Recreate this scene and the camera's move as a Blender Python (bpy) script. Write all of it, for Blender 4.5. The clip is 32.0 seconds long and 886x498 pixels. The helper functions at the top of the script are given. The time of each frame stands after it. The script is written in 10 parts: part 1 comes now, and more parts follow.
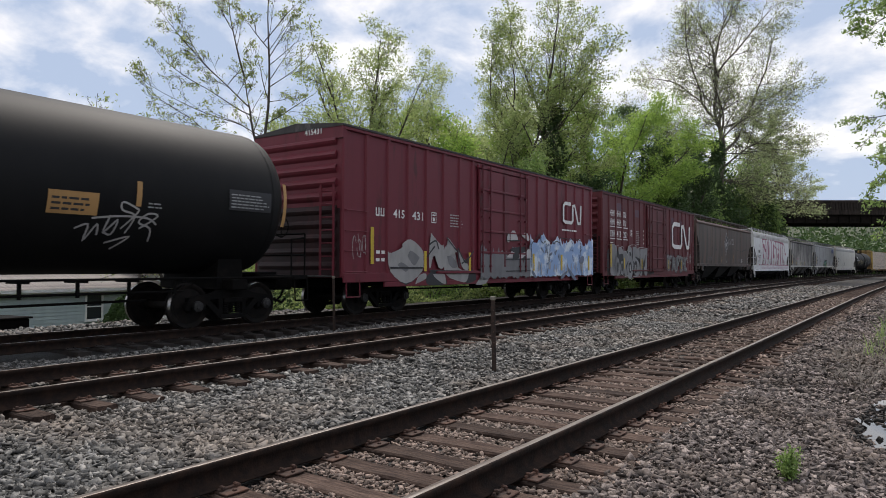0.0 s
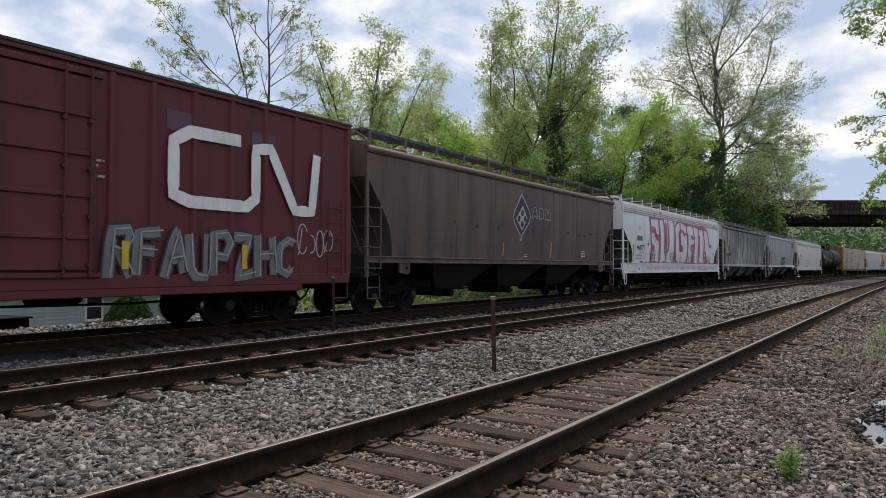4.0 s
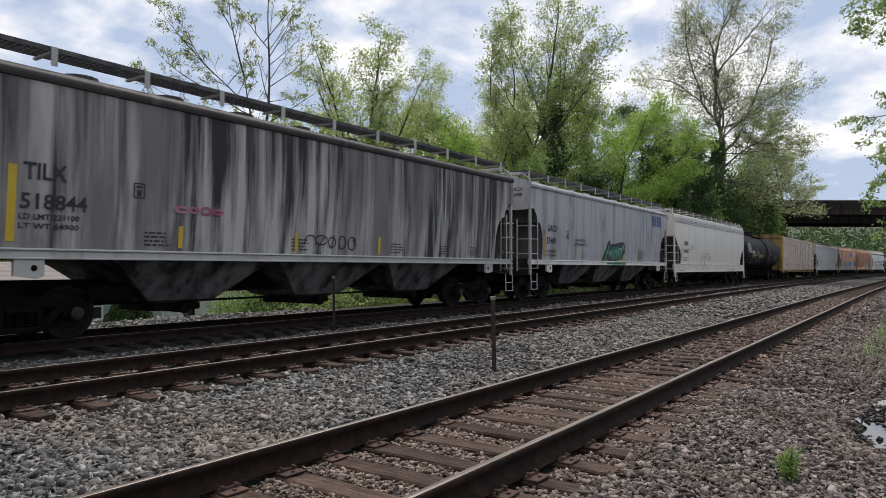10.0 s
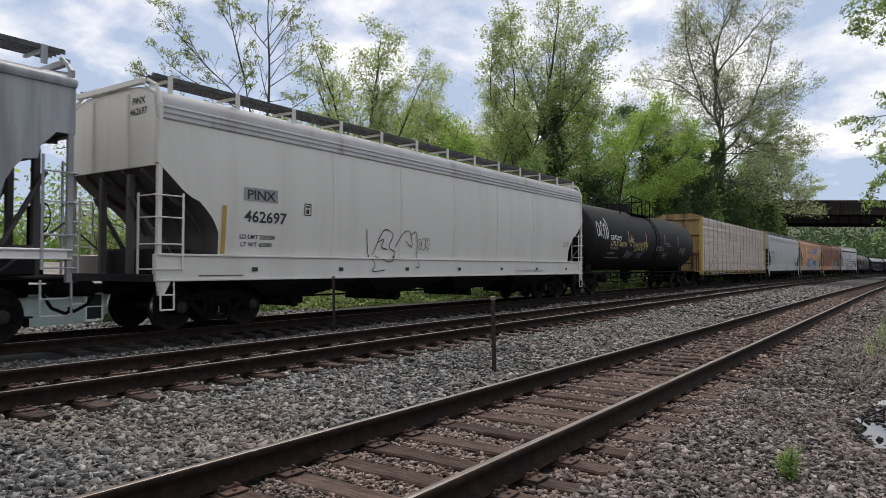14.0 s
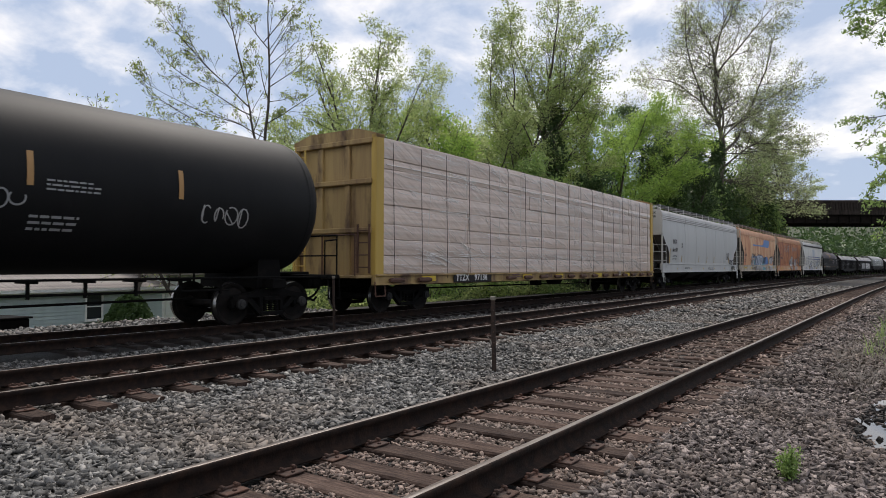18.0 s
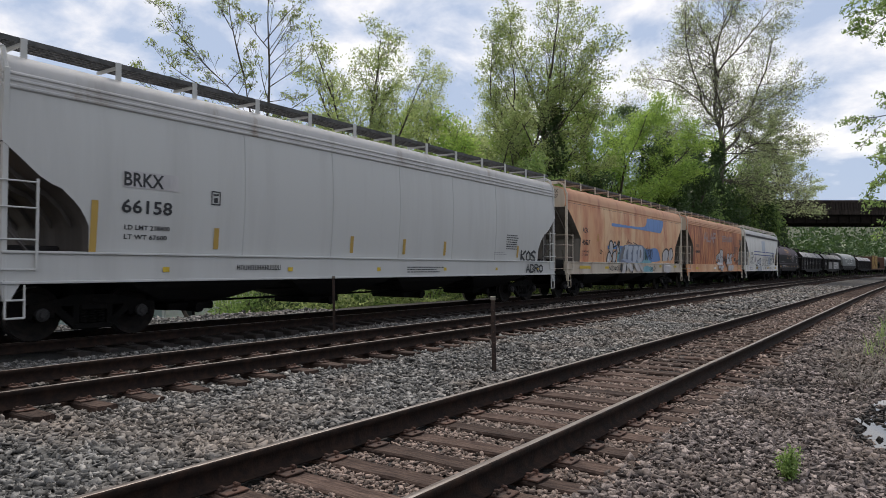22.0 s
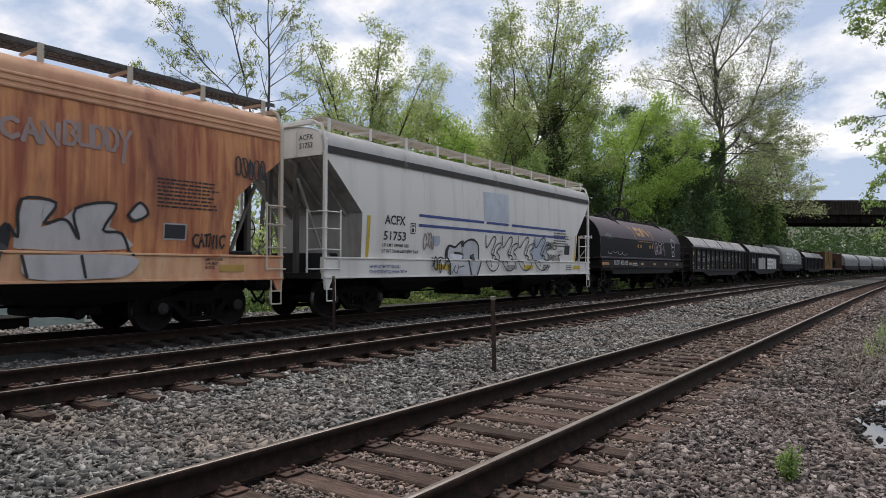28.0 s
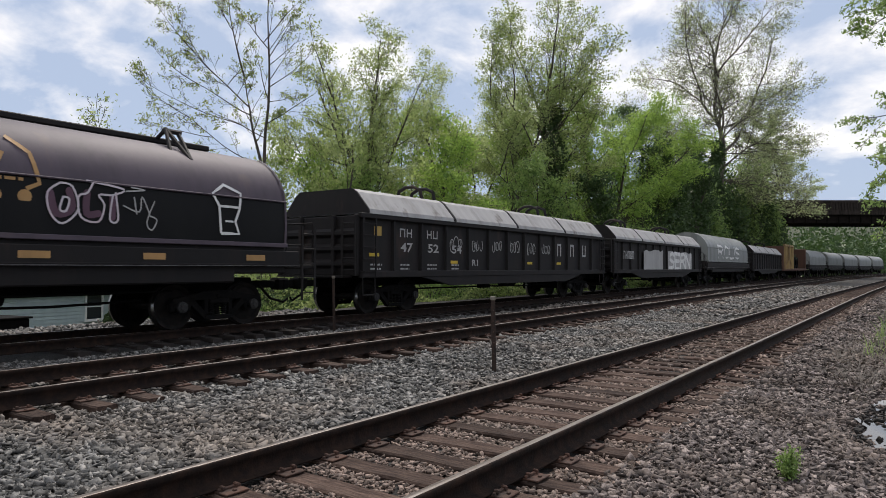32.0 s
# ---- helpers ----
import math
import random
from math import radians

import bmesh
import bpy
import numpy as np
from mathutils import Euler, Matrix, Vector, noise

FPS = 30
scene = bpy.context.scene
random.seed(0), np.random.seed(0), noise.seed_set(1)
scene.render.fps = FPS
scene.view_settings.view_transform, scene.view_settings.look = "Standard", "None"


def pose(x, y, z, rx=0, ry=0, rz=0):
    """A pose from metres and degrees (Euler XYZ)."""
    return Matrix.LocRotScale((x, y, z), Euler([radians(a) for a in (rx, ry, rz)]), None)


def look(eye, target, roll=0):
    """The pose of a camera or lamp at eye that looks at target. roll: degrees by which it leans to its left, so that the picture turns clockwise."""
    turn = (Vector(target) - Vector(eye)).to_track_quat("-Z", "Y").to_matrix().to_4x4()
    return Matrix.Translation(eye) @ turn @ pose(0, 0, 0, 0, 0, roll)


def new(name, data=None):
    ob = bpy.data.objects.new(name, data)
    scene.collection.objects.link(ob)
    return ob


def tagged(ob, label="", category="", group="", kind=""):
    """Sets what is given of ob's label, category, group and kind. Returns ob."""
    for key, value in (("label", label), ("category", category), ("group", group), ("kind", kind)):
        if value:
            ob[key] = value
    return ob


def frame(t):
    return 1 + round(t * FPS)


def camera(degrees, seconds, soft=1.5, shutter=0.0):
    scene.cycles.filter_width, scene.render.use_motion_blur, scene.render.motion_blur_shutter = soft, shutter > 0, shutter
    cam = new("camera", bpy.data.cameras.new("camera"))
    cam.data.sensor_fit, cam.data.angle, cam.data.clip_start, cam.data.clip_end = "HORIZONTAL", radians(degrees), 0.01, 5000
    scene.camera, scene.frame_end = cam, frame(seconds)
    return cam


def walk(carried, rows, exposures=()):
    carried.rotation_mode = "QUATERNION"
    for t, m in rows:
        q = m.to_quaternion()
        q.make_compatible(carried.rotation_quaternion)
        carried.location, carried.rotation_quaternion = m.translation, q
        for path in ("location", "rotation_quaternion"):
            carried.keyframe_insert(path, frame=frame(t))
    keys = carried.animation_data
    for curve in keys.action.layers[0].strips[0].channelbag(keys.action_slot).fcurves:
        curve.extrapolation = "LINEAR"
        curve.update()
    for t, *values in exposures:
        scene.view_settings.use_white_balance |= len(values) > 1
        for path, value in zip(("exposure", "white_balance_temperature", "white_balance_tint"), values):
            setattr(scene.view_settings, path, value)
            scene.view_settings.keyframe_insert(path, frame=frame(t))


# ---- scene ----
EYE = 1.293                      # eye height over the rail tops, which lie at z = 0
cam = camera(66.16, 32.0, soft=0.3, shutter=0.08)
CAM_POSE = pose(0, 0, EYE, 91.53, 0, 35.26) @ pose(0, 0, 0, 0, 0, 0.13)
walk(cam, [(0.0, CAM_POSE), (32.0, CAM_POSE)], exposures=[(0.0, 0.23, 6750, 12), (8.0, 0.22, 6750, 12), (32.0, 0.20, 6750, 12)])

# ---- the line of the three tracks, in plan: they run along +y and bend gently to the right ----
BEND_AT = (-60, 25, 45, 65, 85, 110, 150, 260)
BEND = (-4.14e-4, -0.86e-4, 8.82e-4, -4.68e-4, 10.33e-4, 14.73e-4, 7.47e-4, 7.35e-4)
OFFSET = (-3.136, -8.219, -12.984)         # lateral place of each track's middle at s = 0
SPREAD = (0.0, -0.01653, -0.01628)         # how they draw apart along the line
LEVEL = (0.0, 0.041, 0.023)                # rail tops of each track
LINE_S = np.arange(-60, 460, 1.0)
_th = np.cumsum(np.interp(LINE_S, BEND_AT, BEND))
LINE_TH = _th - np.interp(0, LINE_S, _th)
LINE_X, LINE_Y = np.cumsum(np.sin(LINE_TH)), np.cumsum(np.cos(LINE_TH))
LINE_X, LINE_Y = LINE_X - np.interp(0, LINE_S, LINE_X), LINE_Y - np.interp(0, LINE_S, LINE_Y)


def on_track(i, s, lat=0.0):
    """Plan point of track i at s, lat metres to its right, and the heading there."""
    th = np.interp(s, LINE_S, LINE_TH)
    o = OFFSET[i] + SPREAD[i] * s + lat
    return np.interp(s, LINE_S, LINE_X) + o * np.cos(th), np.interp(s, LINE_S, LINE_Y) - o * np.sin(th), th


RUN_T = np.arange(0, 32.001, 0.05)
RUN_V = np.interp(RUN_T, (0, 10.7, 21.3, 32), (8.216, 8.489, 8.559, 7.95))
RUN_S = np.concatenate(([0], np.cumsum(RUN_V[:-1] * 0.05)))


def travelled(t):
    return float(np.interp(t, RUN_T, RUN_S))

# ---- light: a bright broken overcast, sun veiled high behind the train ----
SUN_EL, SUN_AZ = 56.0, 325.0      # degrees; azimuth clockwise from +y
world = bpy.data.worlds.new("sky")
scene.world = world
world.use_nodes = True
wn, wl = world.node_tree.nodes, world.node_tree.links
wn.clear()


def wnode(kind, **put):
    n = wn.new(kind)
    for k, v in put.items():
        n.inputs[k].default_value = v
    return n


w_out, w_bg = wnode("ShaderNodeOutputWorld"), wnode("ShaderNodeBackground", Strength=1.0)
w_sky = wn.new("ShaderNodeTexSky")
w_sky.sky_type, w_sky.sun_disc = "NISHITA", False
w_sky.sun_elevation, w_sky.sun_rotation = radians(SUN_EL), radians(SUN_AZ)
w_co = wn.new("ShaderNodeTexCoord")
w_sep = wn.new("ShaderNodeSeparateXYZ")
wl.new(w_co.outputs["Generated"], w_sep.inputs[0])
# flatten the dome to a cloud deck: direction / (height + 0.12)
w_h = wn.new("ShaderNodeMath")
w_h.operation = "MAXIMUM"
w_h.inputs[1].default_value = 0.0
wl.new(w_sep.outputs["Z"], w_h.inputs[0])
w_h2 = wn.new("ShaderNodeMath")
w_h2.operation = "ADD"
w_h2.inputs[1].default_value = 0.42
wl.new(w_h.outputs[0], w_h2.inputs[0])
w_div = wn.new("ShaderNodeVectorMath")
w_div.operation = "DIVIDE"
wl.new(w_co.outputs["Generated"], w_div.inputs[0])
w_cmb = wn.new("ShaderNodeCombineXYZ")
for k in range(3):
    wl.new(w_h2.outputs[0], w_cmb.inputs[k])
wl.new(w_cmb.outputs[0], w_div.inputs[1])
w_n1 = wnode("ShaderNodeTexNoise", Scale=4.6, Detail=10.0, Roughness=0.55, Distortion=0.25)
w_map = wn.new("ShaderNodeMapping")
w_map.inputs["Location"].default_value = (2.2, 4.1, 0.0)
wl.new(w_div.outputs[0], w_map.inputs[0])
wl.new(w_map.outputs[0], w_n1.inputs["Vector"])
w_r1 = wn.new("ShaderNodeValToRGB")
el = w_r1.color_ramp.elements
el[0].position, el[0].color = 0.40, (0.40, 0.50, 0.68, 1)
el[1].position, el[1].color = 0.60, (0.96, 0.975, 1.0, 1)
e = el.new(0.47)
e.color = (0.58, 0.65, 0.78, 1)
e = el.new(0.55)
e.color = (0.82, 0.845, 0.90, 1)
w_dot = wn.new("ShaderNodeVectorMath")
w_dot.operation = "DOT_PRODUCT"
w_dot.inputs[1].default_value = (-0.10, 0.88, 0.46)      # the side where the deck is thinner
wl.new(w_co.outputs["Generated"], w_dot.inputs[0])
w_thin = wn.new("ShaderNodeMapRange")
w_thin.inputs["From Min"].default_value, w_thin.inputs["From Max"].default_value = 0.60, 1.0
w_thin.inputs["To Min"].default_value, w_thin.inputs["To Max"].default_value = -0.07, 0.050
wl.new(w_dot.outputs["Value"], w_thin.inputs[0])
w_sum = wn.new("ShaderNodeMath")
wl.new(w_n1.outputs[0], w_sum.inputs[0])
wl.new(w_thin.outputs[0], w_sum.inputs[1])
w_low = wn.new("ShaderNodeMapRange")      # the deck is thicker towards the horizon
w_low.inputs["From Min"].default_value, w_low.inputs["From Max"].default_value = 0.09, 0.21
w_low.inputs["To Min"].default_value, w_low.inputs["To Max"].default_value = -0.15, 0.0
wl.new(w_sep.outputs["Z"], w_low.inputs[0])
w_sum2 = wn.new("ShaderNodeMath")
wl.new(w_sum.outputs[0], w_sum2.inputs[0])
wl.new(w_low.outputs[0], w_sum2.inputs[1])
w_back = wn.new("ShaderNodeMapRange")     # unseen sky behind the eye, brightened to light the near car sides
w_back.inputs["From Min"].default_value, w_back.inputs["From Max"].default_value = 0.40, -0.10
w_back.inputs["To Min"].default_value, w_back.inputs["To Max"].default_value = 0.0, 0.12
wl.new(w_dot.outputs["Value"], w_back.inputs[0])
w_sum3 = wn.new("ShaderNodeMath")
wl.new(w_sum2.outputs[0], w_sum3.inputs[0])
wl.new(w_back.outputs[0], w_sum3.inputs[1])
wl.new(w_sum3.outputs[0], w_r1.inputs[0])
w_mix = wn.new("ShaderNodeMix")
w_mix.data_type = "RGBA"
w_mix.inputs[0].default_value = 0.9
w_mul = wn.new("ShaderNodeVectorMath")
w_mul.operation = "SCALE"
w_mul.inputs["Scale"].default_value = 0.11
wl.new(w_sky.outputs[0], w_mul.inputs[0])
wl.new(w_mul.outputs[0], w_mix.inputs[6])
wl.new(w_r1.outputs[0], w_mix.inputs[7])
wl.new(w_mix.outputs[2], w_bg.inputs[0])
wl.new(w_bg.outputs[0], w_out.inputs[0])

sun = new("sun", bpy.data.lights.new("sun", "SUN"))
sun.data.energy, sun.data.angle, sun.data.color = 2.6, radians(20), (1.0, 0.96, 0.9)
_az, _el = radians(SUN_AZ), radians(SUN_EL)
sun.matrix_world = look((0, 0, 60), (-math.sin(_az) * math.cos(_el), -math.cos(_az) * math.cos(_el), 60 - math.sin(_el)))
scene.view_settings.exposure = 0.0

# ---- materials ----
def mat(name, color, rough=0.7, metal=0.0, color2=None, scale=4.0, stretch=(1, 1, 1), lo=0.4, hi=0.65, detail=6.0,
        color3=None, scale3=0.6, lo3=0.5, hi3=0.7, stretch3=(1, 1, 1), bump=0.0, bscale=40.0, island=0.0, objrand=0.0, coat=0.0, spec=0.5, bstretch=(1, 1, 1), bturn=0.0, bdist=0.02, soot=None):
    """A two-scale procedural surface: base, a finer second tone, a coarser third one, bump, and a spread by island or object."""
    m = bpy.data.materials.new(name)
    m.use_nodes = True
    n, l = m.node_tree.nodes, m.node_tree.links
    b = n["Principled BSDF"]
    b.inputs["Roughness"].default_value, b.inputs["Metallic"].default_value = rough, metal
    b.inputs["Specular IOR Level"].default_value = spec
    b.inputs["Coat Weight"].default_value = coat
    co = n.new("ShaderNodeTexCoord")

    def field(sc, st, lo_, hi_, dt, soot=None):
        mp = n.new("ShaderNodeMapping")
        mp.inputs["Scale"].default_value = st
        l.new(co.outputs["Object"], mp.inputs[0])
        t = n.new("ShaderNodeTexNoise")
        t.inputs["Scale"].default_value, t.inputs["Detail"].default_value, t.inputs["Roughness"].default_value = sc, dt, 0.62
        l.new(mp.outputs[0], t.inputs["Vector"])
        r = n.new("ShaderNodeMapRange")
        r.inputs["From Min"].default_value, r.inputs["From Max"].default_value = lo_, hi_
        worth = t.outputs[0]
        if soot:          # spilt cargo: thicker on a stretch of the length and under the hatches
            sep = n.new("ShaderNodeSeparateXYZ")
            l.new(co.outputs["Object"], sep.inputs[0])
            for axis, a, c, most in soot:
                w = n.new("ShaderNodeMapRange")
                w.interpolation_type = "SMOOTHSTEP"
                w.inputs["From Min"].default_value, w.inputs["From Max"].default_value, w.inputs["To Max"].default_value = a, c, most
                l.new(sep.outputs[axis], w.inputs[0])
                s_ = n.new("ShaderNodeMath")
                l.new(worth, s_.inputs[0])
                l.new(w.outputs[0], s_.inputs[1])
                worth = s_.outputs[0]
        l.new(worth, r.inputs[0])
        return r.outputs[0]

    def mixed(f, a, c):
        x = n.new("ShaderNodeMix")
        x.data_type = "RGBA"
        l.new(f, x.inputs[0])
        if isinstance(a, tuple):
            x.inputs[6].default_value = (*a, 1)
        else:
            l.new(a, x.inputs[6])
        x.inputs[7].default_value = (*c, 1)
        return x.outputs[2]

    out = tuple(color)
    if color2:
        out = mixed(field(scale, stretch, lo, hi, detail, soot), out, color2)
    if color3:
        out = mixed(field(scale3, stretch3, lo3, hi3, 5.0), out, color3)
    if island or objrand:
        if island:
            src = n.new("ShaderNodeNewGeometry").outputs["Random Per Island"]
        else:
            src = n.new("ShaderNodeObjectInfo").outputs["Random"]
        amp = island or objrand
        r = n.new("ShaderNodeMapRange")
        r.inputs["To Min"].default_value, r.inputs["To Max"].default_value = 1 - amp, 1 + amp
        l.new(src, r.inputs[0])
        v = n.new("ShaderNodeVectorMath")
        v.operation = "SCALE"
        l.new(r.outputs[0], v.inputs["Scale"])
        if isinstance(out, tuple):
            v.inputs[0].default_value = out
        else:
            l.new(out, v.inputs[0])
        out = v.outputs[0]
    if isinstance(out, tuple):
        b.inputs["Base Color"].default_value = (*out, 1)
    else:
        l.new(out, b.inputs["Base Color"])
    if bump:
        t = n.new("ShaderNodeTexNoise")
        t.inputs["Scale"].default_value, t.inputs["Detail"].default_value = bscale, 4.0
        mp = n.new("ShaderNodeMapping")
        mp.inputs["Rotation"].default_value = (0, radians(bturn), 0)
        mp2 = n.new("ShaderNodeMapping")
        mp2.inputs["Scale"].default_value = bstretch
        l.new(co.outputs["Object"], mp.inputs[0])
        l.new(mp.outputs[0], mp2.inputs[0])
        l.new(mp2.outputs[0], t.inputs["Vector"])
        bp = n.new("ShaderNodeBump")
        bp.inputs["Strength"].default_value, bp.inputs["Distance"].default_value = bump, bdist
        l.new(t.outputs[0], bp.inputs["Height"])
        l.new(bp.outputs[0], b.inputs["Normal"])
    return m


def leaf_mat(name, color, color2, trans=0.35):
    """Leaves: two greens by leaf, some light through them."""
    m = bpy.data.materials.new(name)
    m.use_nodes = True
    n, l = m.node_tree.nodes, m.node_tree.links
    b = n["Principled BSDF"]
    b.inputs["Roughness"].default_value = 0.55
    g = n.new("ShaderNodeNewGeometry")
    x = n.new("ShaderNodeMix")
    x.data_type = "RGBA"
    x.inputs[6].default_value, x.inputs[7].default_value = (*color, 1), (*color2, 1)
    l.new(g.outputs["Random Per Island"], x.inputs[0])
    l.new(x.outputs[2], b.inputs["Base Color"])
    tr = n.new("ShaderNodeBsdfTranslucent")
    l.new(x.outputs[2], tr.inputs["Color"])
    ms = n.new("ShaderNodeMixShader")
    ms.inputs[0].default_value = trans
    l.new(b.outputs[0], ms.inputs[1])
    l.new(tr.outputs[0], ms.inputs[2])
    l.new(ms.outputs[0], n["Material Output"].inputs[0])
    return m


M = {}
M["rail_side"] = mat("rail_side", (0.013, 0.009, 0.0075), 0.9, 0.0, (0.034, 0.019, 0.013), 9, (1, 1, 1), 0.4, 0.7, color3=(0.011, 0.008, 0.007), scale3=2.0, bump=0.3, bscale=60, spec=0.15)
M["rail_top"] = mat("rail_top", (0.20, 0.175, 0.155), 0.42, 0.5, (0.09, 0.062, 0.048), 5, (4, 0.4, 1), 0.4, 0.7)
M["tie"] = mat("tie", (0.040, 0.026, 0.021), 0.95, 0, (0.12, 0.08, 0.062), 14, (0.25, 3, 1), 0.4, 0.7, color3=(0.026, 0.016, 0.013), scale3=2.5, bump=0.7, bscale=30, objrand=0.4, spec=0.2)
M["plate"] = mat("plate", (0.085, 0.040, 0.026), 0.85, 0.15, (0.045, 0.027, 0.021), 12, lo=0.4, hi=0.65, bump=0.3, objrand=0.25)
M["stone"] = mat("stone", (0.212, 0.203, 0.190), 0.85, 0, (0.078, 0.077, 0.074), 11, lo=0.42, hi=0.56, color3=(0.165, 0.135, 0.112), scale3=0.45, lo3=0.46, hi3=0.68, island=0.72, spec=0.3, bump=0.25, bscale=80)
M["stone_dull"] = mat("stone_dull", (0.218, 0.182, 0.168), 0.85, 0, (0.055, 0.043, 0.038), 18, lo=0.42, hi=0.58, color3=(0.115, 0.090, 0.076), scale3=0.5, lo3=0.46, hi3=0.64, island=0.75, spec=0.3, bump=0.25, bscale=80)
M["stone_brown"] = mat("stone_brown", (0.23, 0.168, 0.138), 0.9, 0, (0.10, 0.073, 0.058), 25, color3=(0.13, 0.105, 0.088), scale3=0.6, island=0.6, bump=0.25, bscale=80)
# dark sheet under the stones: the shade of their gaps is in its colour
M["ground"] = mat("ground", (0.036, 0.031, 0.028), 0.95, 0, (0.010, 0.009, 0.008), 22, lo=0.35, hi=0.6, color3=(0.05, 0.042, 0.034), scale3=0.15, bump=1.0, bscale=26)
M["tie_shade"] = mat("tie_shade", (0.016, 0.012, 0.011), 0.9, 0, (0.03, 0.022, 0.018), 10, bump=0.5)
M["blue_piece"] = mat("blue_piece", (0.26, 0.38, 0.60), 0.6, 0, (0.62, 0.68, 0.74), 1.6, (1, 1, 1.2), 0.48, 0.60, color3=(0.10, 0.15, 0.27), scale3=2.2, lo3=0.60, hi3=0.66)
M["bed_shade"] = mat("bed_shade", (0.013, 0.012, 0.011), 0.9, 0, (0.006, 0.006, 0.006), 20, bump=1.0, bscale=26)
M["soil"] = mat("soil", (0.045, 0.062, 0.025), 0.95, 0, (0.035, 0.034, 0.022), 3, color3=(0.06, 0.072, 0.03), scale3=0.2, bump=0.8, bscale=8)
M["water"] = mat("water", (0.012, 0.011, 0.010), 0.02, 0, spec=1.0)
M["post"] = mat("post", (0.022, 0.016, 0.014), 0.85, 0.1, (0.05, 0.027, 0.018), 18, bump=0.3)
M["post_cap"] = mat("post_cap", (0.20, 0.18, 0.15), 0.6, 0.3)
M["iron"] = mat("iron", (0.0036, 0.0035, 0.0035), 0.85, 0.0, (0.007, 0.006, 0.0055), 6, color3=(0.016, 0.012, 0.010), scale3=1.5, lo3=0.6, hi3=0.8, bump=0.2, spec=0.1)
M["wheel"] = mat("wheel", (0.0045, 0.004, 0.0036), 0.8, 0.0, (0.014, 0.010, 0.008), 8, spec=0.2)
M["tread"] = mat("tread", (0.3, 0.29, 0.28), 0.3, 1.0)
M["bearing"] = mat("bearing", (0.028, 0.026, 0.025), 0.7, 0.2, (0.010, 0.009, 0.009), 20)
M["bark"] = mat("bark", (0.085, 0.072, 0.060), 0.95, 0, (0.045, 0.038, 0.03), 9, (1, 1, 0.25), bump=0.6, bscale=18)
M["bark_grey"] = mat("bark_grey", (0.17, 0.152, 0.128), 0.95, 0, (0.055, 0.047, 0.038), 7, (1, 1, 0.3), bump=0.5, bscale=16)
M["leaf_spring"] = leaf_mat("leaf_spring", (0.21, 0.28, 0.09), (0.47, 0.54, 0.22), 0.62)
M["leaf_tuft"] = leaf_mat("leaf_tuft", (0.20, 0.26, 0.08), (0.40, 0.46, 0.18), 0.55)
M["leaf_bright"] = leaf_mat("leaf_bright", (0.17, 0.29, 0.06), (0.42, 0.57, 0.13), 0.62)
M["leaf_dark"] = leaf_mat("leaf_dark", (0.030, 0.065, 0.018), (0.075, 0.13, 0.035), 0.3)
M["leaf_pale"] = leaf_mat("leaf_pale", (0.30, 0.36, 0.17), (0.56, 0.62, 0.33), 0.70)
M["leaf_mid"] = leaf_mat("leaf_mid", (0.14, 0.23, 0.065), (0.35, 0.47, 0.15), 0.6)
M["straw"] = leaf_mat("straw", (0.095, 0.07, 0.05), (0.04, 0.030, 0.022), 0.2)
M["siding"] = mat("siding", (0.40, 0.48, 0.48), 0.6, 0, (0.35, 0.42, 0.43), 3, objrand=0.05)
M["siding_white"] = mat("siding_white", (0.74, 0.76, 0.74), 0.6, 0, (0.66, 0.68, 0.66), 3, objrand=0.04)
M["trim_white"] = mat("trim_white", (0.78, 0.79, 0.78), 0.5, 0, (0.68, 0.69, 0.68), 6)
M["shingle"] = mat("shingle", (0.17, 0.15, 0.14), 0.95, 0, (0.26, 0.23, 0.21), 10, (1, 1, 6), objrand=0.25, bump=0.4)
M["glass"] = mat("glass", (0.03, 0.035, 0.04), 0.06, 0, spec=0.8)
M["concrete_dark"] = mat("concrete_dark", (0.045, 0.036, 0.032), 0.95, 0, (0.012, 0.010, 0.009), 2.5, (1, 1, 0.2), color3=(0.045, 0.035, 0.030), scale3=0.5, bump=0.4, bscale=8, spec=0.2)
M["girder"] = mat("girder", (0.006, 0.005, 0.0045), 0.9, 0.0, (0.014, 0.010, 0.008), 2.5, bump=0.3, spec=0.15)
M["asphalt"] = mat("asphalt", (0.05, 0.05, 0.05), 0.9, 0, (0.07, 0.07, 0.068), 30)


def paint(name, base, dirt, rust=None, streak=1.0, rough=0.5, lo=0.48, hi=0.75, rlo=0.6, rhi=0.72, sx=2.0):
    """Car paint: dirt washed down in vertical streaks, rust in patches."""
    return mat(name, base, rough, 0.0, dirt, 1.0 * streak, (sx, sx, 0.16), lo, hi, 7.0, rust, 0.8, rlo, rhi, (1.6, 1.6, 0.5), bump=0.06, bscale=3.0, spec=0.28)


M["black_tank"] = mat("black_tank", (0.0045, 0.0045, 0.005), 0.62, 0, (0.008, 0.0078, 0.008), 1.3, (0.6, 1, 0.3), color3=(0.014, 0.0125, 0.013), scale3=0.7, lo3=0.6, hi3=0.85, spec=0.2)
M["maroon"] = paint("maroon", (0.138, 0.019, 0.030), (0.088, 0.015, 0.021), (0.05, 0.015, 0.014), 1.0, 0.5)
M["maroon_soot"] = paint("maroon_soot", (0.030, 0.012, 0.013), (0.012, 0.008, 0.008), (0.05, 0.016, 0.017), 0.9, 0.6)
M["maroon_dull"] = paint("maroon_dull", (0.110, 0.024, 0.029), (0.066, 0.019, 0.021), (0.04, 0.015, 0.013), 1.0, 0.55)
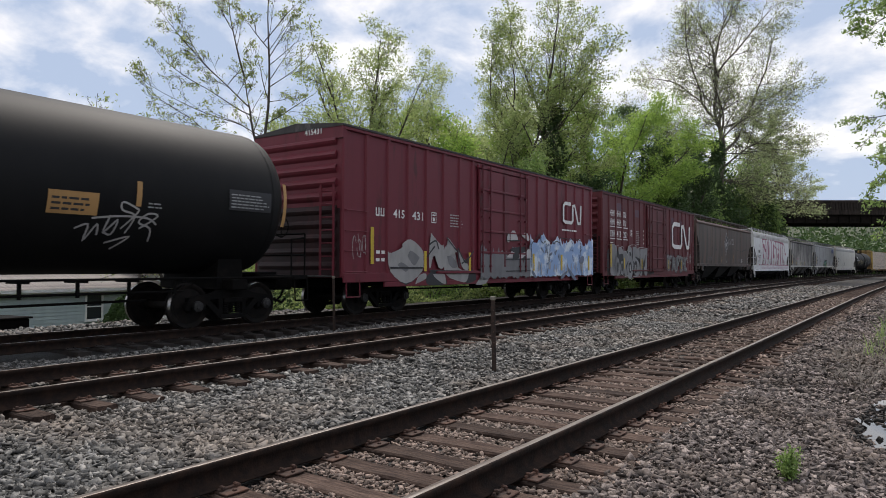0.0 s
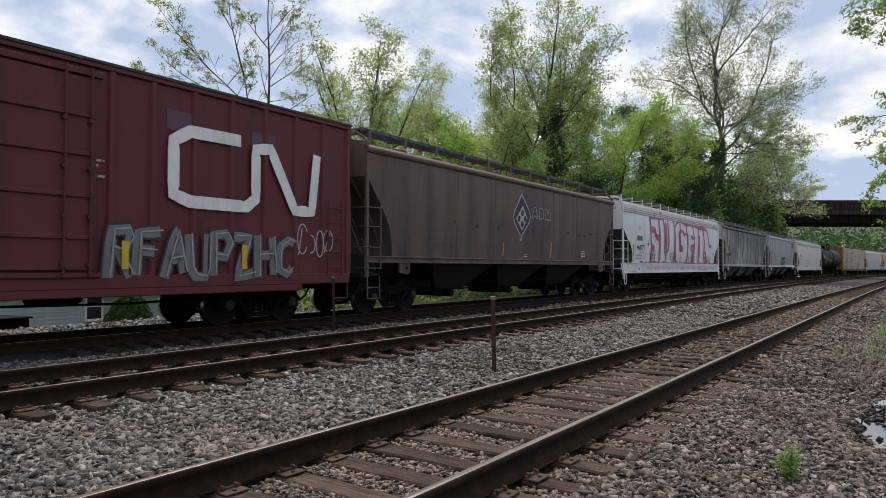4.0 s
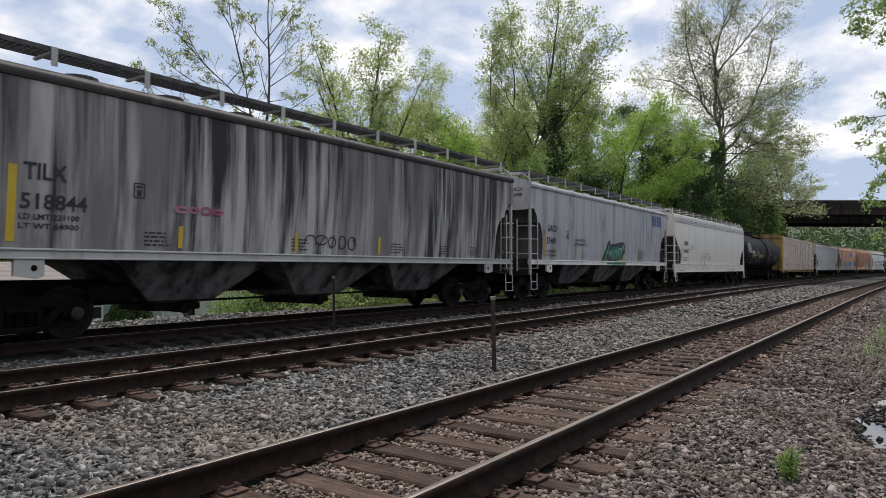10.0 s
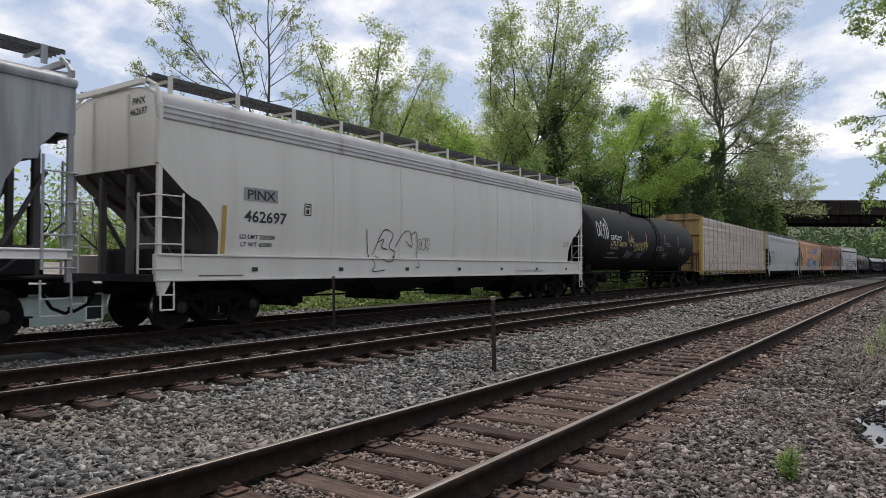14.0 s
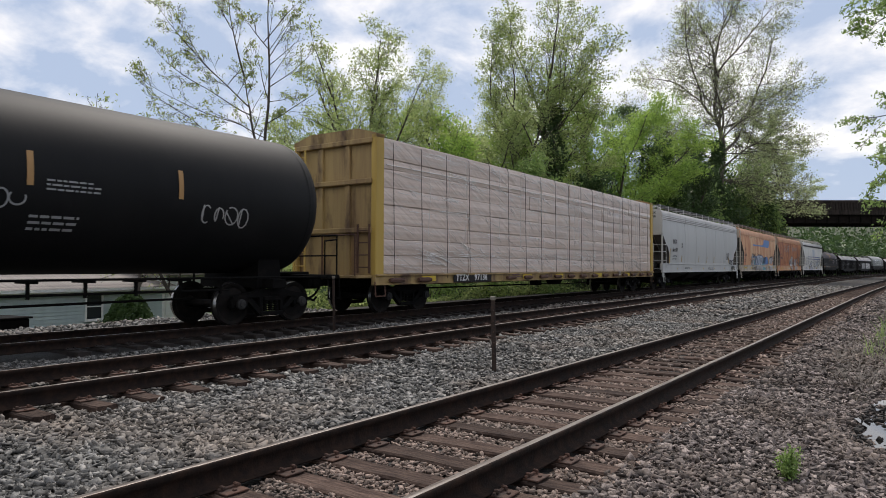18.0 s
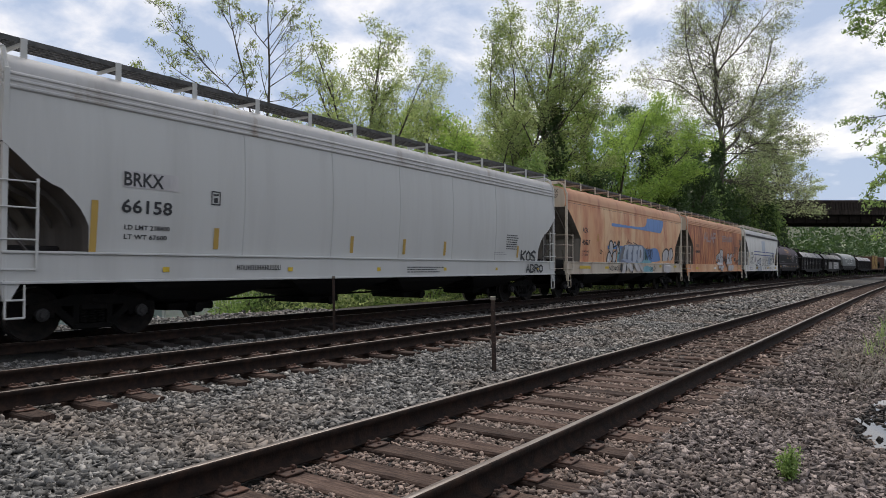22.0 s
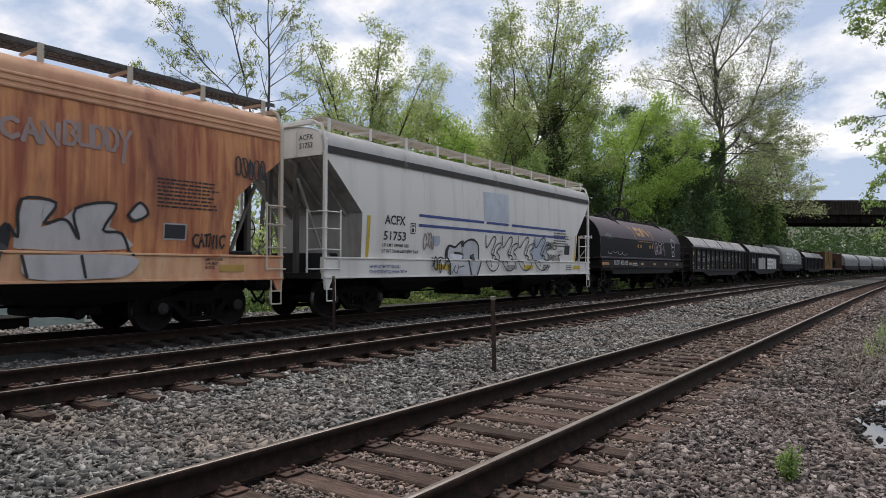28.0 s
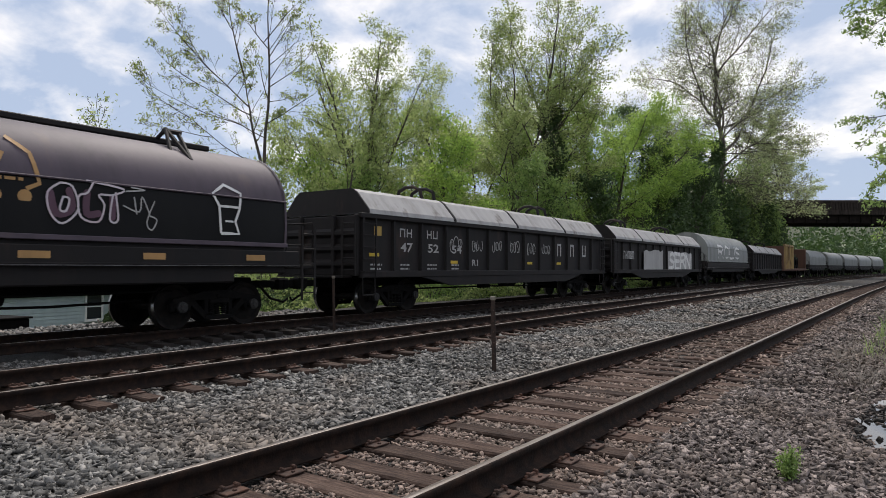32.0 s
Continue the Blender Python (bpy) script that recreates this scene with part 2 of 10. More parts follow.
M["brown_hopper"] = paint("brown_hopper", (0.118, 0.092, 0.080), (0.052, 0.046, 0.044), (0.135, 0.082, 0.064), 0.8, 0.6, lo=0.42, hi=0.68, rlo=0.54)
M["brown_hopper_roof"] = paint("brown_hopper_roof", (0.10, 0.064, 0.056), (0.055, 0.042, 0.039), None, 0.8, 0.6)
M["white_hopper"] = paint("white_hopper", (0.68, 0.685, 0.69), (0.55, 0.545, 0.54), (0.40, 0.33, 0.28), 0.7, 0.5, rlo=0.66, rhi=0.8)
M["cream_hopper"] = paint("cream_hopper", (0.65, 0.62, 0.56), (0.57, 0.54, 0.48), (0.50, 0.38, 0.22), 0.7, 0.5, rlo=0.68, rhi=0.82)
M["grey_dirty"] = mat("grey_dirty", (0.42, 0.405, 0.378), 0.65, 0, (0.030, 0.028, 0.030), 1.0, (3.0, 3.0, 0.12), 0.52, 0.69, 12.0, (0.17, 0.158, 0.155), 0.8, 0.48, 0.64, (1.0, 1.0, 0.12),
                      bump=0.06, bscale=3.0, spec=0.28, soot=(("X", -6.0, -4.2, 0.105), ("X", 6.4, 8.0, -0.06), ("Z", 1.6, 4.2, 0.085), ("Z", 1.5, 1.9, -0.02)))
M["grey_post"] = paint("grey_post", (0.42, 0.415, 0.39), (0.28, 0.27, 0.25), (0.12, 0.11, 0.10), 1.0, 0.6)
M["grey_hopper"] = paint("grey_hopper", (0.38, 0.385, 0.395), (0.20, 0.195, 0.195), (0.17, 0.155, 0.145), 1.5, 0.55, lo=0.46, hi=0.72, rlo=0.58)
# roof dirt, and a base darkened to offset the sky light up there
M["pale_roof"] = paint("pale_roof", (0.45, 0.44, 0.43), (0.35, 0.335, 0.32), (0.28, 0.24, 0.20), 0.8, 0.6)
M["grey_plain"] = paint("grey_plain", (0.48, 0.48, 0.465), (0.42, 0.415, 0.40), None, 0.7, 0.5)
M["orange"] = paint("orange", (0.66, 0.44, 0.265), (0.60, 0.30, 0.16), (0.46, 0.18, 0.105), 0.6, 0.65, lo=0.42, hi=0.66, rlo=0.46, rhi=0.68, sx=1.2)
M["orange_roof"] = paint("orange_roof", (0.54, 0.30, 0.18), (0.42, 0.18, 0.11), (0.34, 0.14, 0.10), 0.8, 0.65)
M["orange_rust"] = paint("orange_rust", (0.56, 0.255, 0.115), (0.30, 0.095, 0.055), (0.19, 0.065, 0.05), 1.6, 0.65, lo=0.42, hi=0.62, rlo=0.46, rhi=0.68, sx=3.0)
M["offwhite"] = paint("offwhite", (0.69, 0.67, 0.63), (0.56, 0.53, 0.49), (0.36, 0.29, 0.22), 0.8, 0.5, rlo=0.66, rhi=0.8)
M["tan_post"] = paint("tan_post", (0.50, 0.44, 0.36), (0.33, 0.25, 0.19), None, 0.8, 0.6)
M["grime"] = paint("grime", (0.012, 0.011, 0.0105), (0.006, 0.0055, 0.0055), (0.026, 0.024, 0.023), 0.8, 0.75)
M["grime_grey"] = paint("grime_grey", (0.16, 0.155, 0.15), (0.02, 0.018, 0.018), (0.035, 0.03, 0.028), 0.9, 0.75, lo=0.4, hi=0.6)
M["roof_dark"] = paint("roof_dark", (0.055, 0.050, 0.049), (0.026, 0.024, 0.024), (0.15, 0.14, 0.135), 1.0, 0.7)
# slope sheets: grime plus the shade under the hopper ends, both in the colour
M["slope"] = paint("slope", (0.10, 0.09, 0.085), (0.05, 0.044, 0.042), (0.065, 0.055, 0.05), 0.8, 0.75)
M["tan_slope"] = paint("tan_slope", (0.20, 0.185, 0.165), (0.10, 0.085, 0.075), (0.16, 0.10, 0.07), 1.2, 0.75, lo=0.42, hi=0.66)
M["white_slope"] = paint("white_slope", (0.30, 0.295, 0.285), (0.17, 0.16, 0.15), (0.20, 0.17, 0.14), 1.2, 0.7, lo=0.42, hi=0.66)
M["grating"] = mat("grating", (0.10, 0.098, 0.095), 0.6, 0.5, (0.05, 0.048, 0.046), 5)
M["yellow"] = paint("yellow", (0.46, 0.31, 0.075), (0.33, 0.21, 0.06), (0.20, 0.11, 0.05), 1.0, 0.55)
M["tan_yellow"] = paint("tan_yellow", (0.36, 0.25, 0.105), (0.20, 0.125, 0.065), (0.085, 0.05, 0.033), 1.0, 0.65, lo=0.42, hi=0.68, rlo=0.50, rhi=0.66)
M["wrap"] = mat("wrap", (0.66, 0.53, 0.45), 0.28, 0, (0.50, 0.39, 0.325), 1.2, (0.2, 1, 9), color3=(0.58, 0.53, 0.49), scale3=3.0, lo3=0.55, hi3=0.75, stretch3=(0.3, 1, 3), bump=0.55, bscale=2.2, bstretch=(0.3, 1, 4.0), bturn=-28, bdist=0.05, objrand=0.07)
M["film"] = mat("film", (0.86, 0.83, 0.80), 0.2, 0, (0.74, 0.70, 0.66), 2)
M["strap"] = mat("strap", (0.05, 0.04, 0.035), 0.6)
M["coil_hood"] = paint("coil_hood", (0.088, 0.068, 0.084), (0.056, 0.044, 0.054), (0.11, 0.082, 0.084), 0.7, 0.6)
M["coil_silver"] = paint("coil_silver", (0.24, 0.25, 0.24), (0.12, 0.12, 0.115), None, 0.8, 0.5)
M["highlight_grey"] = mat("highlight_grey", (0.30, 0.29, 0.29), 0.5, 0.3, (0.12, 0.11, 0.11), 4)
M["cover_grey"] = paint("cover_grey", (0.34, 0.33, 0.325), (0.21, 0.20, 0.19), (0.12, 0.10, 0.09), 0.8, 0.6)
M["gon_black"] = paint("gon_black", (0.010, 0.0085, 0.0085), (0.017, 0.013, 0.012), (0.034, 0.021, 0.017), 0.8, 0.7)
M["brown_rust"] = paint("brown_rust", (0.10, 0.052, 0.036), (0.055, 0.03, 0.024), None, 1.0, 0.75)
for key, c in {"white_ink": (0.72, 0.71, 0.69), "black_ink": (0.022, 0.022, 0.025), "blue_ink": (0.045, 0.07, 0.24), "yellow_ink": (0.55, 0.38, 0.03),
               "amber_ink": (0.42, 0.27, 0.06), "gold_ink": (0.42, 0.235, 0.085), "grey_ink": (0.30, 0.30, 0.30), "pink_ink": (0.42, 0.13, 0.20), "pale_pink_ink": (0.50, 0.36, 0.40),
               "cyan_ink": (0.16, 0.36, 0.42), "ash_ink": (0.16, 0.157, 0.163), "tag_yellow_ink": (0.55, 0.47, 0.20), "stone_ink": (0.31, 0.30, 0.29), "silver_ink": (0.46, 0.44, 0.44), "green_ink": (0.035, 0.17, 0.10), "lime_ink": (0.36, 0.36, 0.20),
               "bluegrey_ink": (0.15, 0.18, 0.25), "band_blue_ink": (0.12, 0.23, 0.47), "sky_grey": (0.42, 0.46, 0.53), "faded_blue_ink": (0.30, 0.22, 0.205), "dim_white_ink": (0.36, 0.35, 0.34), "soot_ink": (0.10, 0.092, 0.10), "silver_fade_ink": (0.23, 0.228, 0.233), "sky_pale_ink": (0.47, 0.51, 0.57), "bubble_white_ink": (0.50, 0.51, 0.54), "plum_ink": (0.10, 0.045, 0.07)}.items():
    M[key] = mat(key, c, 0.6, 0, tuple(v * 0.72 for v in c), 3.0, (1, 1, 0.4), 0.45, 0.75)
M["pink_ink"] = mat("pink_wash", (0.30, 0.075, 0.135), 0.6, 0, (0.46, 0.24, 0.30), 1.8, (1, 1, 0.5), 0.42, 0.72)
M["pale_pink_ink"] = mat("pale_pink_wash", (0.56, 0.50, 0.53), 0.6, 0, (0.50, 0.34, 0.39), 1.4, (1, 1, 0.5), 0.5, 0.68)

# ---- mesh tools ----
class Geo:
    """Collects simple solids into one mesh; each face keeps a material slot."""

    def __init__(self):
        self.v, self.f, self.m = [], [], []

    def add(self, verts, faces, slot=0):
        b = len(self.v)
        self.v.extend(tuple(p) for p in verts)
        self.f.extend(tuple(b + i for i in f) for f in faces)
        self.m.extend([slot] * len(faces))
        return self

    def box(self, x0, x1, y0, y1, z0, z1, ch=0.0, slot=0):
        """A box; ch chamfers its edges."""
        if not ch:
            v = [(x, y, z) for x in (x0, x1) for y in (y0, y1) for z in (z0, z1)]
            f = [(0, 1, 3, 2), (4, 6, 7, 5), (0, 4, 5, 1), (2, 3, 7, 6), (0, 2, 6, 4), (1, 5, 7, 3)]
            return self.add(v, f, slot)
        c = ((x0 + x1) / 2, (y0 + y1) / 2, (z0 + z1) / 2)
        h = ((x1 - x0) / 2, (y1 - y0) / 2, (z1 - z0) / 2)
        ch = min(ch, *[q * 0.9 for q in h])
        v, idx = [], {}
        for sx in (-1, 1):
            for sy in (-1, 1):
                for sz in (-1, 1):
                    for a in range(3):
                        s = (sx, sy, sz)
                        idx[(sx, sy, sz, a)] = len(v)
                        v.append(tuple(c[k] + s[k] * (h[k] - (0 if k == a else ch)) for k in range(3)))
        f = []
        for a in range(3):
            b_, c_ = (a + 1) % 3, (a + 2) % 3
            for s in (-1, 1):
                q = []
                for u, w in ((-1, -1), (1, -1), (1, 1), (-1, 1)):
                    k = [0, 0, 0]
                    k[a], k[b_], k[c_] = s, u, w
                    q.append(idx[(*k, a)])
                f.append(tuple(q) if s > 0 else tuple(q[::-1]))
            for u in (-1, 1):
                for w in (-1, 1):
                    q = []
                    for s in (-1, 1):
                        k = [0, 0, 0]
                        k[a], k[b_], k[c_] = s, u, w
                        q.append((idx[(*k, b_)], idx[(*k, c_)]))
                    q = (q[0][0], q[0][1], q[1][1], q[1][0])
                    f.append(q if u * w < 0 else q[::-1])
        for sx in (-1, 1):
            for sy in (-1, 1):
                for sz in (-1, 1):
                    t = [idx[(sx, sy, sz, a)] for a in range(3)]
                    f.append(tuple(t) if sx * sy * sz > 0 else tuple(t[::-1]))
        return self.add(v, f, slot)

    def tube(self, p, q, r, n=6, r2=None, slot=0, caps=True):
        p, q = Vector(p), Vector(q)
        d = (q - p)
        if d.length < 1e-6:
            return self
        d.normalize()
        a = d.orthogonal().normalized()
        b = d.cross(a)
        r2 = r if r2 is None else r2
        v = []
        for c, rr in ((p, r), (q, r2)):
            for k in range(n):
                t = 2 * math.pi * k / n
                v.append(tuple(c + (a * math.cos(t) + b * math.sin(t)) * rr))
        f = [(k, (k + 1) % n, n + (k + 1) % n, n + k) for k in range(n)]
        if caps:
            f += [tuple(range(n - 1, -1, -1)), tuple(range(n, 2 * n))]
        return self.add(v, f, slot)

    def path(self, pts, r, n=6, slot=0):
        for a, b in zip(pts, pts[1:]):
            self.tube(a, b, r, n, slot=slot)
        return self

    def prism(self, poly, y0, y1, slot=0):
        """A polygon in the x-z plane, drawn out along y."""
        n = len(poly)
        v = [(x, y0, z) for x, z in poly] + [(x, y1, z) for x, z in poly]
        f = [tuple(range(n)), tuple(range(2 * n - 1, n - 1, -1))]
        f += [(k, n + k, n + (k + 1) % n, (k + 1) % n) for k in range(n)]
        return self.add(v, f, slot)

    def lathe(self, prof, y_axis=True, n=24, at=(0, 0, 0), slot=0):
        """Turns (radius, along) pairs round the y axis (or z)."""
        v, f, k = [], [], len(prof)
        for i in range(n):
            t = 2 * math.pi * i / n
            for r, a in prof:
                p = (r * math.cos(t), a, r * math.sin(t)) if y_axis else (r * math.cos(t), r * math.sin(t), a)
                v.append((p[0] + at[0], p[1] + at[1], p[2] + at[2]))
        for i in range(n):
            for j in range(k - 1):
                f.append((i * k + j, i * k + j + 1, ((i + 1) % n) * k + j + 1, ((i + 1) % n) * k + j))
        return self.add(v, f, slot)

    def loft(self, rings, closed=True, caps=True, slot=0):
        n = len(rings[0])
        v = [p for r in rings for p in r]
        f = []
        for i in range(len(rings) - 1):
            for k in range(n if closed else n - 1):
                f.append((i * n + k, i * n + (k + 1) % n, (i + 1) * n + (k + 1) % n, (i + 1) * n + k))
        if caps and closed:
            f += [tuple(range(n - 1, -1, -1)), tuple(range((len(rings) - 1) * n, len(rings) * n))]
        return self.add(v, f, slot)

    def mesh(self, name, mats, smooth=False, recalc=True):
        me = bpy.data.meshes.new(name)
        me.from_pydata(self.v, [], self.f)
        for m in (mats if isinstance(mats, (list, tuple)) else [mats]):
            me.materials.append(m)
        if any(self.m):
            me.polygons.foreach_set("material_index", self.m)
        if recalc:
            bm = bmesh.new()
            bm.from_mesh(me)
            bmesh.ops.recalc_face_normals(bm, faces=bm.faces)
            bm.to_mesh(me)
            bm.free()
        if smooth:
            me.polygons.foreach_set("use_smooth", [True] * len(me.polygons))
            me.set_sharp_from_angle(angle=radians(38))
        return me


def part(name, geo, mats, parent, label="", smooth=False, m=None):
    """Links one mesh as a part of a thing (or of a part)."""
    me = geo if isinstance(geo, bpy.types.Mesh) else geo.mesh(name, mats, smooth)
    ob = new(name, me)
    ob.parent = parent
    if m is not None:
        ob.matrix_basis = m
    return tagged(ob, label)


def thing(name, label, category, group="", kind="", m=None):
    ob = new(name)
    ob.empty_display_size = 0.3
    if m is not None:
        ob.matrix_basis = m
    return tagged(ob, label, category, group, kind)


def raw_mesh(name, verts, quads, mats, idx=None, smooth=False):
    """A large mesh from arrays: verts (n, 3), faces (m, 3 or 4)."""
    me = bpy.data.meshes.new(name)
    k = quads.shape[1]
    me.vertices.add(len(verts))
    me.vertices.foreach_set("co", np.asarray(verts, np.float32).ravel())
    me.loops.add(quads.size)
    me.loops.foreach_set("vertex_index", np.asarray(quads, np.int32).ravel())
    me.polygons.add(len(quads))
    me.polygons.foreach_set("loop_start", np.arange(0, quads.size, k, dtype=np.int32))
    for m in (mats if isinstance(mats, (list, tuple)) else [mats]):
        me.materials.append(m)
    if idx is not None:
        me.polygons.foreach_set("material_index", np.asarray(idx, np.int32))
    if smooth:
        me.polygons.foreach_set("use_smooth", [True] * len(me.polygons))
    me.update(calc_edges=True)
    me.validate()
    return me

# ---- ground: one sheet out to the horizon, ballast along the tracks, a bank down to the yards behind ----
def terrain(x, y):
    x, y = np.asarray(x, float), np.asarray(y, float)
    s = np.clip(y, -60, 400)
    lat = x - np.interp(s, LINE_S, LINE_X)
    lat = np.where(lat < -6, lat - SPREAD[2] * s, lat)
    z = np.interp(lat, (-60, -24, -21.5, -18.7, -17.7, -14.6, -11.6, -10.2, -9.7, -6.8, -6.4, -5.6, -4.5, -1.75, -0.9, -0.45, 0.5, 3, 12, 60),
                  (-2.7, -2.5, -2.1, -0.45, -0.26, -0.24, -0.26, -0.27, -0.235, -0.235, -0.225, -0.26, -0.238, -0.238, -0.30, -0.325, -0.335, -0.25, -0.2, 0.2))
    far = np.clip((y - 26) / 25, 0, 1)
    z = np.where(lat < -14.6, z * (1 - far) + far * np.maximum(z, -0.7), z)
    # the woods behind rise a little; everything flattens towards the horizon
    z = z + np.clip((-lat - 30) / 60, 0, 1) * far * 3.0
    z = z + np.clip((y - 430) / 160, 0, 1) * 36 * np.clip((x + 260) / 120, 0, 1)
    wob = 0.02 * np.sin(1.7 * x + 0.6 * y) + 0.016 * np.sin(2.9 * y - 1.1 * x) + 0.012 * np.sin(5.3 * x + 4.1 * y)
    return z + wob * np.where((lat > -15) & (np.abs(lat + 3.1) > 1.4) & (np.abs(lat + 8.2) > 1.4), 1, 0.35)


def spaced(a, b, fine0, fine1, step, grow=1.22):
    out, v, d = [], fine0, step
    mid = list(np.arange(fine0, fine1, step))
    while v > a:
        d *= grow
        v -= d
        out.append(v)
    out = out[::-1] + mid
    v, d = fine1, step
    while v < b:
        out.append(v)
        d *= grow
        v += d
    return np.array(out + [b])


gx, gy = spaced(-1800, 1800, -24, 4, 0.28), spaced(-900, 3500, 0, 30, 0.3)
GX, GY = np.meshgrid(gx, gy)
GZ = terrain(GX, GY)
nx, ny = len(gx), len(gy)
ii = (np.arange(ny - 1)[:, None] * nx + np.arange(nx - 1)[None, :]).ravel()
quads = np.stack([ii, ii + 1, ii + nx + 1, ii + nx], 1)
cx, cy = GX.ravel()[quads].mean(1), GY.ravel()[quads].mean(1)
clat = cx - np.interp(np.clip(cy, -60, 400), LINE_S, LINE_X) - SPREAD[2] * np.clip(cy, -60, 400)
# slot 2: the train's shade painted as a dark strip along its track
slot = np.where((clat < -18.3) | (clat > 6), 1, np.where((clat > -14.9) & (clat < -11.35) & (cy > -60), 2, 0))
ground = new("ground", raw_mesh("ground", np.stack([GX, GY, GZ], -1).reshape(-1, 3), quads, [M["ground"], M["soil"], M["bed_shade"]], slot, True))
tagged(ground, "grey crushed-stone ballast with green earth beyond", "ground", kind="structure")


# ---- tracks ----
TIE_STEP = (0.492, 0.61, 0.55)


def rail_mesh(i, lat):
    """One rail swept along its track: foot, web and head, the worn top in a slot of its own."""
    prof = [(-0.076, -0.180), (0.076, -0.180), (0.076, -0.168), (0.016, -0.150), (0.009, -0.120), (0.009, -0.062), (0.036, -0.045), (0.0375, -0.010),
            (0.026, 0.0), (-0.026, 0.0), (-0.0375, -0.010), (-0.036, -0.045), (-0.009, -0.062), (-0.009, -0.120), (-0.016, -0.150), (-0.076, -0.168)]
    ss = np.concatenate([np.arange(-14, 40, 1.0), np.arange(40, 420, 4.0)])
    rings = []
    for s in ss:
        x, y, th = on_track(i, s, lat)
        rings.append([(x + a * math.cos(th), y - a * math.sin(th), LEVEL[i] + b) for a, b in prof])
    n, v = len(prof), np.array(rings).reshape(-1, 3)
    q, idx = [], []
    for k in range(len(ss) - 1):
        for j in range(n):
            q.append((k * n + j, k * n + (j + 1) % n, (k + 1) * n + (j + 1) % n, (k + 1) * n + j))
            idx.append(1 if j == 8 else 0)
    return raw_mesh("rail", v, np.array(q)[:, ::-1], [M["rail_side"], M["rail_top"]], idx)


def tie_mesh(seed):
    """A sawn timber with checked, uneven top and worn edges; lies along x, its top at z = 0."""
    rnd = random.Random(seed)
    rings = []
    for k in range(11):
        x = -1.28 + 0.256 * k + (rnd.uniform(-0.03, 0.03) if k in (0, 10) else 0)
        w = 0.113 + rnd.uniform(-0.006, 0.006)
        dz = rnd.uniform(-0.008, 0.004)
        o = rnd.uniform(-0.005, 0.005)
        rings.append([(x, o - w, -0.17), (x, o + w, -0.17), (x, o + w, -0.016 + dz), (x, o + w - 0.016, dz), (x, o + rnd.uniform(-0.02, 0.02), dz - 0.006), (x, o - w + 0.016, dz), (x, o - w, -0.016 + dz)])
    return Geo().loft(rings).mesh("tie", M["tie"])


def plate_mesh():
    g = Geo()
    g.box(-0.19, 0.19, -0.092, 0.092, 0.0, 0.014, 0.004)
    for sx in (-1, 1):
        g.box(sx * 0.090 - 0.012, sx * 0.090 + 0.012, -0.09, 0.09, 0.0, 0.032, 0.005)
        for yy in (-0.055, 0.05):
            g.box(sx * 0.094 - 0.020, sx * 0.094 + 0.020, yy - 0.013, yy + 0.013, 0.02, 0.046, 0.006)
        g.box(sx * 0.155 - 0.012, sx * 0.155 + 0.012, -0.016, 0.010, 0.01, 0.026, 0.004)
    return g.mesh("tie_plate", M["plate"])


TIE_MESHES, PLATE = [tie_mesh(k) for k in range(5)], plate_mesh()
# dark copies of ties and plates, coloured for the shade under the train
SHADED_TIES, SHADED_PLATE = [m.copy() for m in TIE_MESHES], PLATE.copy()
for m in (*SHADED_TIES, SHADED_PLATE):
    m.materials[0] = M["tie_shade"]
GAUGE = 0.7525


def build_track(i, name, label, s0, s1):
    tr = thing(name, label, "railway track", kind="structure")
    for lat in (-GAUGE, GAUGE):
        part("rail", rail_mesh(i, lat), None, tr, "rusty brown rail with a worn bright top")
    rnd, s, far = random.Random(40 + i), -1.0, Geo()
    while s < 300:
        x, y, th = on_track(i, s)
        TIE_S[i].append(s)
        if s0 <= s <= s1:
            t = part("tie", (SHADED_TIES if i == 2 else TIE_MESHES)[rnd.randrange(5)], None, tr)
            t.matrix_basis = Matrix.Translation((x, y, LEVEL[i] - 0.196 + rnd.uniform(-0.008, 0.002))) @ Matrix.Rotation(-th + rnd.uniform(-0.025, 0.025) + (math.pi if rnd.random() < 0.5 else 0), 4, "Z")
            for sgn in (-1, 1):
                part("tie_plate", SHADED_PLATE if i == 2 else PLATE, None, t, m=pose(sgn * GAUGE, 0, 0.002))
        elif s > s1:
            c, sn = math.cos(th), math.sin(th)
            v = [(x + a * c + b * sn, y - a * sn + b * c, LEVEL[i] + z) for a in (-1.27, 1.27) for b in (-0.11, 0.11) for z in (-0.3, -0.196)]
            far.add(v, [(0, 1, 3, 2), (4, 6, 7, 5), (0, 4, 5, 1), (2, 3, 7, 6), (1, 5, 7, 3)])
        s += TIE_STEP[i] * rnd.uniform(0.93, 1.07)
    tagged(part("far_ties", far, M["tie"], tr), kind="stuff")
    return tr


TIE_S = {0: [], 1: [], 2: []}
TRACKS = [build_track(0, "railway_track", "single railway track of rusty rails on weathered dark timber ties", 0.5, 62),
          build_track(1, "railway_track", "middle railway track with rusty rails and dark ties in grey ballast", 0.0, 52),
          build_track(2, "railway_track", "railway track under the train, rails dark, its shade coloured into ballast and ties", 6.0, 30)]


